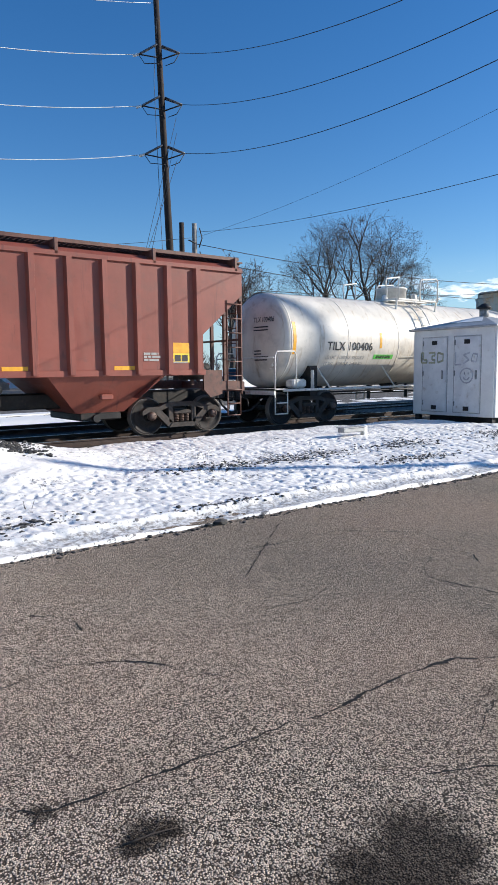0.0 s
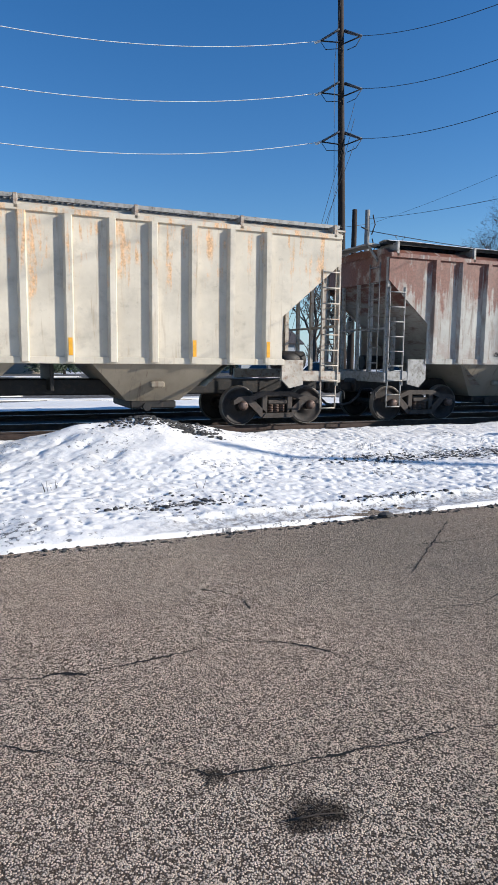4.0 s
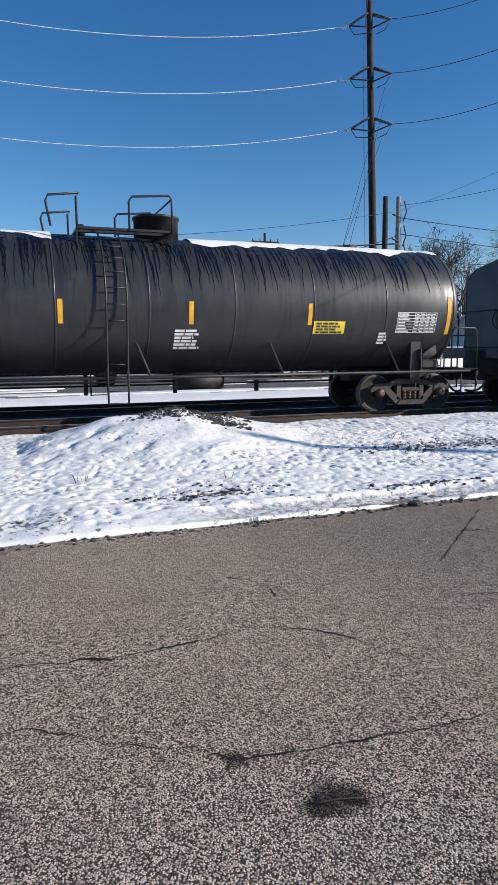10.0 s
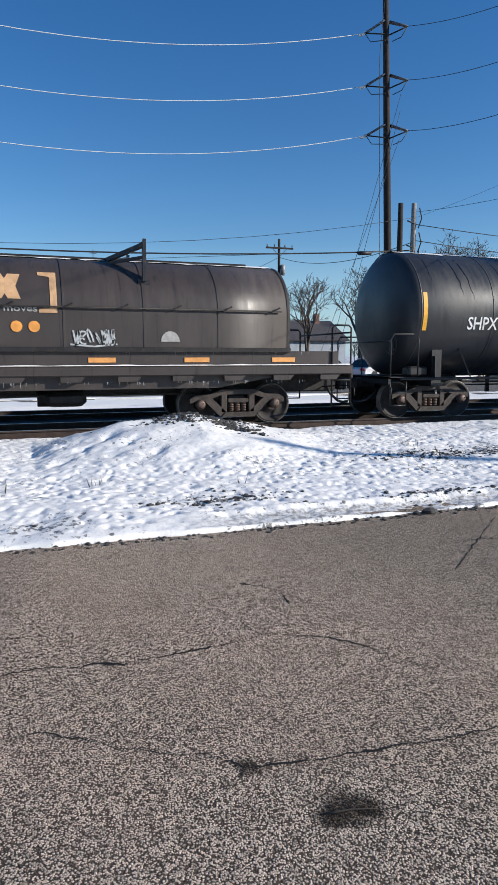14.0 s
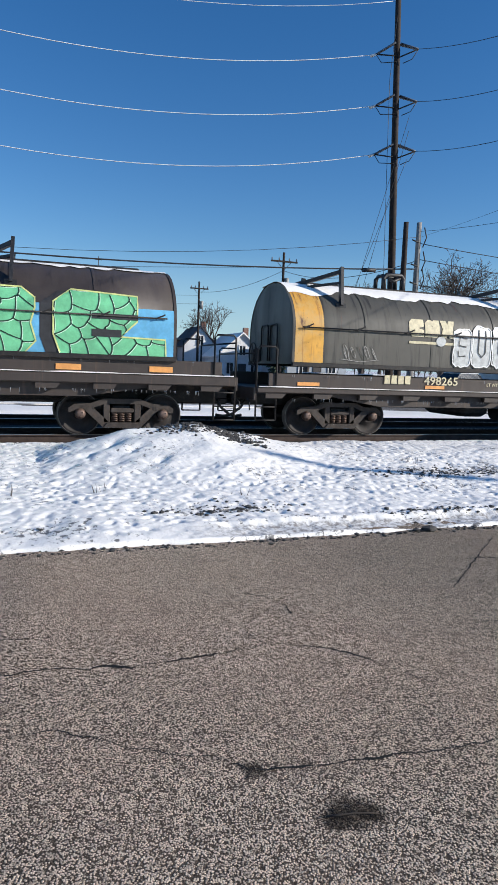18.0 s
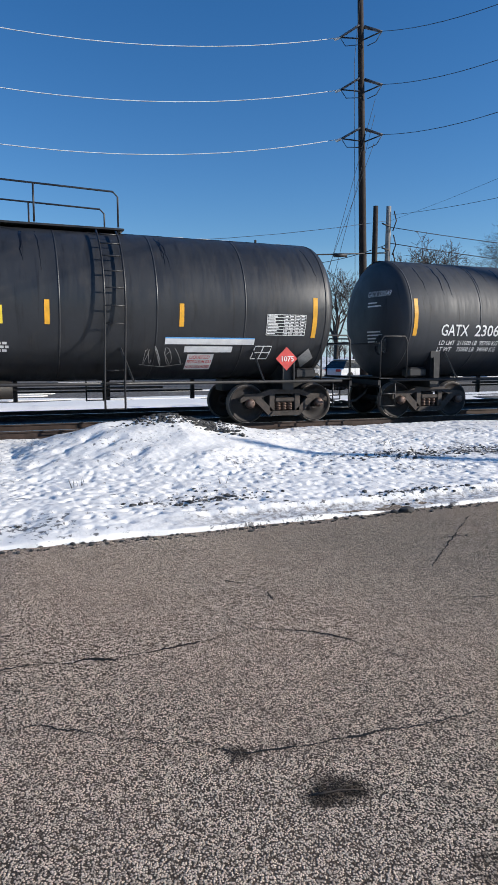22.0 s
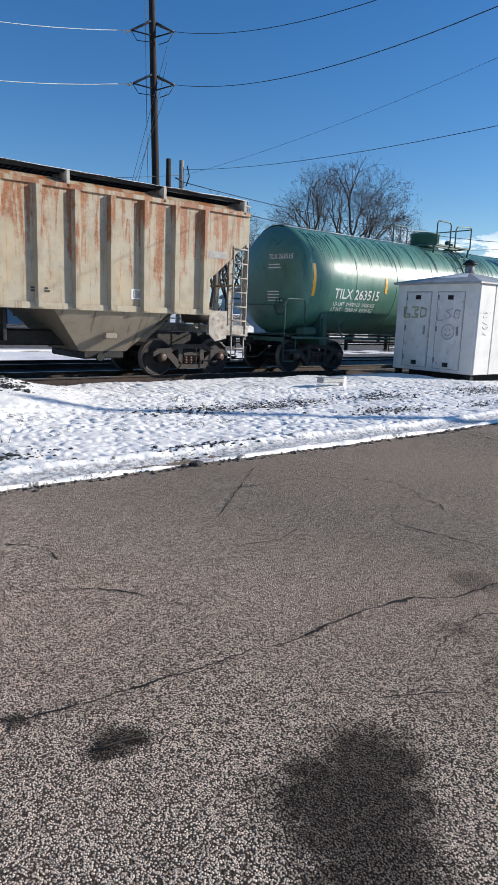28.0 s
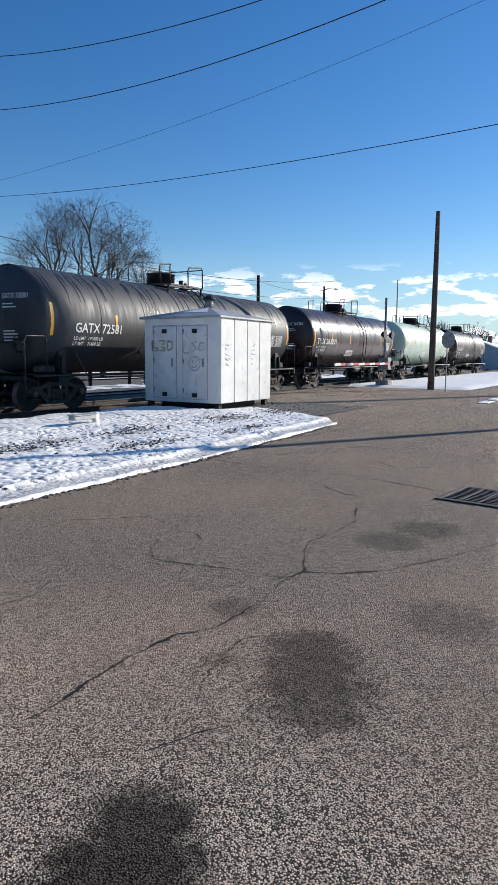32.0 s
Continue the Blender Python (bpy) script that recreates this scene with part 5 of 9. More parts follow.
# ---------------------------------------------------------------- covered hopper
def hopper_car(u, half, L, z0, z1, paint, trim, label, ribs, bays=(-4.65, 0.0, 4.65), rib_depth=0.11, snow=False, slope=1.2, under=None, tall_end=0.65, board=0.16):
    car = begin("covered_hopper_car", label, "hopper car", u)
    W = 1.53
    hb = L / 2
    lift = z1 + 0.08 + board
    inner = hb - slope
    top_cut = z1 - tall_end
    g = Geo()
    outline = [(-inner, z0), (inner, z0), (inner, top_cut - slope * 0.85), (hb, top_cut), (hb, z1), (-hb, z1), (-hb, top_cut), (-inner, top_cut - slope * 0.85)]
    for s in (-1, 1):
        g.prism(outline, s * W, s * (W - 0.03))
    part("side_wall", g, paint, car)
    for s in (-1, 1):
        g = Geo()
        za, xa = top_cut + 0.05, s * (hb - 0.02)
        zb, xb = 0.95, s * (hb - (top_cut - 0.95) / 0.85 + 0.0)
        k = g.verts([(xa, -W + 0.03, za), (xa, W - 0.03, za), (xb, W - 0.03, zb), (xb, -W + 0.03, zb)])
        g.face([k, k + 1, k + 2, k + 3])
        g.box(s * (hb - 0.03), s * hb, -W + 0.03, W - 0.03, top_cut, z1)
        part("slope_sheet", g, paint, car)
    g = Geo()
    g.prism([(-W, z1 - 0.02), (W, z1 - 0.02), (W - 0.25, z1 + 0.13), (0, z1 + 0.2), (-W + 0.25, z1 + 0.13)], -hb, hb, "x")
    part("roof", g, paint, car)
    g = Geo()
    g.box(-hb, hb, -W - 0.05, -W, z1 - 0.11, z1, 0.01)
    g.box(-hb, hb, W, W + 0.05, z1 - 0.11, z1, 0.01)
    part("top_chord", g, paint, car)
    g = Geo()
    g.box(-inner - 0.05, inner + 0.05, -W - 0.035, -W, z0 - 0.02, z0 + 0.12, 0.01)
    g.box(-inner - 0.05, inner + 0.05, W, W + 0.035, z0 - 0.02, z0 + 0.12, 0.01)
    part("side_sill", g, paint, car)
    # outside posts
    g = Geo()
    d = rib_depth
    g.prism([(-0.10, 0.0), (-0.06, -d), (0.06, -d), (0.10, 0.0)], z0 + 0.02, z1 - 0.11, "z")
    post = g.mesh("side_post")
    post.materials.append(paint)
    for x in ribs:
        part("side_post", post, None, car, at=(x, -W, 0))
        part("side_post", post, None, car, at=pose(x, W, 0, 0, 0, 180))
    # running boards and hatches
    g = Geo()
    for s in (-1, 1):
        y = s * 1.12
        for k in range(4):
            g.box(-hb, hb, y - 0.26 + k * 0.15, y - 0.26 + k * 0.15 + 0.035, lift, lift + 0.04)
        g.box(-hb, hb, y - 0.30, y - 0.27, lift - 0.03, lift + 0.05)
        g.box(-hb, hb, y + 0.27, y + 0.30, lift - 0.03, lift + 0.05)
        for x in frange(-hb, hb, int(L / 0.12)):
            g.box(x - 0.012, x + 0.012, y - 0.28, y + 0.28, lift - 0.005, lift + 0.035)
    part("running_board", g, trim if trim is BROWN_STEEL else GREY_STEEL if not snow else STEEL_DARK, car, "steel grating walkway along the roof edge")
    g = Geo()
    g.box(-0.05, 0.05, -(W + 0.02), -0.8, z1 + 0.06, lift, 0.01)
    g.box(-0.04, 0.04, -(W + 0.05), -(W - 0.02), z1 - 0.08, lift + 0.03, 0.01)
    bracket = g.mesh("board_bracket")
    bracket.materials.append(trim)
    for x in frange(-hb + 0.2, hb - 0.2, 8):
        part("board_bracket", bracket, None, car, at=(x, 0, 0))
        part("board_bracket", bracket, None, car, at=pose(x, 0, 0, 0, 0, 180))
    g = Geo()
    g.box(-hb + 0.9, hb - 0.9, -0.45, 0.45, z1 + 0.14, z1 + 0.33, 0.05)
    for x in frange(-hb + 1.4, hb - 1.4, 9):
        g.box(x - 0.05, x + 0.05, -0.5, 0.5, z1 + 0.2, z1 + 0.38, 0.02)
    part("hatch_cover", g, trim, car)
    if snow:
        g = Geo()
        g.grid(lambda a, k: (a, -W + 0.02 + 0.5 * k, z1 + 0.285 + 0.05 * math.sin(math.pi * k) + 0.02 * noise.noise(Vector((a * 1.5, k, u)))), frange(-hb, hb, 80), frange(0, 1, 5))
        part("snow_cap", g, SNOW, car, "thin snow along the roof walk")
    # hopper bays
    under = under or paint
    a, b, zt, zb = 1.45 if z0 > 1.2 else 1.05, 0.60 if z0 > 1.2 else 0.5, z0, 0.62 if z0 > 1.2 else 0.55
    for cx in bays:
        g = Geo()
        k = g.verts([(cx - a, -W + 0.02, zt), (cx + a, -W + 0.02, zt), (cx + a, W - 0.02, zt), (cx - a, W - 0.02, zt), (cx - b, -0.92, zb), (cx + b, -0.92, zb), (cx + b, 0.92, zb), (cx - b, 0.92, zb)])
        for f in ((0, 1, 5, 4), (1, 2, 6, 5), (2, 3, 7, 6), (3, 0, 4, 7), (4, 5, 6, 7)):
            g.face([k + q for q in f])
        bay = part("hopper_bay", g, under, car)
        g = Geo()
        g.box(cx - 0.52, cx + 0.52, -0.95, 0.95, 0.44, 0.62, 0.03)
        g.tube([(cx - 0.2, -1.12, 0.5), (cx - 0.2, 1.12, 0.5)], 0.05, 8)
        g.lathe([(-1.18, 0.09), (-1.08, 0.09)], "y", 12, (cx - 0.2, 0, 0.5))
        part("outlet_gate", g, STEEL_DARK, bay)
        g = Geo()
        g.box(cx - 0.16, cx + 0.16, -1.33, -1.20, 0.92, 1.06, 0.03)
        part("vibrator_bracket", g, under, bay)
    g = Geo()
    g.box(-hb - 0.1, hb + 0.1, -0.3, 0.3, 0.72, 1.08, 0.03)
    for ca, cb in zip(bays, bays[1:]):
        cx = (ca + cb) / 2
        g.box(cx - 0.04, cx + 0.04, -1.0, 1.0, 0.85, z0, 0.01)
    part("centre_sill", g, STEEL_DARK, car)
    # ends: sill, posts, ladders
    for s in (-1, 1):
        g = Geo()
        g.box(s * (hb - 0.05), s * (hb + 0.07), -W, W, 1.02, 1.28, 0.02)
        g.box(s * inner, s * hb, -W, -W + 0.12, 1.06, 1.30, 0.015)
        g.box(s * inner, s * hb, W - 0.12, W, 1.06, 1.30, 0.015)
        g.prism([(s * inner, z0 + 0.1), (s * (inner + 0.55), z0 + 0.1), (s * (inner + 0.55), 0.98), (s * (inner + 0.2), 0.90), (s * inner, 1.1)], -W - 0.01, -W + 0.05)
        part("end_sill", g, trim, car)
        for y in (-1.46, -0.75, -0.15, 0.6, 1.46):
            zt = z1 - 0.1 if abs(y) > 1.4 else top_cut
            g = Geo()
            g.bar((s * (hb - 0.02), y, 1.2), (s * (hb - 0.02), y, zt), 0.08, 0.08)
            part("end_post", g, trim, car)
        g = Geo()
        g.bar((s * (hb - 0.02), -1.46, 2.35), (s * (hb - 0.02), 1.46, 2.35), 0.05, 0.05)
        g.bar((s * (hb - 0.9), -0.5, 1.2), (s * (hb - 0.9), -0.5, top_cut - 0.8), 0.09, 0.09)
        part("end_brace", g, trim, car)
        ladder(car, s * (hb - 0.26), 0.95, top_cut - 0.15, -1.53, 0.44, trim)
        ladder(car, s * (hb - 0.26), 0.95, z1, 1.53, 0.44, trim)
        g = Geo()
        for k, y in enumerate((-1.2, -0.75)):
            g.tube([(s * (hb + 0.05), y, 1.2), (s * (hb + 0.05), y, z1 - 0.2)], 0.015, 6)
        for z in frange(1.5, z1 - 0.3, 7):
            g.tube([(s * (hb + 0.05), -1.2, z), (s * (hb + 0.05), -0.75, z)], 0.015, 6)
        part("end_ladder", g, trim, car)
        g = Geo()
        for e in (0.06, 0.46):
            g.tube([(s * (hb - e), -1.5, 1.05), (s * (hb - e), -1.5, 0.42)], 0.018, 6)
        for zz in (0.42, 0.72):
            g.tube([(s * (hb - 0.06), -1.5, zz), (s * (hb - 0.46), -1.5, zz)], 0.018, 6)
        part("sill_step", g, trim, car)
        g = Geo()
        g.box(s * (hb + 0.0), s * (hb + 0.35), -1.1, 1.1, lift - 0.02, lift + 0.02)
        g.bar((s * (hb + 0.3), -1.0, lift - 0.02), (s * hb, -1.0, z1 - 0.15), 0.05, 0.05)
        part("end_walkway", g, trim, car)
        coupler(car, s * (hb + 0.45), s)
        add_truck(car, s * half)
    brake_wheel(car, -hb + 0.15, 0.55, 2.5, trim)
    g = Geo()
    g.tube([(hb - 1.3, -0.6, 1.55), (hb - 0.5, -0.6, 1.55)], 0.22, 14)
    part("air_reservoir", g, STEEL_DARK, car)
    g = Geo()
    g.tube([(-hb + 0.5, 0.4, 1.5), (-hb + 1.3, 0.4, 1.5)], 0.2, 14)
    part("air_reservoir", g, STEEL_DARK, car)
    return car, Side(car, lambda z: W), Side(car, lambda z: W + rib_depth)


# ---------------------------------------------------------------- coil car
def hood_profile(style):
    if style == "tall":
        return [(1.50, 1.60), (1.50, 3.10)] + arc(0.90, 3.28, 0.60, 8, 72, 8) + [(0.55, 3.96), (0.0, 4.06)]
    return [(1.48, 1.68), (1.48, 2.45)] + [(1.48 * math.cos(a), 2.45 + 1.18 * math.sin(a)) for a in frange(0.08, math.pi / 2, 12)]


def coil_car(u, half, deck, hoods, paint, deck_mat, label, style="round", sill=(0.92, 1.34), snow=0.0, bands=None, arms=(), loops=()):
    car = begin("coil_car", label, "coil car", u)
    pr = hood_profile(style)
    full = pr + [(-y, z) for y, z in reversed(pr[:-1])]
    def depth(z):
        for (y0, a), (y1, b) in zip(pr, pr[1:]):
            if a <= z <= b and b > a:
                return y0 + (y1 - y0) * (z - a) / (b - a)
        return 1.5
    side = Side(car, depth)
    ztop = pr[-1][1]
    for h0, h1, end_mat in hoods:
        g = Geo()
        loop_pts = full
        m = len(loop_pts)
        rings = [g.verts([(x, y, z) for y, z in loop_pts]) for x in frange(h0, h1, 9)]
        for a, b in zip(rings, rings[1:]):
            for i in range(m - 1):
                g.face([a + i, a + i + 1, b + i + 1, b + i], True)
        for e in (rings[0], rings[-1]):
            g.face([e + i for i in range(m)])
        hood = part("hood", g, paint, car)
        for x in frange(h0 + 0.015, h1 - 0.015, max(2, int((h1 - h0) / 1.5) + 1)):
            g = Geo()
            a = g.verts([(x - 0.03, y * 1.006, z + 0.012) for y, z in loop_pts])
            b = g.verts([(x + 0.03, y * 1.006, z + 0.012) for y, z in loop_pts])
            for i in range(m - 1):
                g.face([a + i, a + i + 1, b + i + 1, b + i], True)
            part("hood_seam", g, paint, hood)
        if end_mat:
            for xa, xb in ((h0 + 0.02, h0 + 0.75), (h1 - 0.75, h1 - 0.02)):
                g = Geo()
                a = g.verts([(xa, y * 1.004, z + 0.008) for y, z in loop_pts])
                b = g.verts([(xb, y * 1.004, z + 0.008) for y, z in loop_pts])
                for i in range(m - 1):
                    g.face([a + i, a + i + 1, b + i + 1, b + i], True)
                part("hood_band", g, end_mat, hood, "faded yellow end band")
        if snow:
            g = Geo()
            def cap(x, k):
                lo_z = ztop - 0.35 * snow - 0.2 * snow * noise.noise(Vector((x * 0.9, u, 0))) - 0.08 * noise.noise(Vector((x * 4, u, 1)))
                if k < 0.6:
                    z = lo_z + (ztop - lo_z) * (1 - (1 - k / 0.6) ** 2)
                    return (x, -depth(z - 0.002) if z < ztop - 0.003 else -0.05, z + 0.02 + 0.03 * k)
                return (x, (k - 0.6) * 2.0, ztop + 0.03 - 0.15 * (k - 0.6))
            g.grid(cap, frange(h0 + 0.02, h1 - 0.02, 70), frange(0, 1, 10))
            part("snow_cap", g, SNOW, hood, "snow melting off the hood top")
        # rail with cleats
        if style != "tall":
            g = Geo()
            for s in (-1, 1):
                g.tube([(h0 + 0.2, s * 1.53, 2.52), (h1 - 0.2, s * 1.53, 2.52)], 0.018, 6)
                for x in frange(h0 + 0.35, h1 - 0.35, int((h1 - h0) / 1.05)):
                    g.bar((x - 0.1, s * 1.53, 2.50), (x + 0.1, s * 1.55, 2.60), 0.05, 0.03)
            part("grab_rail", g, STEEL_DARK, hood)
            for x in (h0 - 0.03, h1 + 0.03):
                for s in (-1, 1):
                    g = Geo()
                    g.tube([(x, s * 0.55, 1.75), (x, s * 0.55, 2.55), (x, s * 0.5, 2.62), (x, s * 0.12, 2.62), (x, s * 0.07, 2.55), (x, s * 0.07, 1.75)], 0.02, 6)
                    part("end_grab", g, STEEL_DARK, hood)
        g = Geo()
        g.box(h0 + 0.6, h1 - 0.6, -0.28, 0.28, ztop - 0.02, ztop + 0.05, 0.02)
        part("top_strip", g, STEEL_DARK, hood)
        g = Geo()
        g.box(h0 - 0.02, h1 + 0.02, -1.55, -1.44, pr[0][1] - 0.05, pr[0][1] + 0.05, 0.01)
        g.box(h0 - 0.02, h1 + 0.02, 1.44, 1.55, pr[0][1] - 0.05, pr[0][1] + 0.05, 0.01)
        part("hood_lip", g, STEEL_DARK, hood)
    for x in arms:
        zb = ztop - 0.55
        for e in (-1, 1):
            g = Geo()
            g.bar((x, e * (depth(zb) + 0.04), zb), (x + 0.05, e * 1.10, ztop + 0.34), 0.13, 0.07)
            post = part("bracket_post", g, BLACK, car, "black steel stacking bracket on the hood")
            g = Geo()
            g.bar((x + 0.04, e * 1.08, ztop + 0.24), (x - 0.62, e * 0.30, ztop), 0.09, 0.09)
            part("brace", g, BLACK, post)
            g = Geo()
            g.bar((x + 0.02, e * 1.12, ztop - 0.02), (x - 0.70, e * 0.55, ztop - 0.12), 0.06, 0.06)
            part("brace", g, BLACK, post)
            g = Geo()
            g.bar((x - 0.12, e * (depth(zb) + 0.02), zb), (x + 0.12, e * (depth(zb) + 0.02), zb), 0.05, 0.10)
            part("foot", g, BLACK, post)
    for x in loops:
        g = Geo()
        for e in (-0.27, 0.27):
            g.tube([(x + e, -0.22, ztop), (x + e, -0.22, ztop + 0.28), (x + e, -0.14, ztop + 0.4), (x + e, 0.14, ztop + 0.4), (x + e, 0.22, ztop + 0.28), (x + e, 0.22, ztop)], 0.045, 8)
        for y in (-0.2, 0.2):
            g.tube([(x - 0.3, y, ztop + 0.02), (x - 0.3, y, ztop + 0.32), (x - 0.22, y, ztop + 0.42), (x + 0.22, y, ztop + 0.42), (x + 0.3, y, ztop + 0.32), (x + 0.3, y, ztop + 0.02)], 0.05, 8)
        g.tube([(x - 0.18, -0.2, ztop + 0.34), (x, -0.2, ztop + 0.26), (x + 0.18, -0.2, ztop + 0.34)], 0.04, 6)
        part("lifting_loop", g, BLACK, car, "black lifting loops on the hood")
    d0, d1 = deck
    zl, zh = sill
    g = Geo()
    if style == "tall":
        for s in (-1, 1):
            g.prism([(d0 + 0.7, zl + 0.12), (d0 + 2.2, zl - 0.02), (d1 - 2.2, zl - 0.02), (d1 - 0.7, zl + 0.12), (d1 - 0.7, zh), (d0 + 0.7, zh)], s * 1.50, s * 1.42)
            g.box(d0 + 0.6, d1 - 0.6, s * 1.53, s * 1.38, zh - 0.08, zh, 0.015)
        for x in frange(d0 + 1.0, d1 - 1.0, 8):
            g.box(x - 0.03, x + 0.03, -1.525, -1.49, zl + 0.1, zh - 0.05, 0.005)
    else:
        for s in (-1, 1):
            g.box(d0, d1, s * 1.56, s * 1.46, zl + 0.22, zh, 0.02)
            g.prism([(d0 + 1.5, zl + 0.22), (d1 - 1.5, zl + 0.22), (d1 - 3.2, zl - 0.06), (d0 + 3.2, zl - 0.06)], s * 1.35, s * 1.28)
            g.box(d0 + 0.3, d1 - 0.3, s * 1.46, s * 1.40, zh, zh + 0.32, 0.01)
        for x in frange(d0 + 0.5, d1 - 0.5, 14):
            g.prism([(x - 0.28, zl + 0.22), (x + 0.22, zl + 0.22), (x + 0.12, zl + 0.10), (x - 0.28, zl + 0.10)], -1.52, -1.40)
    g.box(d0 + 0.4, d1 - 0.4, -1.4, 1.4, zh - 0.06, zh - 0.01)
    frame_part = part("deck_frame", g, deck_mat, car)
    g = Geo()
    g.box(d0 - 0.2, d1 + 0.2, -0.3, 0.3, 0.68, zh - 0.06, 0.03)
    for x in frange(d0 + 3.0, d1 - 3.0, 4):
        g.box(x - 0.5, x + 0.35, -0.9, 0.9, 0.48, 0.8, 0.12)
    g.tube([(d0 + 2, -0.8, 0.72), (d1 - 2, -0.8, 0.72)], 0.03, 6)
    part("centre_sill", g, STEEL_DARK, car)
    if snow or style == "round":
        g = Geo()
        g.grid(lambda x, k: (x, -1.57 + 0.11 * k, zh + 0.01 + 0.035 * math.sin(math.pi * k) * (0.6 + 0.5 * noise.noise(Vector((x * 2, u, 0))))), frange(d0 + 0.05, d1 - 0.05, 110), frange(0, 1, 4))
        part("snow_ledge", g, SNOW, car, "line of snow on the deck edge")
        g, rnd = Geo(), random.Random(int(u))
        for _ in range(190):
            x, ln = rnd.uniform(d0 + 0.8, d1 - 0.8), rnd.uniform(0.02, 0.10)
            zz = zl + 0.10 if rnd.random() < 0.7 else zh + 0.30
            yy = -1.54 if zz < zh else -1.50
            g.tube([(x, yy, zz), (x, yy, zz - ln)], 0.006, 4, False, 0.001)
        part("icicles", g, ICE, car, "small clear icicles", kind="stuff")
    for s, e in ((-1, d0), (1, d1)):
        g = Geo()
        g.box(e, e + s * 0.06, -1.5, 1.5, zh - 0.3, zh, 0.015)
        g.box(e - s * 0.5, e, -1.5, 1.5, zh - 0.05, zh + 0.0, 0.01)
        part("end_sill", g, deck_mat, car)
        zt = zh + (1.1 if style == "tall" else 0.85)
        for yy in (-1.48, 1.48):
            hoop(car, [(e, yy, 0.4), (e, yy, zt), (e - s * 0.06, yy, zt + 0.06), (e - s * 0.42, yy, zt + 0.06), (e - s * 0.48, yy, zt), (e - s * 0.48, yy, 0.4)], STEEL_DARK, "end_ladder", 0.022)
            g = Geo()
            for z in (0.4, 0.7, 1.0):
                g.tube([(e, yy, z), (e - s * 0.48, yy, z)], 0.018, 6)
            part("sill_step", g, STEEL_DARK, car)
        hoop(car, [(e, -1.48, zt - 0.1), (e, 1.48, zt - 0.1)], STEEL_DARK, "handrail")
        coupler(car, e + s * 0.35, s)
        add_truck(car, s * half)
    brake_wheel(car, d0 + 0.2, -0.6, zh + 0.75, STEEL_DARK)
    g = Geo()
    g.tube([(-1.2, -0.7, 0.62), (0.0, -0.7, 0.62)], 0.22, 14)
    part("air_reservoir", g, STEEL_DARK, car)
    g = Geo()
    g.tube([(1.0, -0.5, 0.65), (1.7, -0.5, 0.65)], 0.18, 14)
    part("air_reservoir", g, STEEL_DARK, car)
    lower = Side(car, lambda z: (1.50 if style == "tall" else 1.56 if z < zh else 1.47))
    return car, side, lower


def ice_material():
    n = Nodes("clear_ice", 0.1)
    n.color((0.8, 0.85, 0.9))
    n.b.inputs["Transmission Weight"].default_value = 0.7
    n.b.inputs["IOR"].default_value = 1.31
    return n.m


ICE = ice_material()


def block_logo(side, x, z, w, h, mat):
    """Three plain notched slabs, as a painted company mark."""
    a, k = w / 3.15, h * 0.2
    side.poly([(x, z + k), (x + k, z), (x + a, z), (x + a, z + h * 0.4), (x + a * 0.6, z + h * 0.5), (x + a, z + h * 0.6), (x + a, z + h), (x + k, z + h), (x, z + h - k)], mat, "logo_mark")
    b = x + a * 1.08
    side.poly([(b, z), (b + a - k, z), (b + a, z + k), (b + a, z + h), (b + k, z + h), (b, z + h - k)], mat, "logo_mark")
    c = x + a * 2.15
    side.poly([(c, z), (c + a * 0.4, z), (c + a * 0.5, z + h * 0.2), (c + a * 0.6, z), (c + a, z), (c + a * 0.85, z + h * 0.5), (c + a, z + h), (c + a * 0.6, z + h), (c + a * 0.5, z + h * 0.8), (c + a * 0.4, z + h), (c, z + h), (c + a * 0.15, z + h * 0.5)], mat, "logo_mark")


def mark_bars(side, x, z, w, h, mat, n=4):
    for i in range(n):
        a = x + w * i / n
        side.poly([(a, z), (a + w / n * 0.8, z), (a + w / n * 0.8, z + h), (a, z + h)], mat, "stencil_bar")

# ---------------------------------------------------------------- paints of the cars
P_BROWN = car_paint("oxide_brown_car_paint", (0.235, 0.066, 0.045), 0.5, (0.14, 0.045, 0.035), 0.3)
P_WHITE = car_paint("stained_white_tank_paint", (0.72, 0.67, 0.585), 0.42, (0.50, 0.40, 0.28), 0.55, 0.10, None, (0.42, 0.30, 0.19))
P_BEIGE = car_paint("stained_beige_car_paint", (0.57, 0.515, 0.42), 0.5, (0.45, 0.37, 0.27), 0.4, 0.34, None, (0.46, 0.29, 0.16), 0.2)
P_RUSTY = car_paint("faded_rusty_car_paint", (0.39, 0.385, 0.355), 0.6, (0.15, 0.10, 0.08), 0.9, 0.54, (0.31, 0.265, 0.235), (0.125, 0.050, 0.036), 0.42)
P_UNDER = car_paint("grimy_underbody_paint", (0.27, 0.23, 0.175), 0.7, (0.14, 0.10, 0.07), 0.5, 0.2)
P_DARKUNDER = car_paint("grimy_brown_underbody_paint", (0.13, 0.10, 0.075), 0.7, (0.06, 0.045, 0.03), 0.5, 0.25)
P_GREY = car_paint("light_grey_car_paint", (0.37, 0.375, 0.37), 0.5, (0.22, 0.21, 0.195), 0.5, 0.02)
P_BLACK = car_paint("black_tank_paint", (0.022, 0.024, 0.028), 0.45, (0.010, 0.010, 0.011), 0.6)
P_BLACK_DULL = car_paint("dull_black_tank_paint", (0.034, 0.037, 0.043), 0.58, (0.014, 0.014, 0.015), 0.4)
P_BLACK_BROWN = car_paint("brown_black_tank_paint", (0.022, 0.019, 0.019), 0.45, (0.010, 0.009, 0.009), 0.5)
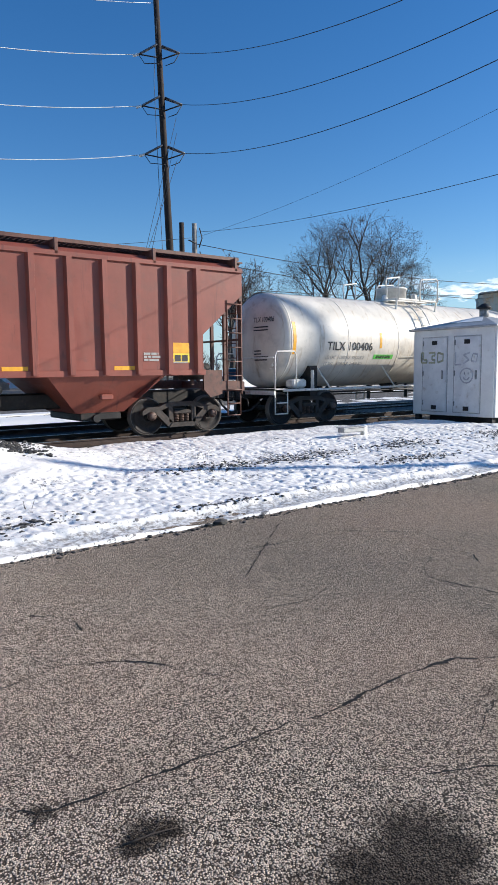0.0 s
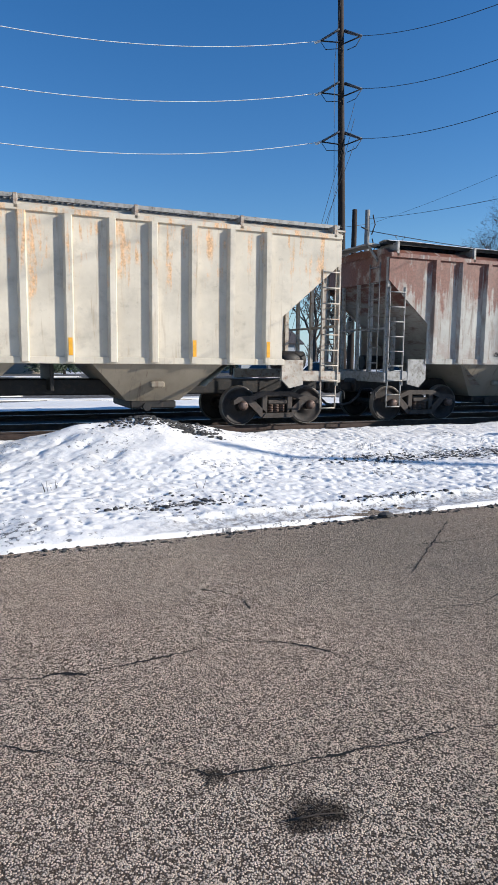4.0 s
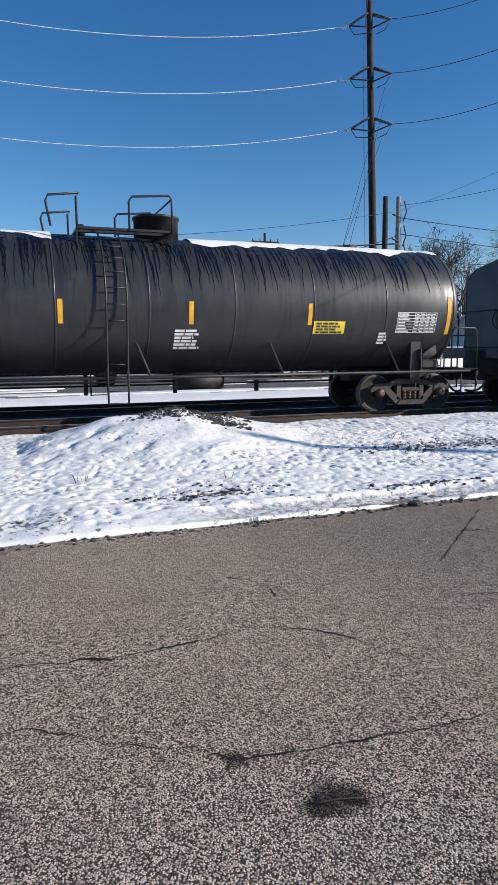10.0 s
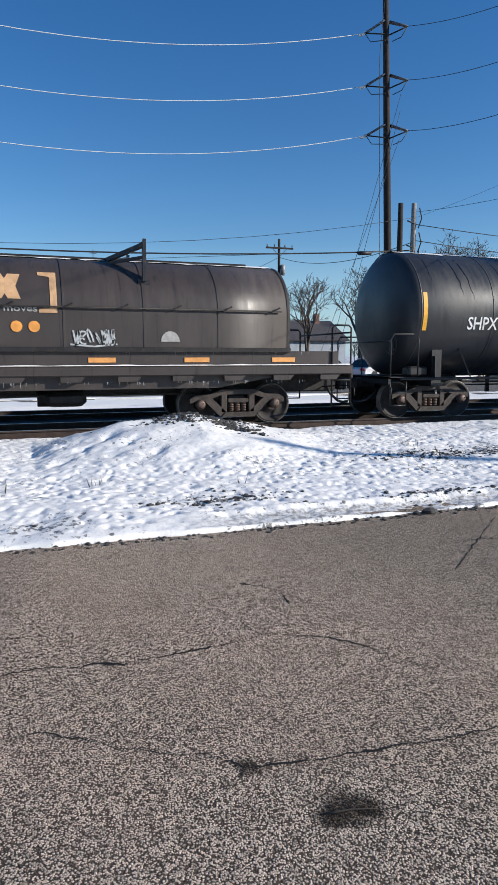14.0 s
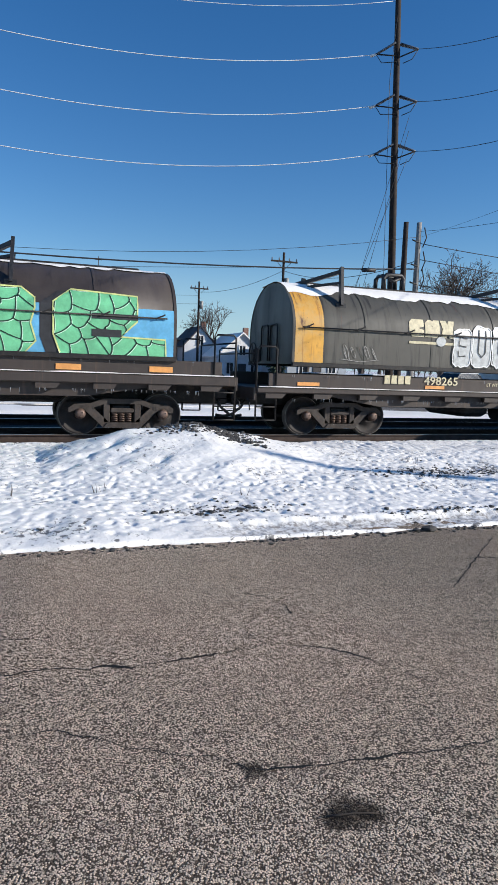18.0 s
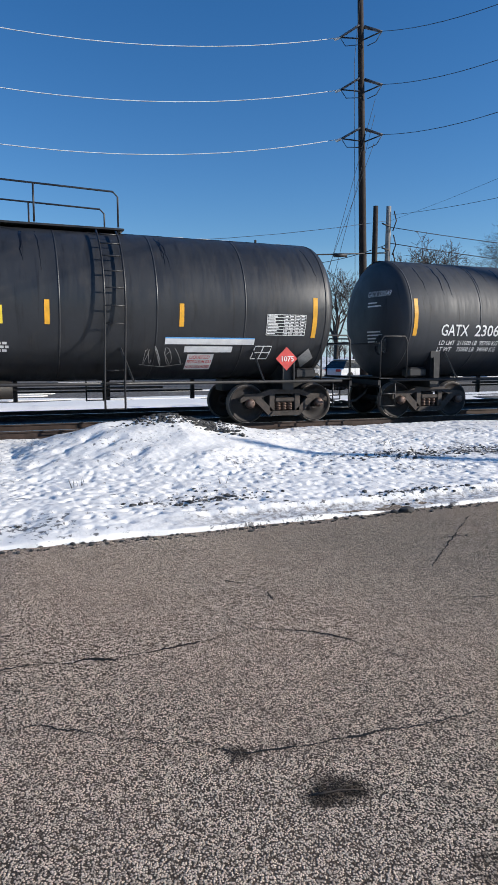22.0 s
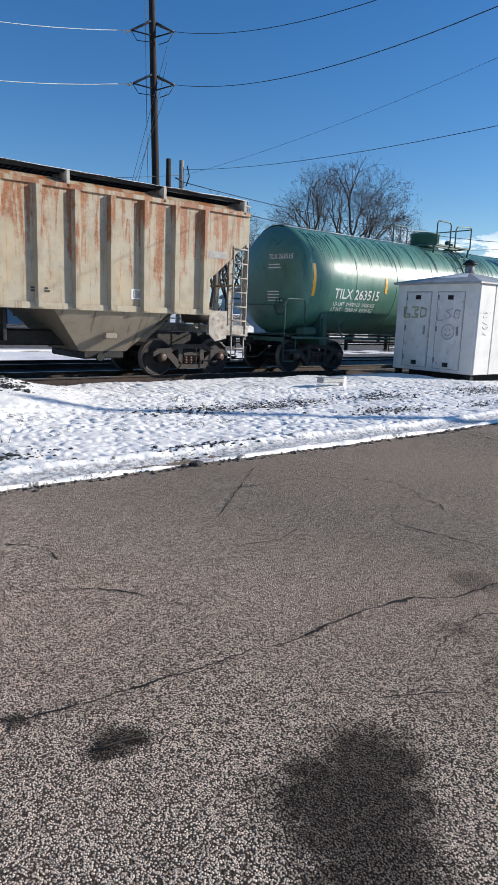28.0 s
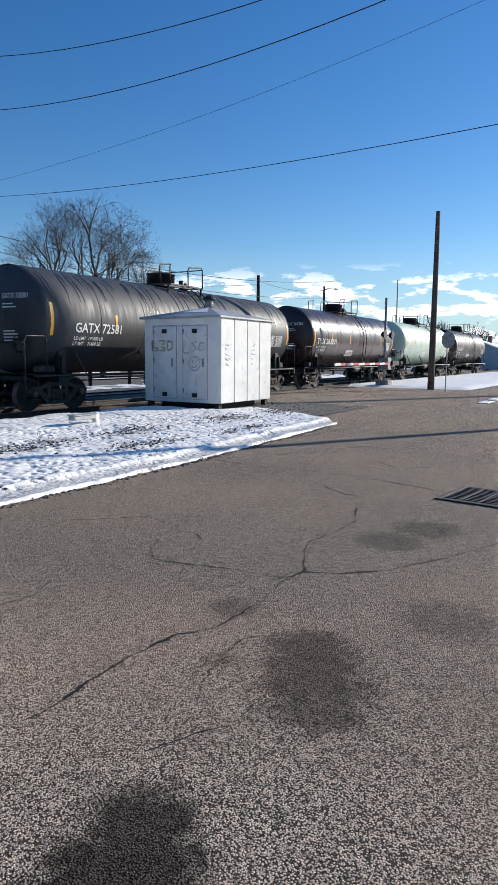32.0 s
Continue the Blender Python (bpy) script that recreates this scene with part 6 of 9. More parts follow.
P_NAVY = car_paint("dark_navy_hood_paint", (0.022, 0.032, 0.056), 0.42, (0.014, 0.019, 0.032), 0.25)
P_UMBER = car_paint("brown_black_hood_paint", (0.050, 0.040, 0.036), 0.5, (0.022, 0.018, 0.016), 0.5)
P_OLIVE = car_paint("grimy_grey_hood_paint", (0.078, 0.074, 0.062), 0.55, (0.014, 0.013, 0.012), 0.95, 0.22, None, (0.075, 0.032, 0.02))
P_YELLOWEND = car_paint("rusted_yellow_paint", (0.66, 0.34, 0.05), 0.55, (0.35, 0.15, 0.04), 0.6, 0.50, (0.58, 0.36, 0.12), (0.10, 0.04, 0.02), 0.1)
P_TAN = car_paint("weathered_tan_car_paint", (0.39, 0.325, 0.225), 0.55, (0.30, 0.19, 0.10), 0.4, 0.68, (0.41, 0.365, 0.28), (0.22, 0.088, 0.036), 0.16)
P_GREEN = car_paint("sea_green_tank_paint", (0.085, 0.215, 0.165), 0.38, (0.045, 0.12, 0.095), 0.75)
P_MAROON = car_paint("dark_maroon_tank_paint", (0.042, 0.021, 0.020), 0.35, (0.020, 0.012, 0.012), 0.6)
P_PALE = car_paint("pale_green_tank_paint", (0.46, 0.56, 0.46), 0.5, (0.3, 0.36, 0.3), 0.4)
P_RUSTDECK = car_paint("rusty_deck_paint", (0.046, 0.035, 0.030), 0.6, (0.085, 0.055, 0.04), 0.5, 0.2, None, (0.14, 0.06, 0.032))


def brown_hopper():
    c, s, r = hopper_car(1.9, 6.8, 16.7, 1.48, 4.12, P_BROWN, BROWN_STEEL, "oxide-brown ribbed covered hopper car with yellow reflectors", [6.98 - 0.81 * k for k in range(18)], (-4.65, 0.0, 4.65), 0.11, False, 1.2, P_BROWN)
    for x in (-2.35, 0.1, 2.53, 5.02):
        s.patch(x - 0.27, x + 0.27, 1.57, 1.69, YELLOW)
    s.patch(6.29, 6.74, 2.0, 2.24, YELLOW)
    s.patch(6.29, 6.74, 1.77, 1.99, SIGN_YELLOW, "data_plate")
    for k in range(2):
        s.patch(6.33 + 0.20 * k, 6.49 + 0.20 * k, 1.80, 1.95, INK_BLACK, "data_plate", off=0.014)
    s.rows(5.5, 2.0, 0.5, 3, 0.05, INK_GREY, 3)
    s.rows(6.1, 1.85, 0.6, 2, 0.04, INK_GREY, 4)


def white_tank():
    c, s = tank_car(17.65, 4.66, 5.45, 1.36, 2.42, P_WHITE, WHITE_STEEL, "dirty white tank car with black lettering and green sign", 0.10, 6, 0, 0.3, 0, 1.0, -0.1, [-1.95, 1.2, 3.3], 0.15, 0.05, (0.12, 0.28), 0.15)
    head_marks(c, "TILX 100406", INK_BLACK, 2)
    s.text("TILX 100406", -4.22, 2.12, 0.24, INK_BLACK, wide=1.9)
    s.text("LD LMT  216800 LB  98350 KG", -4.22, 1.86, 0.10, INK_GREY, wide=1.6)
    s.text("LT WT   47200 LB  21400 KG", -4.22, 1.68, 0.10, INK_GREY, wide=1.6)
    s.patch(-2.2, -1.32, 1.86, 2.0, SIGN_GREEN, "notice_plate", "bright green notice plate")
    s.rows(-2.1, 1.97, 0.7, 2, 0.035, INK_BLACK, 6)
    s.patch(2.45, 3.1, 1.95, 2.3, SIGN_YELLOW, "notice_plate", "yellow emergency notice")
    s.rows(2.5, 2.26, 0.5, 4, 0.045, INK_BLACK, 7)
    s.table(3.95, 4.75, 1.95, 2.4, INK_BLACK)
    s.rows(0.6, 2.0, 0.8, 5, 0.06, INK_BLACK, 8)
    s.rows(2.0, 1.75, 1.4, 2, 0.05, INK_GREY, 9)
    s.patch(-0.9, 1.0, 1.93, 1.96, WHITE_STEEL, "drip_strip", off=0.05)


def beige_hopper():
    ribs = [-7.42 + 0.868 * k for k in range(17)]
    c, s, r = hopper_car(33.2, 7.0, 16.75, 1.45, 4.45, P_BEIGE, BEIGE_STEEL, "stained off-white ribbed covered hopper car", ribs, (-4.8, -0.35, 4.0), 0.12, False, 1.5, P_UNDER, 0.65, 0.10)
    s.text("TC", -6.42, 2.62, 0.26, INK_BLACK)
    s.text("MX", -5.55, 2.62, 0.26, INK_BLACK)
    s.text("35", -6.42, 2.16, 0.28, INK_BLACK)
    s.text("00", -5.50, 2.16, 0.28, INK_BLACK)
    s.text("97", -4.55, 2.16, 0.28, INK_BLACK)
    s.text("LD LMT", -6.44, 1.92, 0.11, INK_BLACK)
    s.text("LT WT", -6.44, 1.74, 0.11, INK_BLACK)
    s.text("221400", -5.52, 1.88, 0.11, INK_BLACK)
    s.text("64600", -5.48, 1.72, 0.11, INK_BLACK)
    r.patch(-7.46, -7.38, 1.6, 2.55, YELLOW)
    for x in (-4.82, -2.21, 2.13, 4.73, 6.47):
        r.patch(x - 0.04, x + 0.04, 1.6, 1.95, YELLOW)
    for x in (-3.55, -1.2, 0.2):
        s.rows(x, 1.95, 0.5, 4, 0.04, INK_GREY, int(x * 10))
    s.stroke([[(-3.5, 2.3), (-3.5, 2.55), (-3.25, 2.55), (-3.25, 2.3), (-3.5, 2.3)]], 0.02, INK_BLACK, "stencil_bar")


def rusty_hopper():
    ribs = [58.32 - 0.825 * k - 51.35 for k in range(18)]
    c, s, r = hopper_car(51.35, 6.98, 16.85, 1.5, 4.16, P_RUSTY, GREY_STEEL, "rust-streaked faded grey covered hopper car with yellow reflectors", ribs, (-4.65, 0.0, 4.65), 0.11, True, 1.2, P_UNDER)
    r.patch(6.93, 7.01, 1.58, 2.45, YELLOW)
    for x in (4.68, 2.24, -1.0, -4.3):
        r.patch(x - 0.06, x + 0.06, 1.55, 2.0, YELLOW)
    s.patch(4.15, 4.5, 1.8, 2.08, SIGN_WHITE, "data_plate")
    s.patch(4.19, 4.46, 1.84, 2.04, INK_GREY, "data_plate", off=0.014)
    s.patch(4.86, 5.35, 1.76, 2.05, SIGN_WHITE, "data_plate")
    s.patch(4.90, 5.08, 1.80, 2.0, INK_BLACK, "data_plate", off=0.014)
    s.patch(5.12, 5.31, 1.80, 2.0, INK_BLACK, "data_plate", off=0.014)
    s.patch(4.86, 5.35, 2.12, 2.42, SIGN_WHITE, "data_plate")
    s.rows(4.9, 2.38, 0.4, 3, 0.05, INK_BLACK, 11)
    s.text("202600", -1.95, 1.88, 0.12, INK_BLACK)
    s.text("60400", -1.85, 1.70, 0.12, INK_BLACK)
    s.text("LMT", -2.75, 1.90, 0.12, INK_BLACK)
    for k, x in enumerate((-5.0, -1.2, 0.6, 1.5, 3.2, 5.7, 6.3)):
        s.scrawl(x, 1.7, 0.35, 0.12, INK_BLACK, k, 0.018, 2, "rust_scab")


def grey_hopper():
    ribs = [d - 69.6 for d in (62.7, 63.66, 64.62, 65.6, 66.55, 68.2, 69.06, 69.97, 70.8, 72.5, 73.45, 74.42, 75.38, 76.3)]
    c, s, r = hopper_car(69.6, 6.85, 16.75, 1.12, 4.31, P_GREY, GREY_STEEL, "plain light grey ribbed covered hopper car with black lettering", ribs, (-4.85, -0.3, 4.0), 0.14, False, 1.35, P_UNDER, 1.0, 0.07)
    s.text("PL", -6.49, 2.0, 0.27, INK_BLACK)
    s.text("CX", -5.87, 2.0, 0.27, INK_BLACK)
    s.text("27133", -4.97, 2.0, 0.27, INK_BLACK, wide=0.84, off=0.02)
    s.text("LD LMT", -6.49, 1.66, 0.11, INK_BLACK)
    s.text("LT WT", -6.49, 1.5, 0.11, INK_BLACK)
    s.text("200500 LBS", -5.87, 1.66, 0.11, INK_BLACK)
    s.text("62500", -5.87, 1.5, 0.11, INK_BLACK)
    s.text("90900 KG", -4.95, 1.66, 0.11, INK_BLACK, off=0.02)
    s.text("28300", -4.95, 1.5, 0.11, INK_BLACK, off=0.02)
    s.text("12-78", -3.95, 1.5, 0.09, INK_BLACK)
    s.patch(-6.86, -6.76, 1.35, 2.25, ORANGE)
    for x in (-4.25, -1.8, 1.36, 4.0):
        s.patch(x - 0.06, x + 0.06, 1.3, 1.75, ORANGE)
    s.patch(4.2, 4.6, 1.55, 1.83, INK_BLACK, "data_plate")
    s.patch(4.23, 4.4, 1.66, 1.8, SIGN_WHITE, "data_plate", off=0.014)
    s.rows(3.1, 1.85, 0.6, 3, 0.06, INK_GREY, 13)
    s.rows(5.0, 1.85, 0.6, 3, 0.06, INK_GREY, 14)
    s.rows(5.9, 1.9, 0.6, 3, 0.06, INK_GREY, 15)
    s.text("CAUTION", 0.9, 1.28, 0.08, INK_BLACK)
    rnd = random.Random(5)
    for k in range(26):
        x, z = rnd.choice((rnd.uniform(-4.3, -3.4), rnd.uniform(-0.1, 0.65), rnd.uniform(0.0, 0.55), rnd.uniform(-2, 7))), rnd.uniform(1.5, 2.15)
        n = 7
        q = rnd.uniform(0.02, 0.075)
        s.poly([(x + q * math.cos(6.283 * i / n) * rnd.uniform(0.6, 1.2), z + q * math.sin(6.283 * i / n) * rnd.uniform(0.6, 1.2)) for i in range(n)], PRIMER, "paint_chip")


PRIMER = worn("dark_primer_spot", (0.10, 0.085, 0.075), 0.7)


def shp_tank():
    c, s = tank_car(87.9, 6.68, 7.48, 1.5, 2.56, P_BLACK, BLACK, "black tank car with white lettering and melting snow on top", 0.95, 9, 260, -0.35, 0, 1.0, 0.0, [-5.44, -3.72, -1.8, 0.9, 3.69], -0.7, 0.5, (0.05, 0.15), 0.37)
    head_marks(c, "SHPX 210595", INK_WHITE, 11)
    s.text("SHPX", -6.5, 2.16, 0.31, INK_WHITE, wide=0.97)
    s.text("210595", -5.26, 2.16, 0.31, INK_WHITE, wide=1.1)
    s.text("LD LMT  191300 LB 86800 KG", -6.6, 1.92, 0.12, INK_WHITE, wide=1.55)
    s.text("LT WT    71700 LB 32500 KG", -6.6, 1.75, 0.12, INK_WHITE, wide=1.55)
    s.table(6.0, 7.1, 1.95, 2.42, INK_WHITE)
    s.patch(3.8, 4.6, 1.92, 2.2, SIGN_YELLOW, "notice_plate", "yellow emergency notice")
    s.rows(3.86, 2.17, 0.68, 4, 0.045, INK_BLACK, 16)
    s.rows(0.55, 2.0, 0.6, 6, 0.05, INK_WHITE, 17)
    s.rows(5.55, 1.95, 0.3, 4, 0.05, INK_WHITE, 18)


def tall_coil():
    c, s, lo = coil_car(103.95, 4.25, (-6.5, 6.5), [(-5.75, 5.75, None)], P_NAVY, P_NAVY, "dark navy coil car with one tall steel hood", "tall", (0.87, 1.58), 0.0, None, (-3.4, 3.45), (-0.1,))
    block_logo(s, -0.67, 2.62, 1.44, 0.52, INK_WHITE)
    s.patch(0.15, 0.72, 2.52, 2.57, INK_WHITE, "stencil_bar")
    mark_bars(lo, -4.3, 1.02, 1.0, 0.24, INK_WHITE)
    lo.text("499597", -3.08, 1.02, 0.24, INK_WHITE, wide=1.1)
    for x0, x1, z in ((-5.72, -5.2, 1.22), (-2.9, -2.45, 1.36), (-0.15, 0.3, 1.28), (2.52, 2.97, 1.36), (5.1, 5.6, 1.25)):
        lo.patch(x0, x1, z - 0.08, z + 0.08, YELLOW)
    lo.text("LD LMT  230100", 1.88, 1.18, 0.1, INK_WHITE)
    lo.text("LT WT   55900", 1.88, 1.04, 0.1, INK_WHITE)
    lo.text("MAX COIL", 0.6, 1.13, 0.07, INK_WHITE)
    lo.text("TEMP 250", 0.6, 1.04, 0.07, INK_WHITE)
    lo.text("40-84 IN", 0.1, 1.12, 0.07, INK_WHITE)
    lo.text("COIL", 0.16, 1.03, 0.07, INK_WHITE)
    lo.text("40-90 IN", -4.0, 1.38, 0.07, INK_WHITE)
    lo.text("40-78 IN", -2.0, 1.38, 0.07, INK_WHITE)
    for x in (-4.9, 5.0):
        s.patch(x, x + 0.2, 1.85, 1.98, SIGN_WHITE, "notice_plate")
        s.patch(x + 0.02, x + 0.18, 1.93, 1.97, INK_RED, "notice_plate", off=0.014)
    s.poly([(-0.0, 1.95), (0.12, 1.95), (0.06, 1.8)], INK_WHITE, "stencil_mark")
    lo.stroke([[(4.65 + 0.16 * math.cos(a), 1.25 + 0.16 * math.sin(a)) for a in frange(0, 6.283, 20)], [(4.57, 1.2), (4.65, 1.15), (4.73, 1.2)]], 0.012, INK_GREY)


def brown_coil():
    c, s, lo = coil_car(119.05, 5.33, (-7.95, 7.95), [(-6.5, 6.4, None)], P_UMBER, P_UMBER, "brown-black coil car with a round hood and spray tags", "round", (0.92, 1.34), 0.12, None, (-3.55, 3.2), (-0.2,))
    block_logo(s, -1.1, 2.66, 1.85, 0.5, INK_TAN)
    s.text("How tomorrow moves", -1.25, 2.42, 0.13, INK_GREY, wide=2.3)
    s.poly([(-1.85, 2.40), (-1.5, 2.40), (-1.5, 2.47), (-1.72, 2.50), (-1.72, 3.12), (-1.5, 3.15), (-1.5, 3.22), (-1.85, 3.22)], INK_TAN, "logo_mark")
    s.poly([(1.43, 2.40), (1.08, 2.40), (1.08, 2.47), (1.30, 2.50), (1.30, 3.12), (1.08, 3.15), (1.08, 3.22), (1.43, 3.22)], INK_TAN, "logo_mark")
    for x in (-1.4, -1.05, 0.65, 0.98):
        s.poly([(x + 0.11 * math.cos(a), 2.13 + 0.11 * math.sin(a)) for a in frange(0, 5.9, 16)], INK_ORANGE, "painted_disc")
    mark_bars(lo, -4.9, 1.42, 0.85, 0.2, INK_GOLD)
    lo.text("493029", -3.98, 1.42, 0.2, INK_GOLD, wide=0.95)
    lo.text("LD LMT  221800", -2.2, 1.5, 0.08, INK_GREY)
    lo.text("LT WT   64200", -2.2, 1.4, 0.08, INK_GREY)
    for x in (-6.5, -0.6, 2.0, 4.0, 6.0):
        lo.patch(x, x + 0.55, 1.42, 1.52, ORANGE)
    s.patch(-5.65, -5.2, 1.9, 2.1, SIGN_YELLOW, "notice_plate")
    s.rows(-5.6, 2.06, 0.35, 3, 0.035, INK_BLACK, 20)
    s.scrawl(-6.3, 1.95, 0.55, 0.5, INK_GREY, 21, 0.012, 4)
    s.scrawl(-5.25, 1.75, 1.0, 0.3, INK_SILVER, 22, 0.03, 7)
    s.scrawl(-2.9, 1.95, 0.8, 0.5, INK_GREY, 23, 0.025, 5)
    s.scrawl(-1.9, 1.75, 1.0, 0.38, INK_SILVER, 24, 0.035, 6)
    s.scrawl(1.7, 1.75, 0.85, 0.35, INK_SILVER, 25, 0.035, 6)
    s.poly([(3.7 + 0.2 * math.cos(a), 1.85 + 0.22 * math.sin(a)) for a in frange(0, 3.14, 10)], INK_GREY, "stencil_mark")


INK_TAN = worn("faded_tan_logo_paint", (0.56, 0.34, 0.18), 0.55, 0.0, 0.25, 3, 0.1)


def tagged_tank():
    c, s = tank_car(135.05, 5.55, 6.1, 1.55, 2.62, P_BLACK, BLACK, "black tank car with white spray tags and dome rails", 0.55, 7, 18, 0.4, 1, 1.0, -0.1, [-3.2, -0.3, 2.9], 0.95, -0.15)
    s.scrawl(-1.2, 1.65, 2.1, 0.5, INK_WHITE, 31, 0.035, 9)
    s.scrawl(-1.0, 1.35, 2.3, 0.4, INK_WHITE, 32, 0.03, 8)
    s.scrawl(4.1, 1.9, 0.7, 0.5, INK_WHITE, 33, 0.035, 5)
    s.scrawl(-2.6, 1.45, 0.5, 0.2, INK_GREY, 34, 0.02, 4)
    s.scrawl(3.4, 1.55, 0.7, 0.4, INK_GREY, 35, 0.015, 6)
    s.table(4.98, 6.0, 2.1, 2.55, INK_WHITE)
    s.rows(2.2, 2.3, 0.9, 3, 0.05, INK_WHITE, 36)
    s.rows(2.2, 2.05, 0.7, 3, 0.05, INK_WHITE, 37)
    s.rows(2.2, 1.8, 2.9, 2, 0.05, INK_GREY, 38)
    s.rows(-2.9, 1.95, 1.1, 3, 0.05, INK_GREY, 39)
    s.stroke([[(4.55, 1.55), (4.95, 1.55), (5.0, 1.78), (4.6, 1.78), (4.55, 1.55)], [(4.75, 1.55), (4.8, 1.78)]], 0.03, INK_WHITE, "stencil_mark")
    s.text("SHPX 207210", -4.9, 2.2, 0.3, INK_WHITE, wide=2.1)


def block_shape(side, pts, fill, seed):
    """A cracked green block shape with a pale outline and a black drop shade."""
    off = [(x - 0.26, z - 0.05) for x, z in pts]
    side.poly(off, INK_BLACK, "graffiti_shade", 0.020)
    side.poly(pts, fill, "graffiti_block", 0.030)
    side.stroke([list(pts) + [pts[0]]], 0.032, INK_LIME, "graffiti_outline", 0.038)
    def inside(x, z):
        odd = False
        for (xa, za), (xb, zb) in zip(pts, pts[1:] + pts[:1]):
            if (za > z) != (zb > z) and x < xa + (z - za) / (zb - za) * (xb - xa):
                odd = not odd
        return odd
    # cells of a cracked surface: each seed keeps what lies nearer to it than to any other
    rnd = random.Random(seed)
    xs, zs = [p[0] for p in pts], [p[1] for p in pts]
    x0, x1, z0, z1 = min(xs), max(xs), min(zs), max(zs)
    nx, nz = max(3, round((x1 - x0) / 0.36)), max(3, round((z1 - z0) / 0.33))
    seeds = [(x0 + (x1 - x0) * (i + rnd.uniform(0.08, 0.92)) / nx, z0 + (z1 - z0) * (k + rnd.uniform(0.08, 0.92)) / nz) for i in range(nx) for k in range(nz)]
    lines, seen = [], set()
    for sx, sz in seeds:
        cell = [(x0, z0), (x1, z0), (x1, z1), (x0, z1)]
        for ox, oz in seeds:
            if (ox, oz) == (sx, sz):
                continue
            far = [(p[0] - (sx + ox) / 2) * (ox - sx) + (p[1] - (sz + oz) / 2) * (oz - sz) for p in cell]
            kept = []
            for k, p in enumerate(cell):
                q, a, b = cell[(k + 1) % len(cell)], far[k], far[(k + 1) % len(cell)]
                if a <= 0:
                    kept.append(p)
                if (a < 0) != (b < 0) and a != b:
                    kept.append((p[0] + (q[0] - p[0]) * a / (a - b), p[1] + (q[1] - p[1]) * a / (a - b)))
            cell = kept
            if len(cell) < 3:
                break
        for p, q in zip(cell, cell[1:] + cell[:1]):
            key = tuple(sorted(((round(p[0], 3), round(p[1], 3)), (round(q[0], 3), round(q[1], 3)))))
            if key in seen:
                continue
            seen.add(key)
            run = []
            for k in range(13):
                bow = 0.022 * math.sin(math.pi * k / 12)
                w = (p[0] + (q[0] - p[0]) * k / 12 + bow, p[1] + (q[1] - p[1]) * k / 12 - bow)
                if inside(*w):
                    run.append(w)
                elif len(run) > 1:
                    lines.append(run)
                    run = []
                else:
                    run = []
            if len(run) > 1:
                lines.append(run)
    side.stroke([[(x + 0.018, z - 0.016) for x, z in ln] for ln in lines], 0.014, INK_MINTLINE, "graffiti_highlight", 0.034)
    side.stroke(lines, 0.024, INK_DGREEN, "graffiti_crack", 0.036)


INK_MINTLINE = worn("pale_mint_line_paint", (0.55, 0.80, 0.62), 0.5)
INK_LIME = worn("pale_lime_outline", (0.62, 0.66, 0.26), 0.5)
INK_DGREEN = worn("dark_green_crack_paint", (0.012, 0.04, 0.022), 0.5)


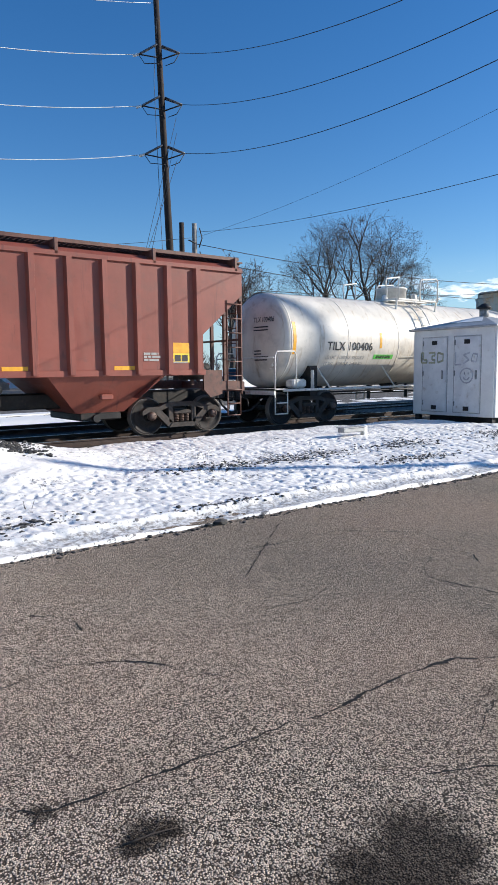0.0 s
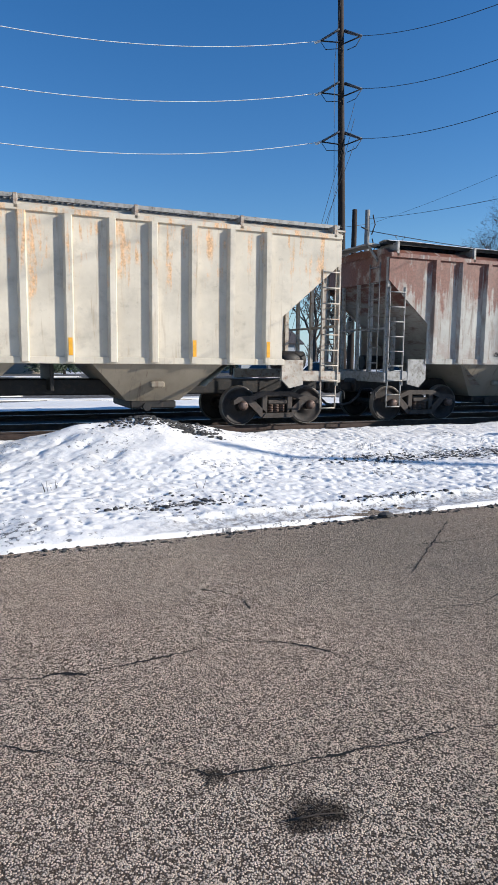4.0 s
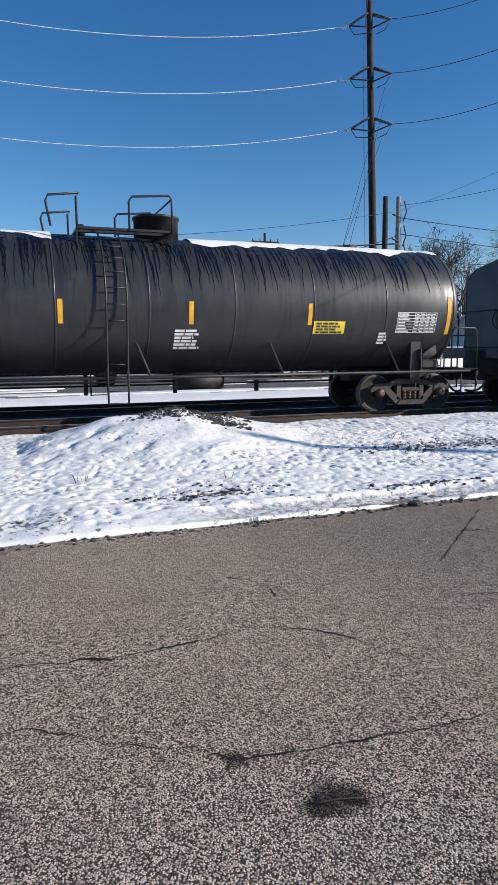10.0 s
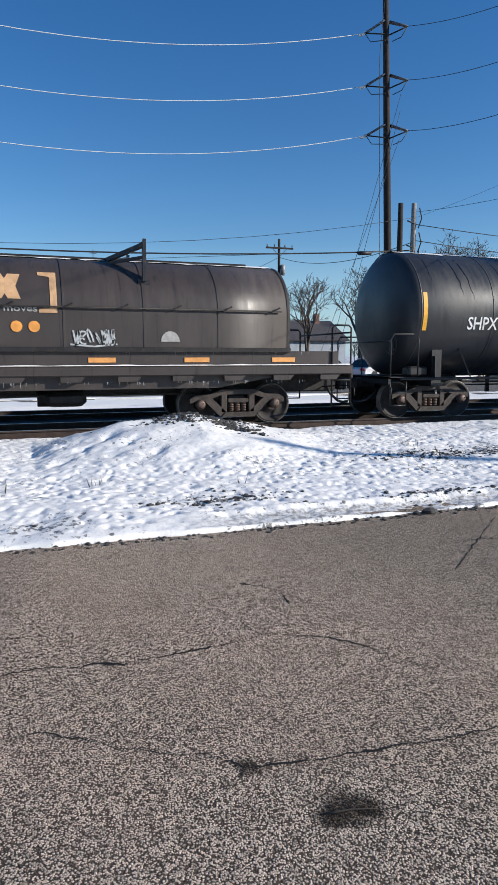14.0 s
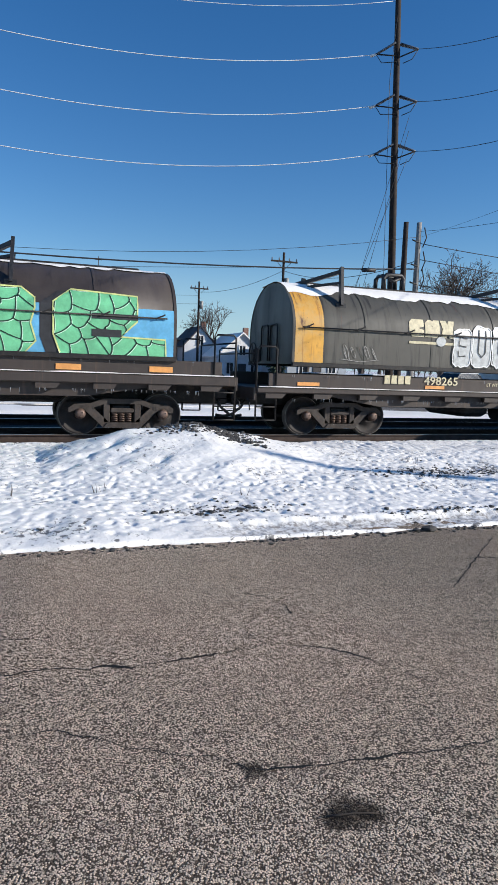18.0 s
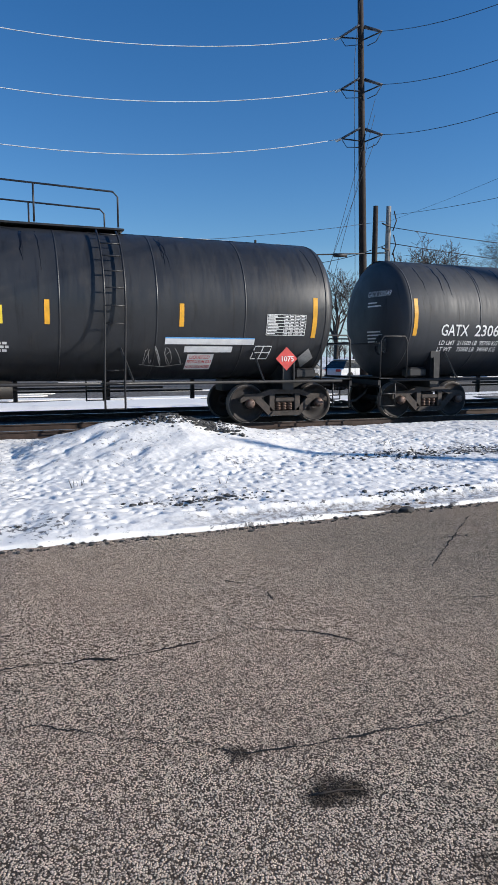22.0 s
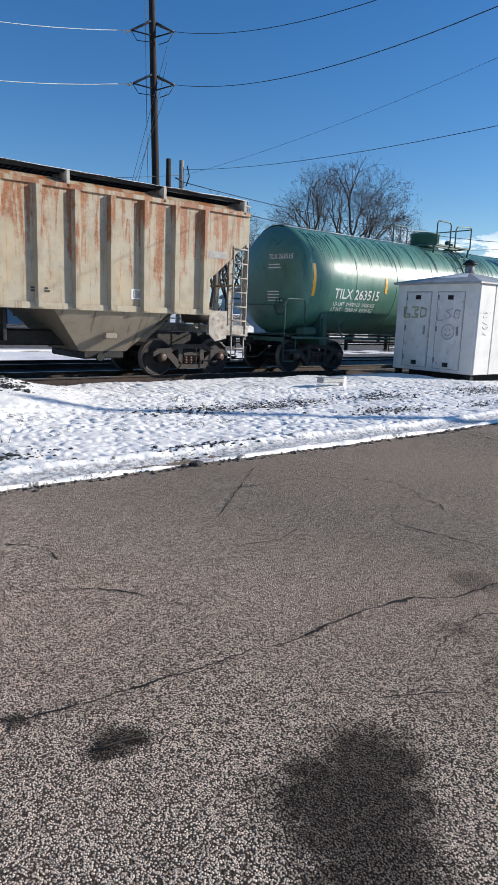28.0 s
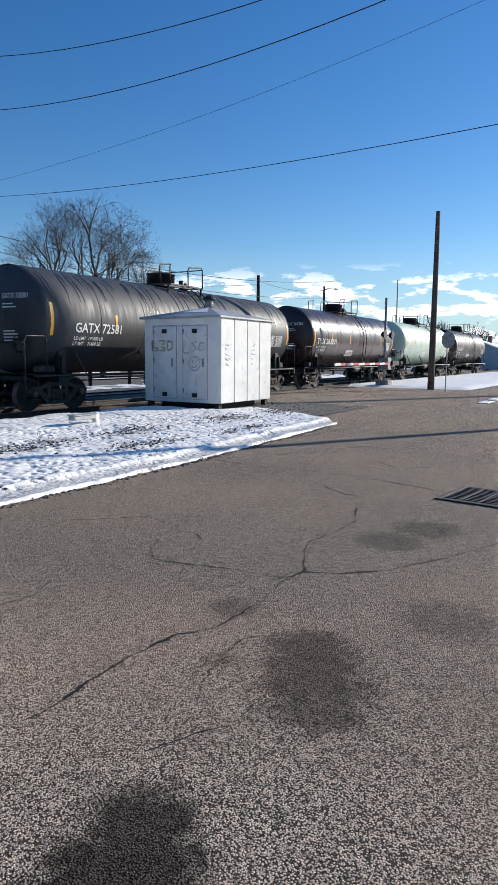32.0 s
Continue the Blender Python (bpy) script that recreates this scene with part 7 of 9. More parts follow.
def graffiti_coil():
    c, s, lo = coil_car(150.6, 5.5, (-7.9, 7.9), [(-6.65, 6.55, None)], P_UMBER, P_RUSTDECK, "brown coil car covered in large green and blue graffiti", "round", (0.92, 1.34), 0.22, None, (-3.6, 3.25), (-0.2,))
    s.patch(-6.55, -2.0, 1.74, 2.78, INK_BLUE, "graffiti_field", off=0.014, n=9)
    s.patch(-2.0, 1.2, 1.72, 2.76, INK_BLUE, "graffiti_field", off=0.014, n=9)
    s.patch(1.2, 6.5, 1.72, 2.70, INK_BLUE, "graffiti_field", off=0.014, n=9)
    a = -6.1
    block_shape(s, [(a, 1.75), (a + 1.95, 1.75), (a + 2.1, 1.95), (a + 2.1, 2.35), (a + 1.9, 2.5), (a + 0.75, 2.5), (a + 0.75, 2.66), (a + 2.05, 2.66), (a + 2.05, 3.05), (a + 0.3, 3.05), (a, 2.8), (a, 2.4), (a + 0.2, 2.25), (a + 1.3, 2.25), (a + 1.3, 2.05), (a, 2.05)], INK_GREEN, 41)
    a = -3.75
    block_shape(s, [(a + 0.15, 1.72), (a + 1.75, 1.72), (a + 1.95, 1.95), (a + 1.95, 3.0), (a + 1.2, 3.0), (a + 1.2, 2.2), (a + 0.85, 2.2), (a + 0.85, 3.04), (a, 3.04), (a, 1.95)], INK_GREEN, 42)
    block_shape(s, [(1.2, 1.72), (3.5, 1.70), (3.72, 1.95), (3.62, 2.3), (3.7, 2.6), (3.7, 2.8), (3.45, 3.0), (1.75, 3.0), (1.85, 2.4), (1.25, 2.15)], INK_GREEN, 43)
    s.patch(2.4, 3.0, 2.62, 2.73, INK_BLACK, "graffiti_shade", off=0.040)
    s.patch(2.4, 3.0, 2.2, 2.4, INK_BLACK, "graffiti_shade", off=0.040)
    block_shape(s, [(4.2, 1.68), (6.34, 1.66), (6.32, 2.08), (5.38, 2.10), (5.72, 2.42), (5.74, 2.95), (4.4, 3.02), (4.05, 2.75), (4.05, 2.1)], INK_GREEN, 44)
    s.patch(4.8, 5.74, 2.45, 2.56, INK_BLACK, "graffiti_shade", off=0.040)
    s.patch(4.8, 5.4, 2.09, 2.24, INK_BLACK, "graffiti_shade", off=0.040)
    s.poly([(-0.78, 1.84), (0.72, 1.84), (0.78, 2.32), (-0.72, 2.32)], INK_DTEAL, "graffiti_field", 0.018)
    s.text("SFO", -0.66, 1.92, 0.34, INK_GREEN, wide=1.3, off=0.03)
    block_logo(s, -0.95, 2.86, 1.7, 0.40, INK_TAN)
    s.poly([(-1.75, 2.45), (-1.45, 2.45), (-1.62, 2.55), (-1.62, 3.18), (-1.45, 3.25), (-1.75, 3.25)], INK_TAN, "logo_mark", 0.018)
    s.poly([(1.3, 2.45), (1.0, 2.45), (1.17, 2.55), (1.17, 3.18), (1.0, 3.25), (1.3, 3.25)], INK_TAN, "logo_mark", 0.018)
    for x in (-1.1, -0.82, 0.95, 1.25):
        s.poly([(x + 0.1 * math.cos(q), 2.1 + 0.1 * math.sin(q)) for q in frange(0, 5.9, 16)], INK_ORANGE, "painted_disc", 0.02)
    mark_bars(lo, -5.0, 1.40, 0.8, 0.2, INK_GOLD)
    lo.text("493007", -4.05, 1.40, 0.2, INK_GOLD, wide=1.0)
    lo.text("LT WT  64600", -1.9, 1.4, 0.08, INK_WHITE)
    for x in (-6.6, -2.75, -0.6, 1.9, 4.1, 6.0):
        lo.patch(x, x + 0.5, 1.40, 1.52, ORANGE)


INK_DTEAL = worn("deep_teal_spray_paint", (0.02, 0.12, 0.10), 0.5)


def two_hood_coil():
    c, s, lo = coil_car(167.3, 5.98, (-8.3, 8.1), [(-7.45, -0.12, P_YELLOWEND), (0.12, 7.3, P_YELLOWEND)], P_OLIVE, P_RUSTDECK, "grimy coil car with two snow-topped hoods and yellow ends", "round", (0.80, 1.14), 0.9, None, (-6.2, -1.25, 1.6, 6.1), (-4.2, 3.6))
    block_logo(s, -4.45, 2.45, 1.3, 0.42, INK_CREAM)
    s.poly([(-4.45, 2.28), (-3.1, 2.28), (-3.1, 2.34), (-4.45, 2.34)], INK_CREAM, "stencil_bar")
    block_logo(s, 3.25, 2.42, 1.2, 0.40, INK_GOLD)
    s.poly([(3.25, 2.26), (4.45, 2.26), (4.45, 2.31), (3.25, 2.31)], INK_GOLD, "stencil_bar")
    # rounded silver throw-up
    for k, (x, w, top) in enumerate(((-3.2, 0.56, 2.74), (-2.66, 0.62, 2.82), (-2.04, 0.56, 2.84), (-1.5, 0.66, 2.80))):
        rnd = random.Random(500 + k)
        pts = []
        for q in range(26):
            a = 6.283 * q / 26
            sq = 1 / max(abs(math.cos(a)), abs(math.sin(a))) ** 0.75
            pts.append((x + w / 2 + w * 0.47 * math.cos(a) * sq * rnd.uniform(0.92, 1.06), (1.74 + top) / 2 + (top - 1.74) * 0.47 * math.sin(a) * sq * rnd.uniform(0.94, 1.05)))
        s.poly(pts, INK_SILVER, "graffiti_blob", 0.015 + 0.002 * k)
        s.stroke([pts + [pts[0]]], 0.030, INK_WHITE, "graffiti_outline", 0.027)
        zm = (1.74 + top) / 2
        inner = [[(x + w * 0.75, zm + 0.22), (x + w * 0.35, zm + 0.26), (x + w * 0.3, zm + 0.05), (x + w * 0.7, zm + 0.02)], [(x + w * 0.68, zm - 0.2), (x + w * 0.32, zm - 0.22), (x + w * 0.28, zm - 0.08)]]
        if k in (1, 2):
            inner = [[(x + w * 0.35, zm + 0.42), (x + w * 0.35, zm - 0.15), (x + w * 0.52, zm - 0.26), (x + w * 0.68, zm - 0.15), (x + w * 0.68, zm + 0.42)]]
        s.stroke(inner, 0.030, INK_BLACK, "graffiti_tag", 0.029)
        s.stroke([[(px + 0.02, pz - 0.03) for px, pz in pts[14:25]]], 0.022, INK_BLACK, "graffiti_tag", 0.024)
    s.poly([(-3.55 + 0.14 * math.cos(a), 2.36 + 0.12 * math.sin(a)) for a in frange(0, 5.9, 14)], INK_SILVER, "graffiti_blob", 0.02)
    # teal and mint lettershapes
    s.poly([(0.75, 1.73), (6.2, 1.73), (6.05, 1.85), (5.7, 1.9), (5.6, 2.1), (3.2, 2.12), (1.0, 2.1), (0.95, 1.9)], INK_TEAL, "graffiti_field", 0.014)
    glyphs = [
        [(0.0, 0.0), (0.10, 0.55), (0.32, 0.20), (0.55, 0.56), (0.66, 0.02)],
        [(0.10, 0.28), (0.48, 0.36), (0.42, 0.60), (0.16, 0.56), (0.06, 0.26), (0.20, 0.03), (0.50, 0.08)],
        [(0.0, 0.0), (0.04, 0.52), (0.42, 0.06), (0.50, 0.54)],
        [(0.24, 0.0), (0.26, 0.40), (-0.02, 0.44), (0.62, 0.50), (0.34, 0.30), (0.66, 0.02)],
        [(0.08, 0.04), (0.10, 0.54), (0.46, 0.50), (0.54, 0.24), (0.38, 0.02), (0.08, 0.04)],
        [(0.14, 0.10), (0.08, 0.40), (0.28, 0.54), (0.48, 0.42), (0.44, 0.12), (0.26, 0.02), (0.14, 0.10)],
    ]
    for k, gl in enumerate(glyphs):
        x, z = 1.2 + 0.79 * k, 1.82
        ln = [(x + 1.12 * a, z + 0.92 * b) for a, b in gl]
        s.stroke([ln], 0.25, INK_BLACK, "graffiti_outline", 0.018)
        s.stroke([ln], 0.19, INK_TEAL, "graffiti_block", 0.021)
        s.stroke([[(a, b) for a, b in ln]], 0.12, INK_GREEN, "graffiti_block", 0.024)
    for x, z, r in ((5.95, 1.95, 0.05), (6.05, 2.12, 0.035), (6.12, 1.9, 0.03)):
        s.poly([(x + r * math.cos(a), z + r * math.sin(a)) for a in frange(0, 5.8, 12)], INK_TEAL, "graffiti_blob", 0.02)
    s.scrawl(1.0, 2.4, 1.1, 0.55, INK_GREY, 51, 0.02, 4)
    s.scrawl(5.1, 2.5, 1.1, 0.5, INK_GREY, 52, 0.02, 4)
    s.scrawl(-6.2, 1.8, 0.9, 0.4, INK_GREY, 53, 0.012, 5)
    mark_bars(lo, -5.05, 1.30, 0.75, 0.2, INK_CREAM)
    lo.text("498265", -3.95, 1.30, 0.2, INK_CREAM, wide=0.98)
    lo.text("LT WT  67100", -2.1, 1.3, 0.08, INK_CREAM)
    lo.scrawl(0.05, 1.2, 0.8, 0.2, INK_WHITE, 54, 0.03, 5)
    lo.scrawl(1.6, 1.2, 0.5, 0.2, INK_GREY, 55, 0.015, 5)
    for x in (-7.3, -3.9, -0.9, 2.2, 5.0, 6.6):
        lo.patch(x, x + 0.55, 1.20, 1.28, ORANGE)
    lo.stroke([[(4.2, 1.18), (4.65, 1.18), (4.65, 1.4), (4.2, 1.4), (4.2, 1.18)]], 0.025, INK_WHITE, "stencil_mark")
    s.patch(6.0, 6.4, 1.72, 1.95, SIGN_YELLOW, "notice_plate")
    s.rows(6.04, 1.92, 0.3, 3, 0.04, INK_BLACK, 56)


def long_tank():
    c, s = tank_car(186.15, 8.13, 8.8, 1.62, 2.66, P_BLACK, BLACK, "long black tank car with white lettering and a long top walkway", 0.3, 10, 14, -0.15, 1, 1.0, -0.1, [-5.38, -2.65, 0.03, 2.73, 5.48], 4.05, 0.0, (0.25, 0.3), 0.38)
    head_marks(c, "CBTX 785091", INK_WHITE, 11)
    s.text("CBTX", -8.3, 2.1, 0.27, INK_WHITE, wide=0.95)
    s.text("785091", -7.05, 2.1, 0.27, INK_WHITE, wide=1.25)
    s.text("LD LMT  162600 LB  73750 KG", -7.75, 1.9, 0.11, INK_WHITE, wide=1.9)
    s.text("LT WT   100400 LB  45550 KG", -7.75, 1.74, 0.11, INK_WHITE, wide=1.9)
    s.text("LOWER", -4.5, 1.45, 0.22, INK_GREY, wide=1.1)
    s.text("JUY", -3.0, 1.55, 0.2, INK_GREY, wide=0.5)
    s.text("property VALUE", -2.9, 1.32, 0.22, INK_GREY, wide=2.2)
    s.scrawl(0.3, 1.42, 1.0, 0.22, INK_GREY, 61, 0.03, 6)
    s.scrawl(-6.4, 1.35, 0.8, 0.35, INK_TEAL, 62, 0.02, 6)
    s.patch(1.15, 1.9, 2.2, 2.55, SIGN_YELLOW, "notice_plate", "yellow emergency notice")
    s.rows(1.2, 2.52, 0.65, 4, 0.05, INK_BLACK, 63)
    s.rows(-0.4, 1.9, 0.6, 2, 0.05, INK_WHITE, 64)
    s.rows(1.3, 1.85, 0.8, 3, 0.05, INK_WHITE, 65)
    s.patch(5.15, 7.2, 1.83, 1.95, SIGN_WHITE, "notice_plate", "white and blue notice strip")
    s.patch(5.15, 7.2, 1.95, 1.98, SIGN_BLUE, "notice_plate")
    s.patch(5.6, 6.7, 1.66, 1.79, SIGN_WHITE, "notice_plate")
    s.patch(5.7, 6.3, 1.28, 1.62, SIGN_WHITE, "notice_plate")
    s.text("LIQUEFIED", 5.75, 1.52, 0.07, INK_RED)
    s.text("PETROLEUM GAS", 5.72, 1.42, 0.07, INK_RED, wide=0.56)
    s.text("NON-ODORIZED", 5.72, 1.31, 0.06, INK_RED, wide=0.56)
    s.table(7.45, 8.4, 2.05, 2.5, INK_WHITE)
    s.stroke([[(7.2, 1.52), (7.6, 1.52), (7.65, 1.80), (7.25, 1.80), (7.2, 1.52)], [(7.4, 1.52), (7.45, 1.80)], [(7.22, 1.66), (7.63, 1.66)]], 0.025, INK_WHITE, "stencil_mark")
    s.scrawl(4.7, 1.35, 0.9, 0.45, INK_GREY, 66, 0.012, 4)
    flat_w = abs(s.at(8.0, 1.72, 0.0)[1]) + 0.06
    flat = Side(c, lambda z: flat_w)
    flat.poly([(7.73, 1.52), (8.0, 1.25), (8.27, 1.52), (8.0, 1.79)], INK_RED, "hazard_placard", 0.06, "red diamond hazard placard")
    flat.text("1075", 7.84, 1.46, 0.12, INK_WHITE, off=0.07)
    # long handrail of the top walkway
    zt = 2.66 + 1.62
    for yy in (-0.9, 0.9):
        hoop(c, [(0.75, yy, zt), (0.75, yy, zt + 0.72), (0.85, yy, zt + 0.8), (4.2, yy, zt + 0.72), (4.3, yy, zt + 0.62), (4.3, yy, zt)], BLACK)
        hoop(c, [(2.6, yy, zt), (2.6, yy, zt + 0.76)], BLACK)
    g = Geo()
    g.box(0.9, 4.5, -0.5, 0.5, zt + 0.02, zt + 0.06)
    part("walkway", g, BLACK, c)


def gatx_tank():
    c, s = tank_car(204.8, 6.4, 7.2, 1.5, 2.55, P_BLACK_DULL, BLACK, "dull black tank car with white lettering and yellow bars", 0.12, 8, 26, -0.5, 0, 1.0, 0.0, [-4.03, -1.8, 0.7, 4.05], -0.95, -0.1, (0.14, 0.12))
    head_marks(c, "GATX 230649", INK_WHITE, 13)
    s.text("GATX", -6.42, 2.1, 0.28, INK_WHITE, wide=0.85)
    s.text("230649", -5.37, 2.1, 0.28, INK_WHITE, wide=1.15)
    s.text("LD LMT  211000 LB  95700 KG", -6.4, 1.87, 0.11, INK_WHITE, wide=1.85)
    s.text("LT WT    75000 LB  34000 KG", -6.4, 1.71, 0.11, INK_WHITE, wide=1.85)
    s.rows(-3.4, 1.9, 1.0, 5, 0.045, INK_WHITE, 71)
    for k in range(5):
        x = -2.35 + 0.27 * k
        s.stroke([[(x + 0.15 + 0.18 * math.cos(a), 1.65 + 0.2 * math.sin(a) * (1 + 0.2 * math.cos(2 * a + k))) for a in frange(0, 6.283, 18)]], 0.028, INK_WHITE, "graffiti_tag")
        s.stroke([[(x + 0.05, 1.5), (x + 0.15, 1.72), (x + 0.27, 1.52)]], 0.022, INK_WHITE, "graffiti_tag")
    s.poly([(0.15, 1.42), (0.52, 1.42), (0.58, 1.66), (0.21, 1.66)], SIGN_YELLOW, "notice_plate", 0.02, "yellow tilted notice")
    s.patch(2.6, 3.35, 2.02, 2.25, SIGN_YELLOW, "notice_plate", "yellow emergency notice")
    s.rows(2.65, 2.22, 0.6, 3, 0.05, INK_BLACK, 72)
    s.rows(0.9, 1.85, 0.7, 5, 0.045, INK_WHITE, 73)
    s.scrawl(2.0, 1.55, 0.9, 0.3, INK_GOLD, 74, 0.02, 5)
    s.scrawl(3.2, 1.6, 0.7, 0.35, INK_GREY, 75, 0.025, 5)
    s.text("FRA AIP", 4.35, 1.95, 0.13, INK_WHITE)
    s.text("SR-8754", 4.35, 1.75, 0.13, INK_WHITE)
    s.rows(4.35, 1.65, 1.0, 3, 0.04, INK_WHITE, 76)
    s.table(5.85, 6.9, 1.95, 2.42, INK_GREY)


def tcix_tank():
    c, s = tank_car(223.05, 7.55, 8.2, 1.52, 2.58, P_BLACK_BROWN, BLACK, "brown-black tank car with white lettering", 0.15, 8, 40, 0.0, 0, 1.0, 0.0, [-5.35, -2.0, 1.5, 4.6], 0.0, None, (0.3, 0.12))
    head_marks(c, "TCIX 50059", INK_WHITE, 13)
    s.text("TCIX 50059", -7.5, 2.1, 0.27, INK_WHITE, wide=1.8)
    s.text("LD LMT  175900 LB  79800 KG", -7.45, 1.88, 0.11, INK_WHITE, wide=1.7)
    s.text("LT WT    87100 LB  39500 KG", -7.45, 1.72, 0.11, INK_WHITE, wide=1.7)
    s.stroke([[(-5.08, 1.98), (-4.78, 1.98), (-4.78, 2.26), (-5.08, 2.26), (-5.08, 1.98)]], 0.02, INK_WHITE, "stencil_mark")
    s.text("C", -5.0, 2.02, 0.13, INK_WHITE)
    s.scrawl(-3.8, 1.6, 1.0, 0.35, INK_GREY, 81, 0.03, 6)
    s.table(5.85, 7.05, 1.95, 2.5, INK_WHITE)
    s.patch(4.1, 4.35, 2.0, 2.18, SIGN_WHITE, "data_plate")
    s.stroke([[(4.4, 1.92), (4.85, 1.92), (4.85, 2.18), (4.4, 2.18), (4.4, 1.92)], [(4.62, 1.92), (4.62, 2.18)]], 0.025, INK_WHITE, "stencil_mark")
    s.rows(6.3, 1.7, 0.5, 1, 0.05, INK_WHITE, 82)


BAYS_TAN = (-4.65, 0.0, 4.65)


def tan_hopper():
    ribs = [234.75 + 0.832 * k - 241.85 for k in range(18)]
    c, s, r = hopper_car(241.85, 7.05, 16.9, 1.57, 4.15, P_TAN, BEIGE_STEEL, "rust-stained tan covered hopper car with dark lettering", ribs, BAYS_TAN, 0.12, True, 1.2, P_UNDER, 0.7)
    for t, x, z in (("IT", -6.85, 2.45), ("FX", -6.2, 2.45), ("18", -6.85, 2.0), ("53", -6.17, 2.0), ("4", -5.37, 2.0)):
        s.text(t, x, z, 0.28, INK_BLACK)
    s.text("LD LMT 202700", -4.45, 2.12, 0.09, INK_BLACK, wide=0.55)
    s.text("LT WT   60300", -4.45, 1.97, 0.09, INK_BLACK, wide=0.55)
    s.stroke([[(-6.85, 1.68), (-6.55, 1.68), (-6.55, 1.82), (-6.85, 1.82), (-6.85, 1.68)]], 0.02, INK_BLACK, "stencil_mark")
    s.poly([(0.1, 1.95), (0.28, 2.15), (0.1, 2.35), (-0.08, 2.15)], INK_GREY, "placard_holder")
    for x in (-1.4, 1.6, 2.7):
        s.rows(x, 2.0, 0.5, 2, 0.04, INK_BLACK, int(x * 7))
    s.patch(5.05, 5.45, 1.85, 2.08, SIGN_WHITE, "data_plate")
    s.patch(5.1, 5.4, 1.88, 2.05, INK_GREY, "data_plate", off=0.014)
    s.patch(7.2, 7.75, 2.95, 3.12, INK_GREY, "builder_plate")


def green_tank():
    c, s = tank_car(260.0, 6.57, 7.3, 1.55, 2.66, P_GREEN, GREEN_STEEL, "sea-green tank car streaked with melt water", 0.45, 9, 150, -0.1, 1, 1.02, 0.0, [-4.22, -1.7, 1.45, 4.1], 0.0, -0.5)
    head_marks(c, "TILX 263515", INK_WHITE, 16)
    s.text("TILX 263515", -6.45, 2.18, 0.28, INK_WHITE, wide=1.95)
    s.text("LD LMT  214000 LB  97050 KG", -6.4, 1.97, 0.11, INK_WHITE, wide=1.8)
    s.text("LT WT    72000 LB  32650 KG", -6.4, 1.81, 0.11, INK_WHITE, wide=1.8)
    s.patch(1.95, 2.68, 2.3, 2.65, ORANGE, "notice_plate", "orange emergency notice")
    s.rows(2.0, 2.61, 0.6, 4, 0.05, INK_BLACK, 91)
    s.rows(0.9, 2.0, 1.1, 4, 0.05, INK_WHITE, 92)
    s.rows(-2.3, 1.95, 1.1, 3, 0.05, INK_WHITE, 93)
    s.rows(3.6, 1.95, 0.7, 2, 0.05, INK_WHITE, 94)
    s.rows(4.9, 1.9, 0.9, 3, 0.045, INK_WHITE, 95)
    s.table(6.2, 7.05, 2.1, 2.5, INK_WHITE)
    s.patch(6.0, 6.35, 1.62, 1.82, INK_BLACK, "data_plate")


def black_tank(u, half, cyl, paint, mark, num_x, label, snow=0.3, drips=30, r=1.5, zc=2.56, wide=1.95):
    c, s = tank_car(u, half, cyl, r, zc, paint, BLACK, label, snow, 8, drips, 0.0, 0, 1.0, 0.0, None, 0.7)
    head_marks(c, mark, INK_WHITE, 3)
    s.text(mark, num_x, 2.22, 0.27, INK_WHITE, wide=wide)
    s.text("LD LMT  191800 LB", num_x, 2.0, 0.1, INK_WHITE)
    s.text("LT WT    71400 LB", num_x, 1.85, 0.1, INK_WHITE)
    s.table(cyl - 1.5, cyl - 0.5, 2.0, 2.45, INK_WHITE)
    s.rows(-1.5, 1.95, 1.2, 5, 0.045, INK_WHITE, int(u))
    return c, s


brown_hopper()
white_tank()
beige_hopper()
rusty_hopper()
grey_hopper()
shp_tank()
tall_coil()
brown_coil()
tagged_tank()
graffiti_coil()
two_hood_coil()
long_tank()
gatx_tank()
tcix_tank()
tan_hopper()
green_tank()
c17, s17 = black_tank(276.9, 6.4, 7.15, P_BLACK, "GATX 26816", -6.8, "glossy black tank car with heavy melt-water streaks", 0.4, 120)
s17.text("SR 13449", 4.6, 1.75, 0.14, INK_WHITE)
s17.text("SR 13450", 4.6, 1.55, 0.14, INK_WHITE)
black_tank(293.9, 6.45, 7.0, P_BLACK_DULL, "GATX 72581", -6.15, "dull black tank car with white lettering", 0.25, 90)
black_tank(309.8, 5.2, 5.9, P_MAROON, "TILX 263201", -5.6, "dark maroon tank car with white lettering", 0.2, 60, 1.5, 2.56, 2.4)
black_tank(324.6, 5.2, 5.9, P_PALE, "UTLX 66221", -5.6, "pale green tank car far along the train", 0.2, 0)
black_tank(339.4, 5.2, 5.9, P_BLACK_BROWN, "GATX 20174", -5.6, "dark tank car far along the train", 0.2, 30)

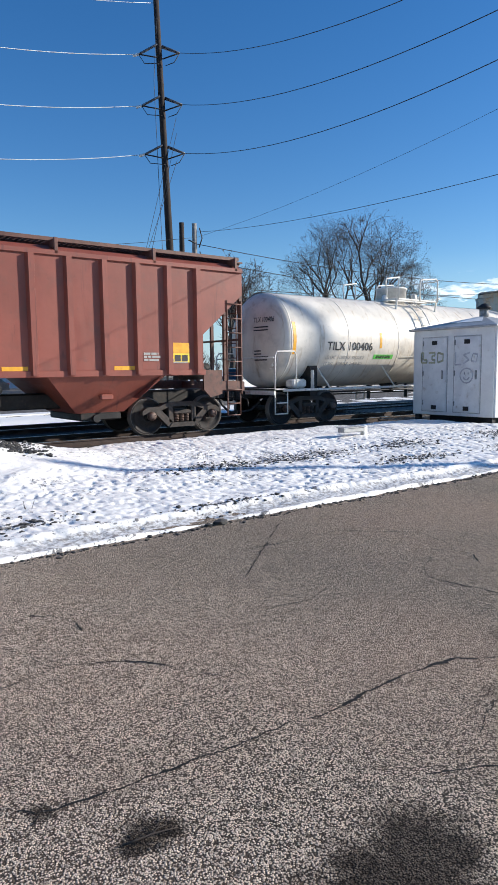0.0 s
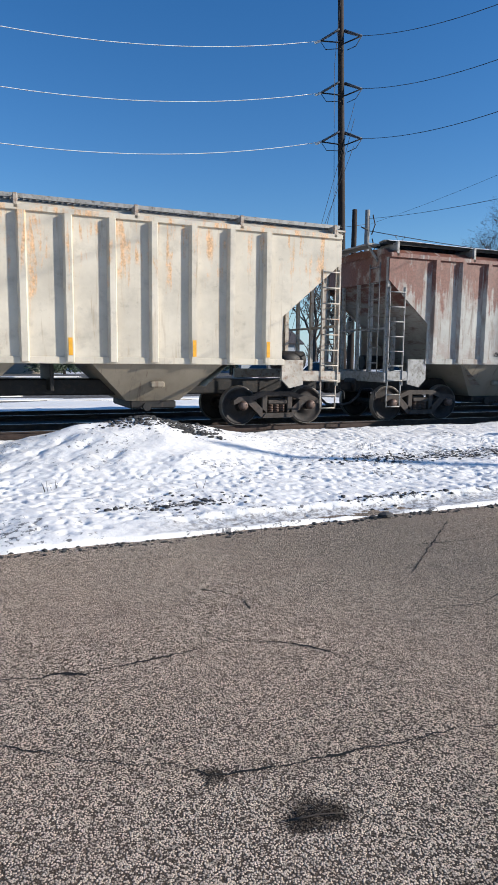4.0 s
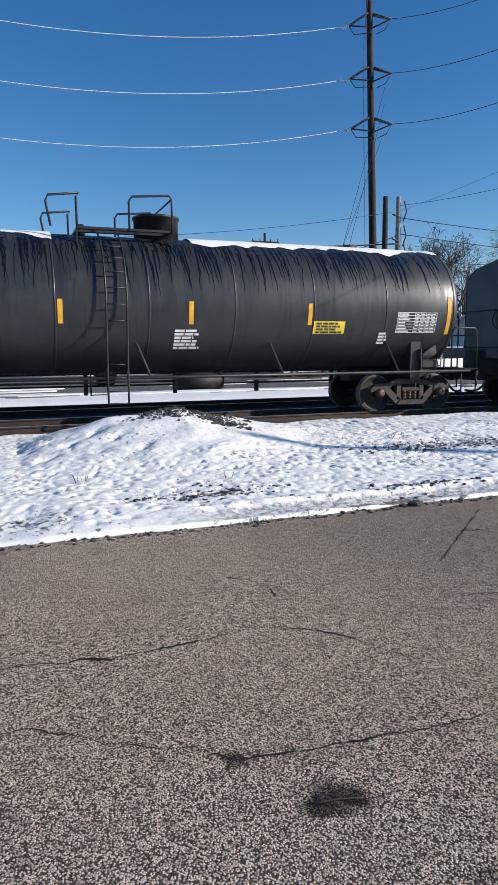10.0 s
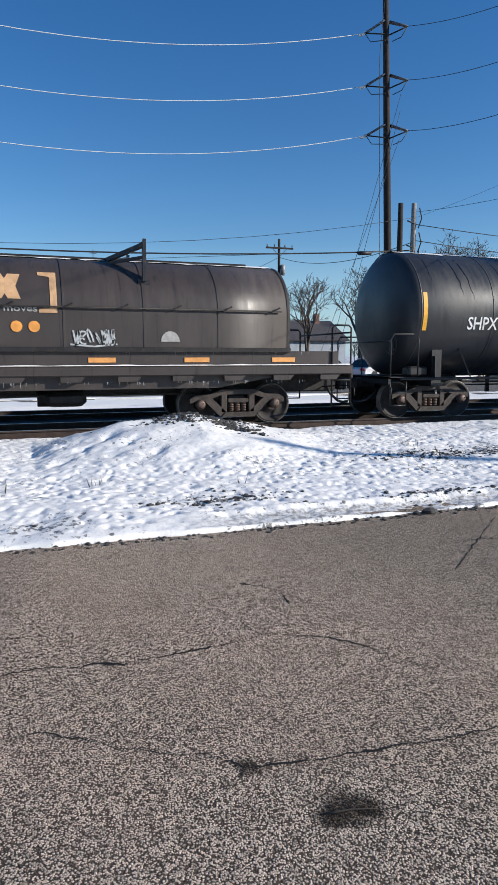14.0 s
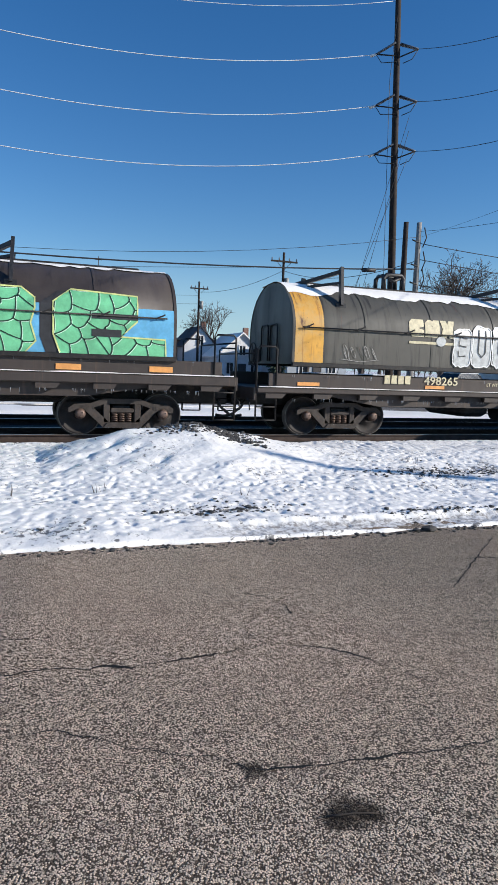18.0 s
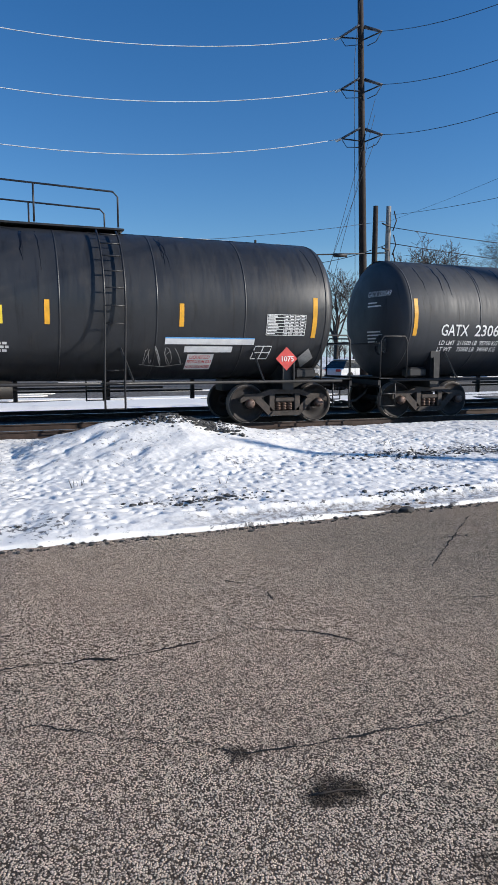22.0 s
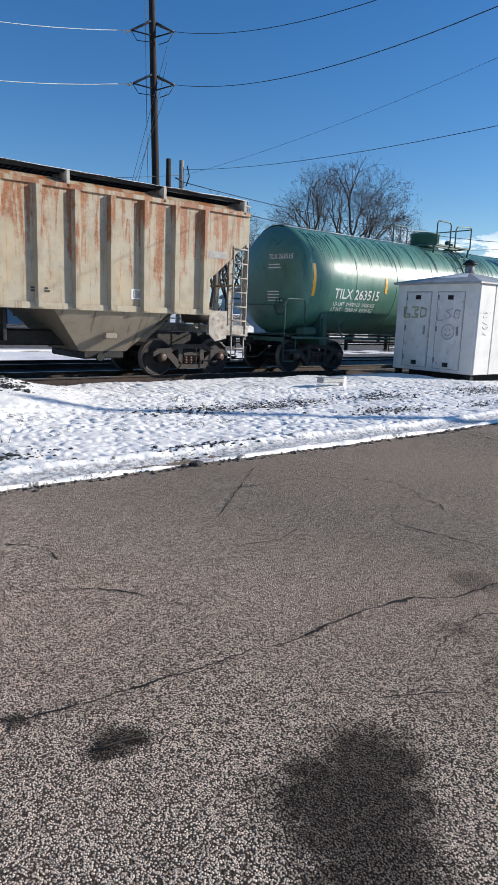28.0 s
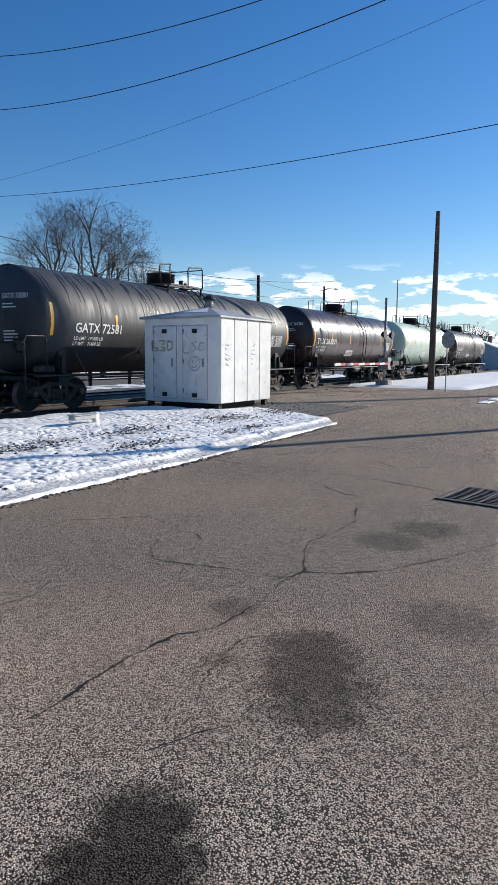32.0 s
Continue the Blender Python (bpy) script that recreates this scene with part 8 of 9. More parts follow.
# ---------------------------------------------------------------- things beside the track
def cabinet():
    x0, x1, y0, y1, z0, z1 = 15.84, 18.80, 10.17, 12.85, 0.22, 2.70
    t = thing("signal_cabinet", "white sheet-metal railway signal cabinet with scrawled doors", "equipment cabinet", (x0, y0, 0))
    w, d = x1 - x0, y1 - y0
    g = Geo()
    g.box(0, w, 0, d, z0, z1, 0.015)
    part("body", g, CAB_WHITE, t)
    g = Geo()
    g.box(0.35, w - 0.35, 0.35, d - 0.35, -0.1, z0)
    for xa in (0.05, w - 0.20):
        for ya in (0.05, d - 0.20):
            g.box(xa, xa + 0.15, ya, ya + 0.15, -0.1, z0)
    part("base", g, STEEL_DARK, t)
    for k in range(4):
        xa, xb = 0.022 + 0.735 * k, 0.735 * (k + 1) - 0.022
        g = Geo()
        g.box(xa, xb, -0.05, -0.001, z0 + 0.01, z1 - 0.06, 0.008)
        part("wall_panel", g, CAB_WHITE, t)
    # dark strips put the shade of the deep panel gaps into colour
    for k in range(1, 4):
        g = Geo()
        g.box(0.735 * k - 0.021, 0.735 * k + 0.021, -0.008, -0.001, z0, z1 - 0.06)
        part("panel_joint", g, STEEL_DARK, t)
    g = Geo()
    k = g.verts([(-0.10, -0.10, z1), (w + 0.10, -0.10, z1), (w + 0.10, d + 0.10, z1), (-0.10, d + 0.10, z1), (w / 2, d / 2, z1 + 0.36)])
    for a, b in ((0, 1), (1, 2), (2, 3), (3, 0)):
        g.face([k + a, k + b, k + 4])
    g.face([k + 3, k + 2, k + 1, k])
    g.box(-0.11, w + 0.11, -0.11, d + 0.11, z1 - 0.06, z1, 0.01)
    roof = part("roof", g, CAB_ROOF, t, "low pyramid sheet roof")
    g = Geo()
    g.grid(lambda u, v: (w / 2 - 1.3 * v + 0.0, d / 2 + (u - 0.5) * 1.6 * v, z1 + 0.372 - 0.30 * v), frange(0, 1, 8), frange(0.05, 0.75, 5))
    part("snow_cap", g, SNOW, t, "patch of snow on the roof")
    g = Geo()
    g.lathe([(z1 + 0.25, 0.13), (z1 + 0.58, 0.13)], "z", 18, (w / 2, d / 2, 0))
    part("vent_pipe", g, GREY_STEEL, t)
    g = Geo()
    g.lathe([(z1 + 0.56, 0.14), (z1 + 0.57, 0.21), (z1 + 0.62, 0.20), (z1 + 0.72, 0.05)], "z", 18, (w / 2, d / 2, 0))
    part("vent_cap", g, STEEL_DARK, t)
    for i, ya in enumerate((0.42, 1.50)):
        g = Geo()
        g.box(-0.03, 0.0, ya, ya + 0.82, z0 + 0.12, z1 - 0.28, 0.008)
        door = part("door", g, CAB_DOOR, t)
        for za in (z0 + 0.16, z1 - 0.48):
            g = Geo()
            g.box(-0.036, -0.028, ya + 0.32, ya + 0.5, za, za + 0.12)
            for q in range(3):
                g.box(-0.045, -0.034, ya + 0.33, ya + 0.49, za + 0.02 + q * 0.035, za + 0.035 + q * 0.035)
            part("louvre", g, STEEL_DARK, door)
        g = Geo()
        yh = ya + 0.08 if i == 0 else ya + 0.1
        g.box(-0.07, -0.03, yh, yh + 0.05, 1.25, 1.5, 0.01)
        part("handle", g, GREY_STEEL, door)
        for zz in (0.5, 1.35, 2.2):
            g = Geo()
            g.tube([(-0.035, ya + 0.80, zz), (-0.035, ya + 0.80, zz + 0.14)], 0.022, 6)
            part("hinge", g, GREY_STEEL, door)
        g = Geo()
        for a, b in (((ya - 0.02, z0 + 0.1), (ya - 0.02, z1 - 0.26)), ((ya + 0.84, z0 + 0.1), (ya + 0.84, z1 - 0.26)), ((ya - 0.02, z1 - 0.26), (ya + 0.84, z1 - 0.26)), ((ya - 0.02, z0 + 0.1), (ya + 0.84, z0 + 0.1))):
            g.bar((-0.004, *a), (-0.004, *b), 0.02, 0.012)
        part("door_seam", g, INK_GREY, door)
    # spray marks on the shaded doors
    def ribbon(lines, mat, wd=0.035):
        g = Geo()
        for ln in lines:
            for p, q in zip(ln, ln[1:]):
                g.bar((-0.036, d - p[0], p[1]), (-0.036, d - q[0], q[1]), 0.008, wd)
        part("graffiti_tag", g, mat, t)
    ribbon([[(0.32, 2.0), (0.32, 1.72), (0.52, 1.72), (0.52, 1.80), (0.40, 1.80), (0.40, 2.0), (0.32, 2.0)], [(0.58, 2.0), (0.80, 2.0), (0.80, 1.92), (0.70, 1.92), (0.70, 1.80), (0.80, 1.80), (0.80, 1.72), (0.58, 1.72)], [(0.9, 1.72), (0.9, 2.0), (1.08, 1.95), (1.08, 1.78), (0.9, 1.72)]], SPRAY_OLIVE, 0.055)
    ribbon([[(1.5, 2.0), (1.48, 1.65), (1.68, 1.66)], [(1.95, 1.98), (1.75, 1.92), (1.92, 1.78), (1.74, 1.68)], [(2.05, 1.95), (2.0, 1.75), (2.15, 1.72), (2.2, 1.92), (2.05, 1.95)]], SPRAY_GREY, 0.045)
    ribbon([[(1.85 + 0.2 * math.cos(a), 1.35 + 0.2 * math.sin(a)) for a in frange(0, 6.283, 22)], [(1.75, 1.30), (1.80, 1.24), (1.88, 1.24), (1.95, 1.30)], [(1.79, 1.38), (1.79, 1.44)], [(1.91, 1.38), (1.91, 1.44)]], SPRAY_GREY, 0.035)
    rnd, g = random.Random(12), Geo()
    for cx in (0.36, 1.84):
        for k in range(5):
            zz = 1.9 - k * 0.14
            pts = [(cx + rnd.uniform(-0.16, 0.16), -0.054, zz + rnd.uniform(-0.05, 0.05)) for _ in range(4)]
            for p, q in zip(pts, pts[1:]):
                g.bar(p, q, 0.012, 0.006)
    part("scribble", g, INK_GREY, t)


CAB_WHITE = worn("weathered_white_sheet_metal", (0.76, 0.75, 0.72), 0.5, 0.0, 0.08, 2.0, 0.12, (0.45, 0.38, 0.3), 0.16)
CAB_DOOR = worn("weathered_white_door_sheet", (0.72, 0.71, 0.69), 0.5, 0.0, 0.1, 2.5, 0.12, (0.42, 0.36, 0.3), 0.2)
CAB_ROOF = worn("grey_roof_sheet", (0.42, 0.42, 0.41), 0.5, 0.3, 0.2, 3, 0.2)
SPRAY_OLIVE = worn("olive_spray_paint", (0.42, 0.41, 0.27), 0.6)
SPRAY_GREY = worn("grey_spray_paint", (0.50, 0.50, 0.52), 0.6)


def small_post():
    t = thing("slab_and_post", "low slab in shade grey beside a short white post in snow", "junction box", (10.45, 10.04, 0))
    # box and lid take roof grey to stand for a slab's shadow
    g = Geo()
    g.box(-0.42, 0.22, -0.10, 0.10, 0.22, 0.31, 0.012)
    part("box", g, CAB_ROOF, t)
    g = Geo()
    g.box(-0.44, 0.24, -0.12, 0.12, 0.31, 0.33, 0.006)
    part("lid", g, CAB_ROOF, t)
    g = Geo()
    g.box(0.24, 0.35, -0.06, 0.06, -0.05, 0.34, 0.01)
    part("post", g, CAB_WHITE, t)


def pole(name, label, x, y, r, h, mat, lean=(0, 0), n=16):
    t = thing(name, label, "utility pole", (x, y, -0.2))
    g = Geo()
    g.tube([(lean[0] * k / 8, lean[1] * k / 8, h * k / 8) for k in range(9)], r, n, True, r * 0.62)
    part("shaft", g, mat, t)
    return t


CABLE_ENDS = []


def big_pole():
    px, py = 19.52, 32.6
    t = pole("transmission_pole", "tall brown wooden transmission pole with braced insulators", px, py, 0.24, 21.3, WOOD_POLE, (-0.82, 0))
    for z in (13.45, 15.95, 18.55):
        off = -0.82 * z / 21.3
        arms = {}
        for s in (-1, 1):
            tip = (off + s * 0.86, -0.7 * s, z + 0.05)
            g = Geo()
            n = 10
            for k in range(n):
                a = k / n
                g.lathe([(0, 0.05), (0.05, 0.095 if k % 2 else 0.06), (0.1, 0.05)], "z", 10, (off + s * (0.2 + 0.62 * a), -0.65 * s * a, z + 0.42 - 0.36 * a - 0.05))
            g.tube([(off + s * 0.15, -0.1, z + 0.45), tip], 0.045, 8)
            part("insulator", g, CERAMIC, t)
            g = Geo()
            g.tube([(off + s * 0.15, -0.1, z - 0.22), tip], 0.035, 6)
            g.tube([tip, (off + s * 0.62, -0.5 * s, z - 0.42), (off + s * 0.2, -0.32, z - 0.62)], 0.02, 6)
            part("brace", g, STEEL_DARK, t)
            if s < 0:
                g = Geo()
                g.tube([tip, (tip[0] - 0.3, tip[1] + 0.03, tip[2] - 0.14)], 0.07, 8)
                part("dead_end_clamp", g, INK_WHITE, t)
            CABLE_ENDS.append((s, z, (px + tip[0], py + tip[1], z + 0.05 - 0.2)))
    g = Geo()
    g.tube([(-0.75, -0.28, 0.3), (-0.95, -0.28, 8), (-1.08, -0.28, 12), (-1.22, -0.28, 17), (-0.82, -0.1, 20.8)], 0.014, 5)
    part("ground_wire", g, CABLE, t)
    return t


def sag(a, b, drop, r, mat, name="overhead_cable", label="thin black overhead utility cable", n=28):
    a, b = Vector(a), Vector(b)
    pts = [a.lerp(b, k / n) - Vector((0, 0, 4 * drop * (k / n) * (1 - k / n))) for k in range(n + 1)]
    g = Geo()
    g.tube(pts, r, 5)
    return tagged(part(name, g, mat), label, "cable", "overhead cables")


def bare_tree(x, y, h, seed, spread=1.0, trunk=0.28, levels=6, z=-0.2, fat=1.0, name="bare_tree", label="leafless tree with a fine twiggy crown"):
    t = thing(name, label, "tree", (x, y, z))
    rnd = random.Random(seed)
    limbs, twigs = Geo(), Geo()
    rx, rz, cz = 0.36 * h * spread, 0.34 * h, 0.66 * h
    def out(q):
        return (q.x / rx) ** 2 + (q.y / rx) ** 2 + ((q.z - cz) / rz) ** 2 * (1 if q.z > cz else 0.7)
    def grow(p, d, ln, r, lev):
        r = max(r, 0.010 * fat)
        q, n = Vector(p), 5 if lev < 2 else 3 if lev < 4 else 2
        if lev > 1 and out(q + d * ln) > 1.0 + rnd.uniform(-0.1, 0.25):
            ln *= 0.5
        pts, dd = [q.copy()], d.copy()
        for k in range(n):
            dd = (dd + Vector((rnd.gauss(0, 0.07 + 0.04 * lev), rnd.gauss(0, 0.07 + 0.04 * lev), 0.05 if lev < 4 else 0.0))).normalized()
            q = q + dd * ln / n
            pts.append(q.copy())
        r1 = r * (0.80 if lev < 3 else 0.6)
        (limbs if lev < 3 else twigs).tube(pts, r, 7 if lev < 2 else 4 if lev < 4 else 3, False, r1)
        if lev >= levels:
            return
        m = rnd.choice((2, 3, 3, 4) if lev < 4 else (3, 4, 4)) if lev else 5
        a0 = rnd.uniform(0, 6.283)
        for k in range(m):
            ang = a0 + 6.283 * k / m + rnd.gauss(0, 0.4)
            tilt = rnd.uniform(0.4, 0.95) if lev else rnd.uniform(0.22, 0.60)
            if k == 0:
                tilt *= 0.35
            side = dd.orthogonal().normalized()
            side = Matrix.Rotation(ang, 3, dd) @ side
            nd = (dd * math.cos(tilt) + side * math.sin(tilt) + Vector((0, 0, 0.22 if lev < 3 else 0.06))).normalized()
            start = pts[-1] if k < 2 else pts[rnd.randrange(max(1, len(pts) - 3), len(pts))]
            grow(start, nd, ln * (rnd.uniform(0.62, 0.88) if lev else rnd.uniform(0.5, 0.72)), r1 * (0.82 if k == 0 else rnd.uniform(0.48, 0.72)), lev + 1)
    grow((0, 0, 0), Vector((0.02, 0, 1)), h * 0.36, trunk, 0)
    part("trunk", limbs, BARK, t)
    part("crown", twigs, TWIG, t)
    return t


def conifer(x, y, h, seed, w=0.3):
    t = thing("evergreen_tree", "ragged dark evergreen tree dusted with snow", "tree", (x, y, -0.2))
    g = Geo()
    g.tube([(0, 0, 0), (0, 0, h)], 0.14, 8, True, 0.02)
    part("trunk", g, BARK, t)
    rnd, g = random.Random(seed), Geo()
    for _ in range(1700):
        k = rnd.random() ** 0.8
        z = h * (0.06 + 0.94 * k)
        rad = w * h * (1 - k) ** 0.62 * rnd.uniform(0.25, 1.0) * (0.8 + 0.3 * math.sin(9 * k + seed)) + 0.05
        a = rnd.uniform(0, 6.283)
        c = Vector((rad * math.cos(a), rad * math.sin(a), z))
        d = Vector((math.cos(a), math.sin(a), rnd.uniform(-0.5, 0.3))).normalized() * rnd.uniform(0.2, 0.5)
        sd = d.cross(Vector((0, 0, 1))).normalized() * rnd.uniform(0.06, 0.16)
        q = g.verts([c - sd, c + sd, c + d + sd * 0.3 + Vector((0, 0, -0.08)), c + d * 0.5 + Vector((0, 0, 0.08))])
        g.face([q, q + 1, q + 3])
        g.face([q, q + 3, q + 2])
        g.face([q + 1, q + 2, q + 3])
    part("crown", g, NEEDLE, t)


NEEDLE = worn("dark_evergreen_needles", (0.035, 0.055, 0.03), 0.8, 0.0, 0.4, 3, 0.1, (0.45, 0.47, 0.5), 0.12)


def window(parent, x, y, z, w, h, face="y", name="window", arch=False):
    g = Geo()
    if arch:
        pts = [(x - w / 2, z)] + [(x - w / 2 * math.cos(a), z + h * 0.55 + h * 0.45 * math.sin(a) ** 0.8) for a in frange(0.02, math.pi - 0.02, 11)] + [(x + w / 2, z)]
        g.prism(pts, y - 0.06, y + 0.02)
    else:
        g.box(x - w / 2, x + w / 2, y - 0.06, y + 0.02, z, z + h)
    pane = part(name, g, PANE, parent)
    g = Geo()
    for e in (-0.5, 0.5):
        g.box(x + e * w - 0.06, x + e * w + 0.06, y - 0.1, y, z, z + h * (0.6 if arch else 1))
    g.box(x - 0.03, x + 0.03, y - 0.09, y, z, z + h * 0.98)
    if not arch:
        g.box(x - w / 2 - 0.06, x + w / 2 + 0.06, y - 0.1, y, z + h - 0.03, z + h + 0.08)
    g.box(x - w / 2 - 0.1, x + w / 2 + 0.1, y - 0.14, y, z - 0.1, z)
    part("window_frame", g, TRIM_WHITE if not arch else TRIM_DARK, pane)
    return pane


PANE = worn("dark_window_glass", (0.02, 0.025, 0.03), 0.12, 0.0, 0.3)
TRIM_WHITE = worn("white_house_trim", (0.7, 0.7, 0.7), 0.5)
TRIM_DARK = worn("dark_house_trim", (0.05, 0.045, 0.045), 0.6)
STUCCO = worn("tan_stucco", (0.33, 0.28, 0.23), 0.85, 0.0, 0.12, 1.2, 0.3)
ROOF_SHINGLE = worn("dark_roof_shingle", (0.06, 0.055, 0.06), 0.85, 0.0, 0.3, 4, 0.4)
STEEPLE_STONE = worn("rough_grey_stone", (0.26, 0.235, 0.21), 0.85, 0.0, 0.35, 3, 0.5)
STEEPLE_ROOF = worn("weathered_grey_shingle", (0.25, 0.235, 0.22), 0.85, 0.0, 0.35, 6, 0.4)
SIDING = worn("white_clapboard", (0.66, 0.67, 0.68), 0.6, 0.0, 0.08, 1.5, 0.2)
BLUE_SHED = worn("blue_grey_metal_siding", (0.34, 0.38, 0.43), 0.5, 0.1, 0.1, 1.5, 0.2)
CAR_WHITE = worn("white_car_paint", (0.7, 0.71, 0.72), 0.25, 0.0, 0.05, 2, 0.02)
CAR_SILVER = worn("silver_car_paint", (0.45, 0.46, 0.48), 0.25, 0.5, 0.05, 2, 0.02)
CAR_DARK = worn("dark_car_paint", (0.03, 0.035, 0.045), 0.25, 0.2, 0.1, 2, 0.02)
TYRE = worn("black_tyre_rubber", (0.02, 0.02, 0.02), 0.8)


def brick_material():
    n = Nodes("red_brown_brick", 0.85)
    b = n.t.nodes.new("ShaderNodeTexBrick")
    mp = n.t.nodes.new("ShaderNodeMapping")
    mp.inputs["Rotation"].default_value = (radians(90), 0, 0)
    n.t.links.new(n.co, mp.inputs[0])
    n.t.links.new(mp.outputs[0], b.inputs["Vector"])
    b.inputs["Scale"].default_value = 4.4
    b.inputs["Color1"].default_value, b.inputs["Color2"].default_value, b.inputs["Mortar"].default_value = (0.19, 0.085, 0.06, 1), (0.13, 0.06, 0.045, 1), (0.28, 0.24, 0.21, 1)
    n.color(n.mix(n.span(n.noise(0.8, 4), 0.4, 0.7, 0, 0.4), b.outputs["Color"], (0.10, 0.06, 0.05)))
    return n.m


BRICK = brick_material()


def church():
    t = thing("church", "small tan stucco church with pointed window and steeple", "church", (3.9, 68, -0.2))
    t.scale = (1, 1, 0.88)
    g = Geo()
    g.prism([(-2.75, 0), (2.75, 0), (2.75, 4.1), (0, 7.6), (-2.75, 4.1)], 0, 14)
    part("wall", g, STUCCO, t)
    g = Geo()
    for s in (-1, 1):
        g.prism([(s * 3.2, 3.6), (0, 7.75), (0, 8.0), (s * 3.3, 3.75)], -0.35, 14.3)
    part("roof", g, ROOF_SHINGLE, t)
    g = Geo()
    for s in (-1, 1):
        g.bar((s * 2.3, -0.1, 4.1), (0, -0.1, 7.0), 0.2, 0.25)
    part("barge_board", g, TRIM_DARK, t)
    window(t, 0.1, -0.02, 3.0, 1.7, 2.0, arch=True)
    g = Geo()
    g.box(-4.6, -2.75, 2, 9, 0, 3.0)
    part("side_wing", g, STUCCO, t)
    g = Geo()
    g.prism([(-4.8, 2.9), (-2.75, 4.2), (-2.75, 4.4), (-4.9, 3.1)], 1.8, 9.2)
    part("wing_roof", g, SNOW, t, "snow-covered lean-to roof")
    for x, y in ((-3.9, 5), (2.0, 10)):
        g = Geo()
        g.box(x - 0.4, x + 0.4, y - 0.4, y + 0.4, 3, 8.3 if x < 0 else 8.0, 0.03)
        g.box(x - 0.5, x + 0.5, y - 0.5, y + 0.5, 7.6, 7.8, 0.03)
        part("chimney", g, STEEPLE_STONE, t)
    s = 3.7
    g = Geo()
    g.box(s - 1.35, s + 1.35, 2, 4.7, 0, 7.1, 0.05)
    tower = part("tower", g, STEEPLE_STONE, t)
    g = Geo()
    k = g.verts([(s - 1.55, 1.8, 7.0), (s + 1.55, 1.8, 7.0), (s + 1.55, 4.9, 7.0), (s - 1.55, 4.9, 7.0), (s, 3.35, 13.0)])
    for a, b in ((0, 1), (1, 2), (2, 3), (3, 0)):
        g.face([k + a, k + b, k + 4])
    g.face([k, k + 1, k + 2, k + 3])
    part("spire", g, STEEPLE_ROOF, tower)
    g = Geo()
    g.bar((s, 3.35, 12.9), (s, 3.35, 14.3), 0.07, 0.07)
    g.bar((s - 0.35, 3.35, 13.9), (s + 0.35, 3.35, 13.9), 0.07, 0.07)
    part("cross", g, TRIM_DARK, tower)
    window(t, s, 1.98, 4.6, 1.2, 1.7, arch=True, name="louvre_window")


def brick_hall():
    t = thing("brick_building", "low brown brick building with an arched doorway", "building", (18.4, 84, -0.2))
    g = Geo()
    g.box(-5.2, 5.0, 0, 14, 0, 4.9, 0.03)
    part("wall", g, BRICK, t)
    g = Geo()
    g.box(-5.35, 5.15, -0.15, 14.2, 4.9, 5.15, 0.03)
    part("roof_coping", g, STUCCO, t)
    g = Geo()
    g.prism([(-2.2, 0), (0.6, 0), (0.6, 2.3)] + [(-0.8 + 1.4 * math.cos(a), 2.3 + 1.3 * math.sin(a)) for a in frange(0.1, math.pi - 0.1, 10)] + [(-2.2, 2.3)], -0.25, 0.0)
    part("arch", g, STUCCO, t)
    g = Geo()
    g.prism([(-1.8, 0), (0.2, 0), (0.2, 2.3)] + [(-0.8 + 1.0 * math.cos(a), 2.3 + 0.9 * math.sin(a)) for a in frange(0.1, math.pi - 0.1, 10)] + [(-1.8, 2.3)], -0.3, -0.2)
    part("door", g, TRIM_DARK, t)
    for x in (-3.8, 2.4, 4.0):
        window(t, x, 0.0, 1.2, 1.0, 1.7)


def house(x, y, w, d, h, ridge, wall, label, along="y", snow=True, gar=False):
    t = thing("house", label, "house", (x, y, -0.2))
    g = Geo()
    if along == "y":
        g.prism([(-w / 2, 0), (w / 2, 0), (w / 2, h), (0, ridge), (-w / 2, h)], 0, d)
    else:
        g.prism([(0, 0), (d, 0), (d, h), (d / 2, ridge), (0, h)], -w / 2, w / 2, "x")
    part("wall", g, wall, t)
    g = Geo()
    if along == "y":
        for s in (-1, 1):
            g.prism([(s * (w / 2 + 0.35), h - 0.3), (0, ridge), (0, ridge + 0.16), (s * (w / 2 + 0.4), h - 0.14)], -0.35, d + 0.35)
    else:
        g.prism([(-0.4, h - 0.3), (d / 2, ridge), (d / 2, ridge + 0.16), (-0.45, h - 0.14)], -w / 2 - 0.3, w / 2 + 0.3, "x")
        g.prism([(d + 0.4, h - 0.3), (d / 2, ridge), (d / 2, ridge + 0.16), (d + 0.45, h - 0.14)], -w / 2 - 0.3, w / 2 + 0.3, "x")
    roof = part("roof", g, SNOW if snow else ROOF_SHINGLE, t)
    g = Geo()
    g.box(w * 0.2, w * 0.2 + 0.6, d * 0.4, d * 0.4 + 0.6, ridge - 1.0, ridge + 0.9, 0.03)
    part("chimney", g, BRICK, roof)
    n = max(2, int(w / 2.5))
    for i in range(n):
        window(t, -w / 2 + w * (i + 0.5) / n, -0.01, 0.9, 0.9, 1.3)
    if along == "y" and ridge > 5:
        window(t, 0, -0.01, h + 0.1, 0.8, 1.1)
    g = Geo()
    g.box(-0.5, 0.5, -0.08, 0.0, 0, 2.1, 0.01)
    part("door", g, TRIM_DARK, t)
    return t


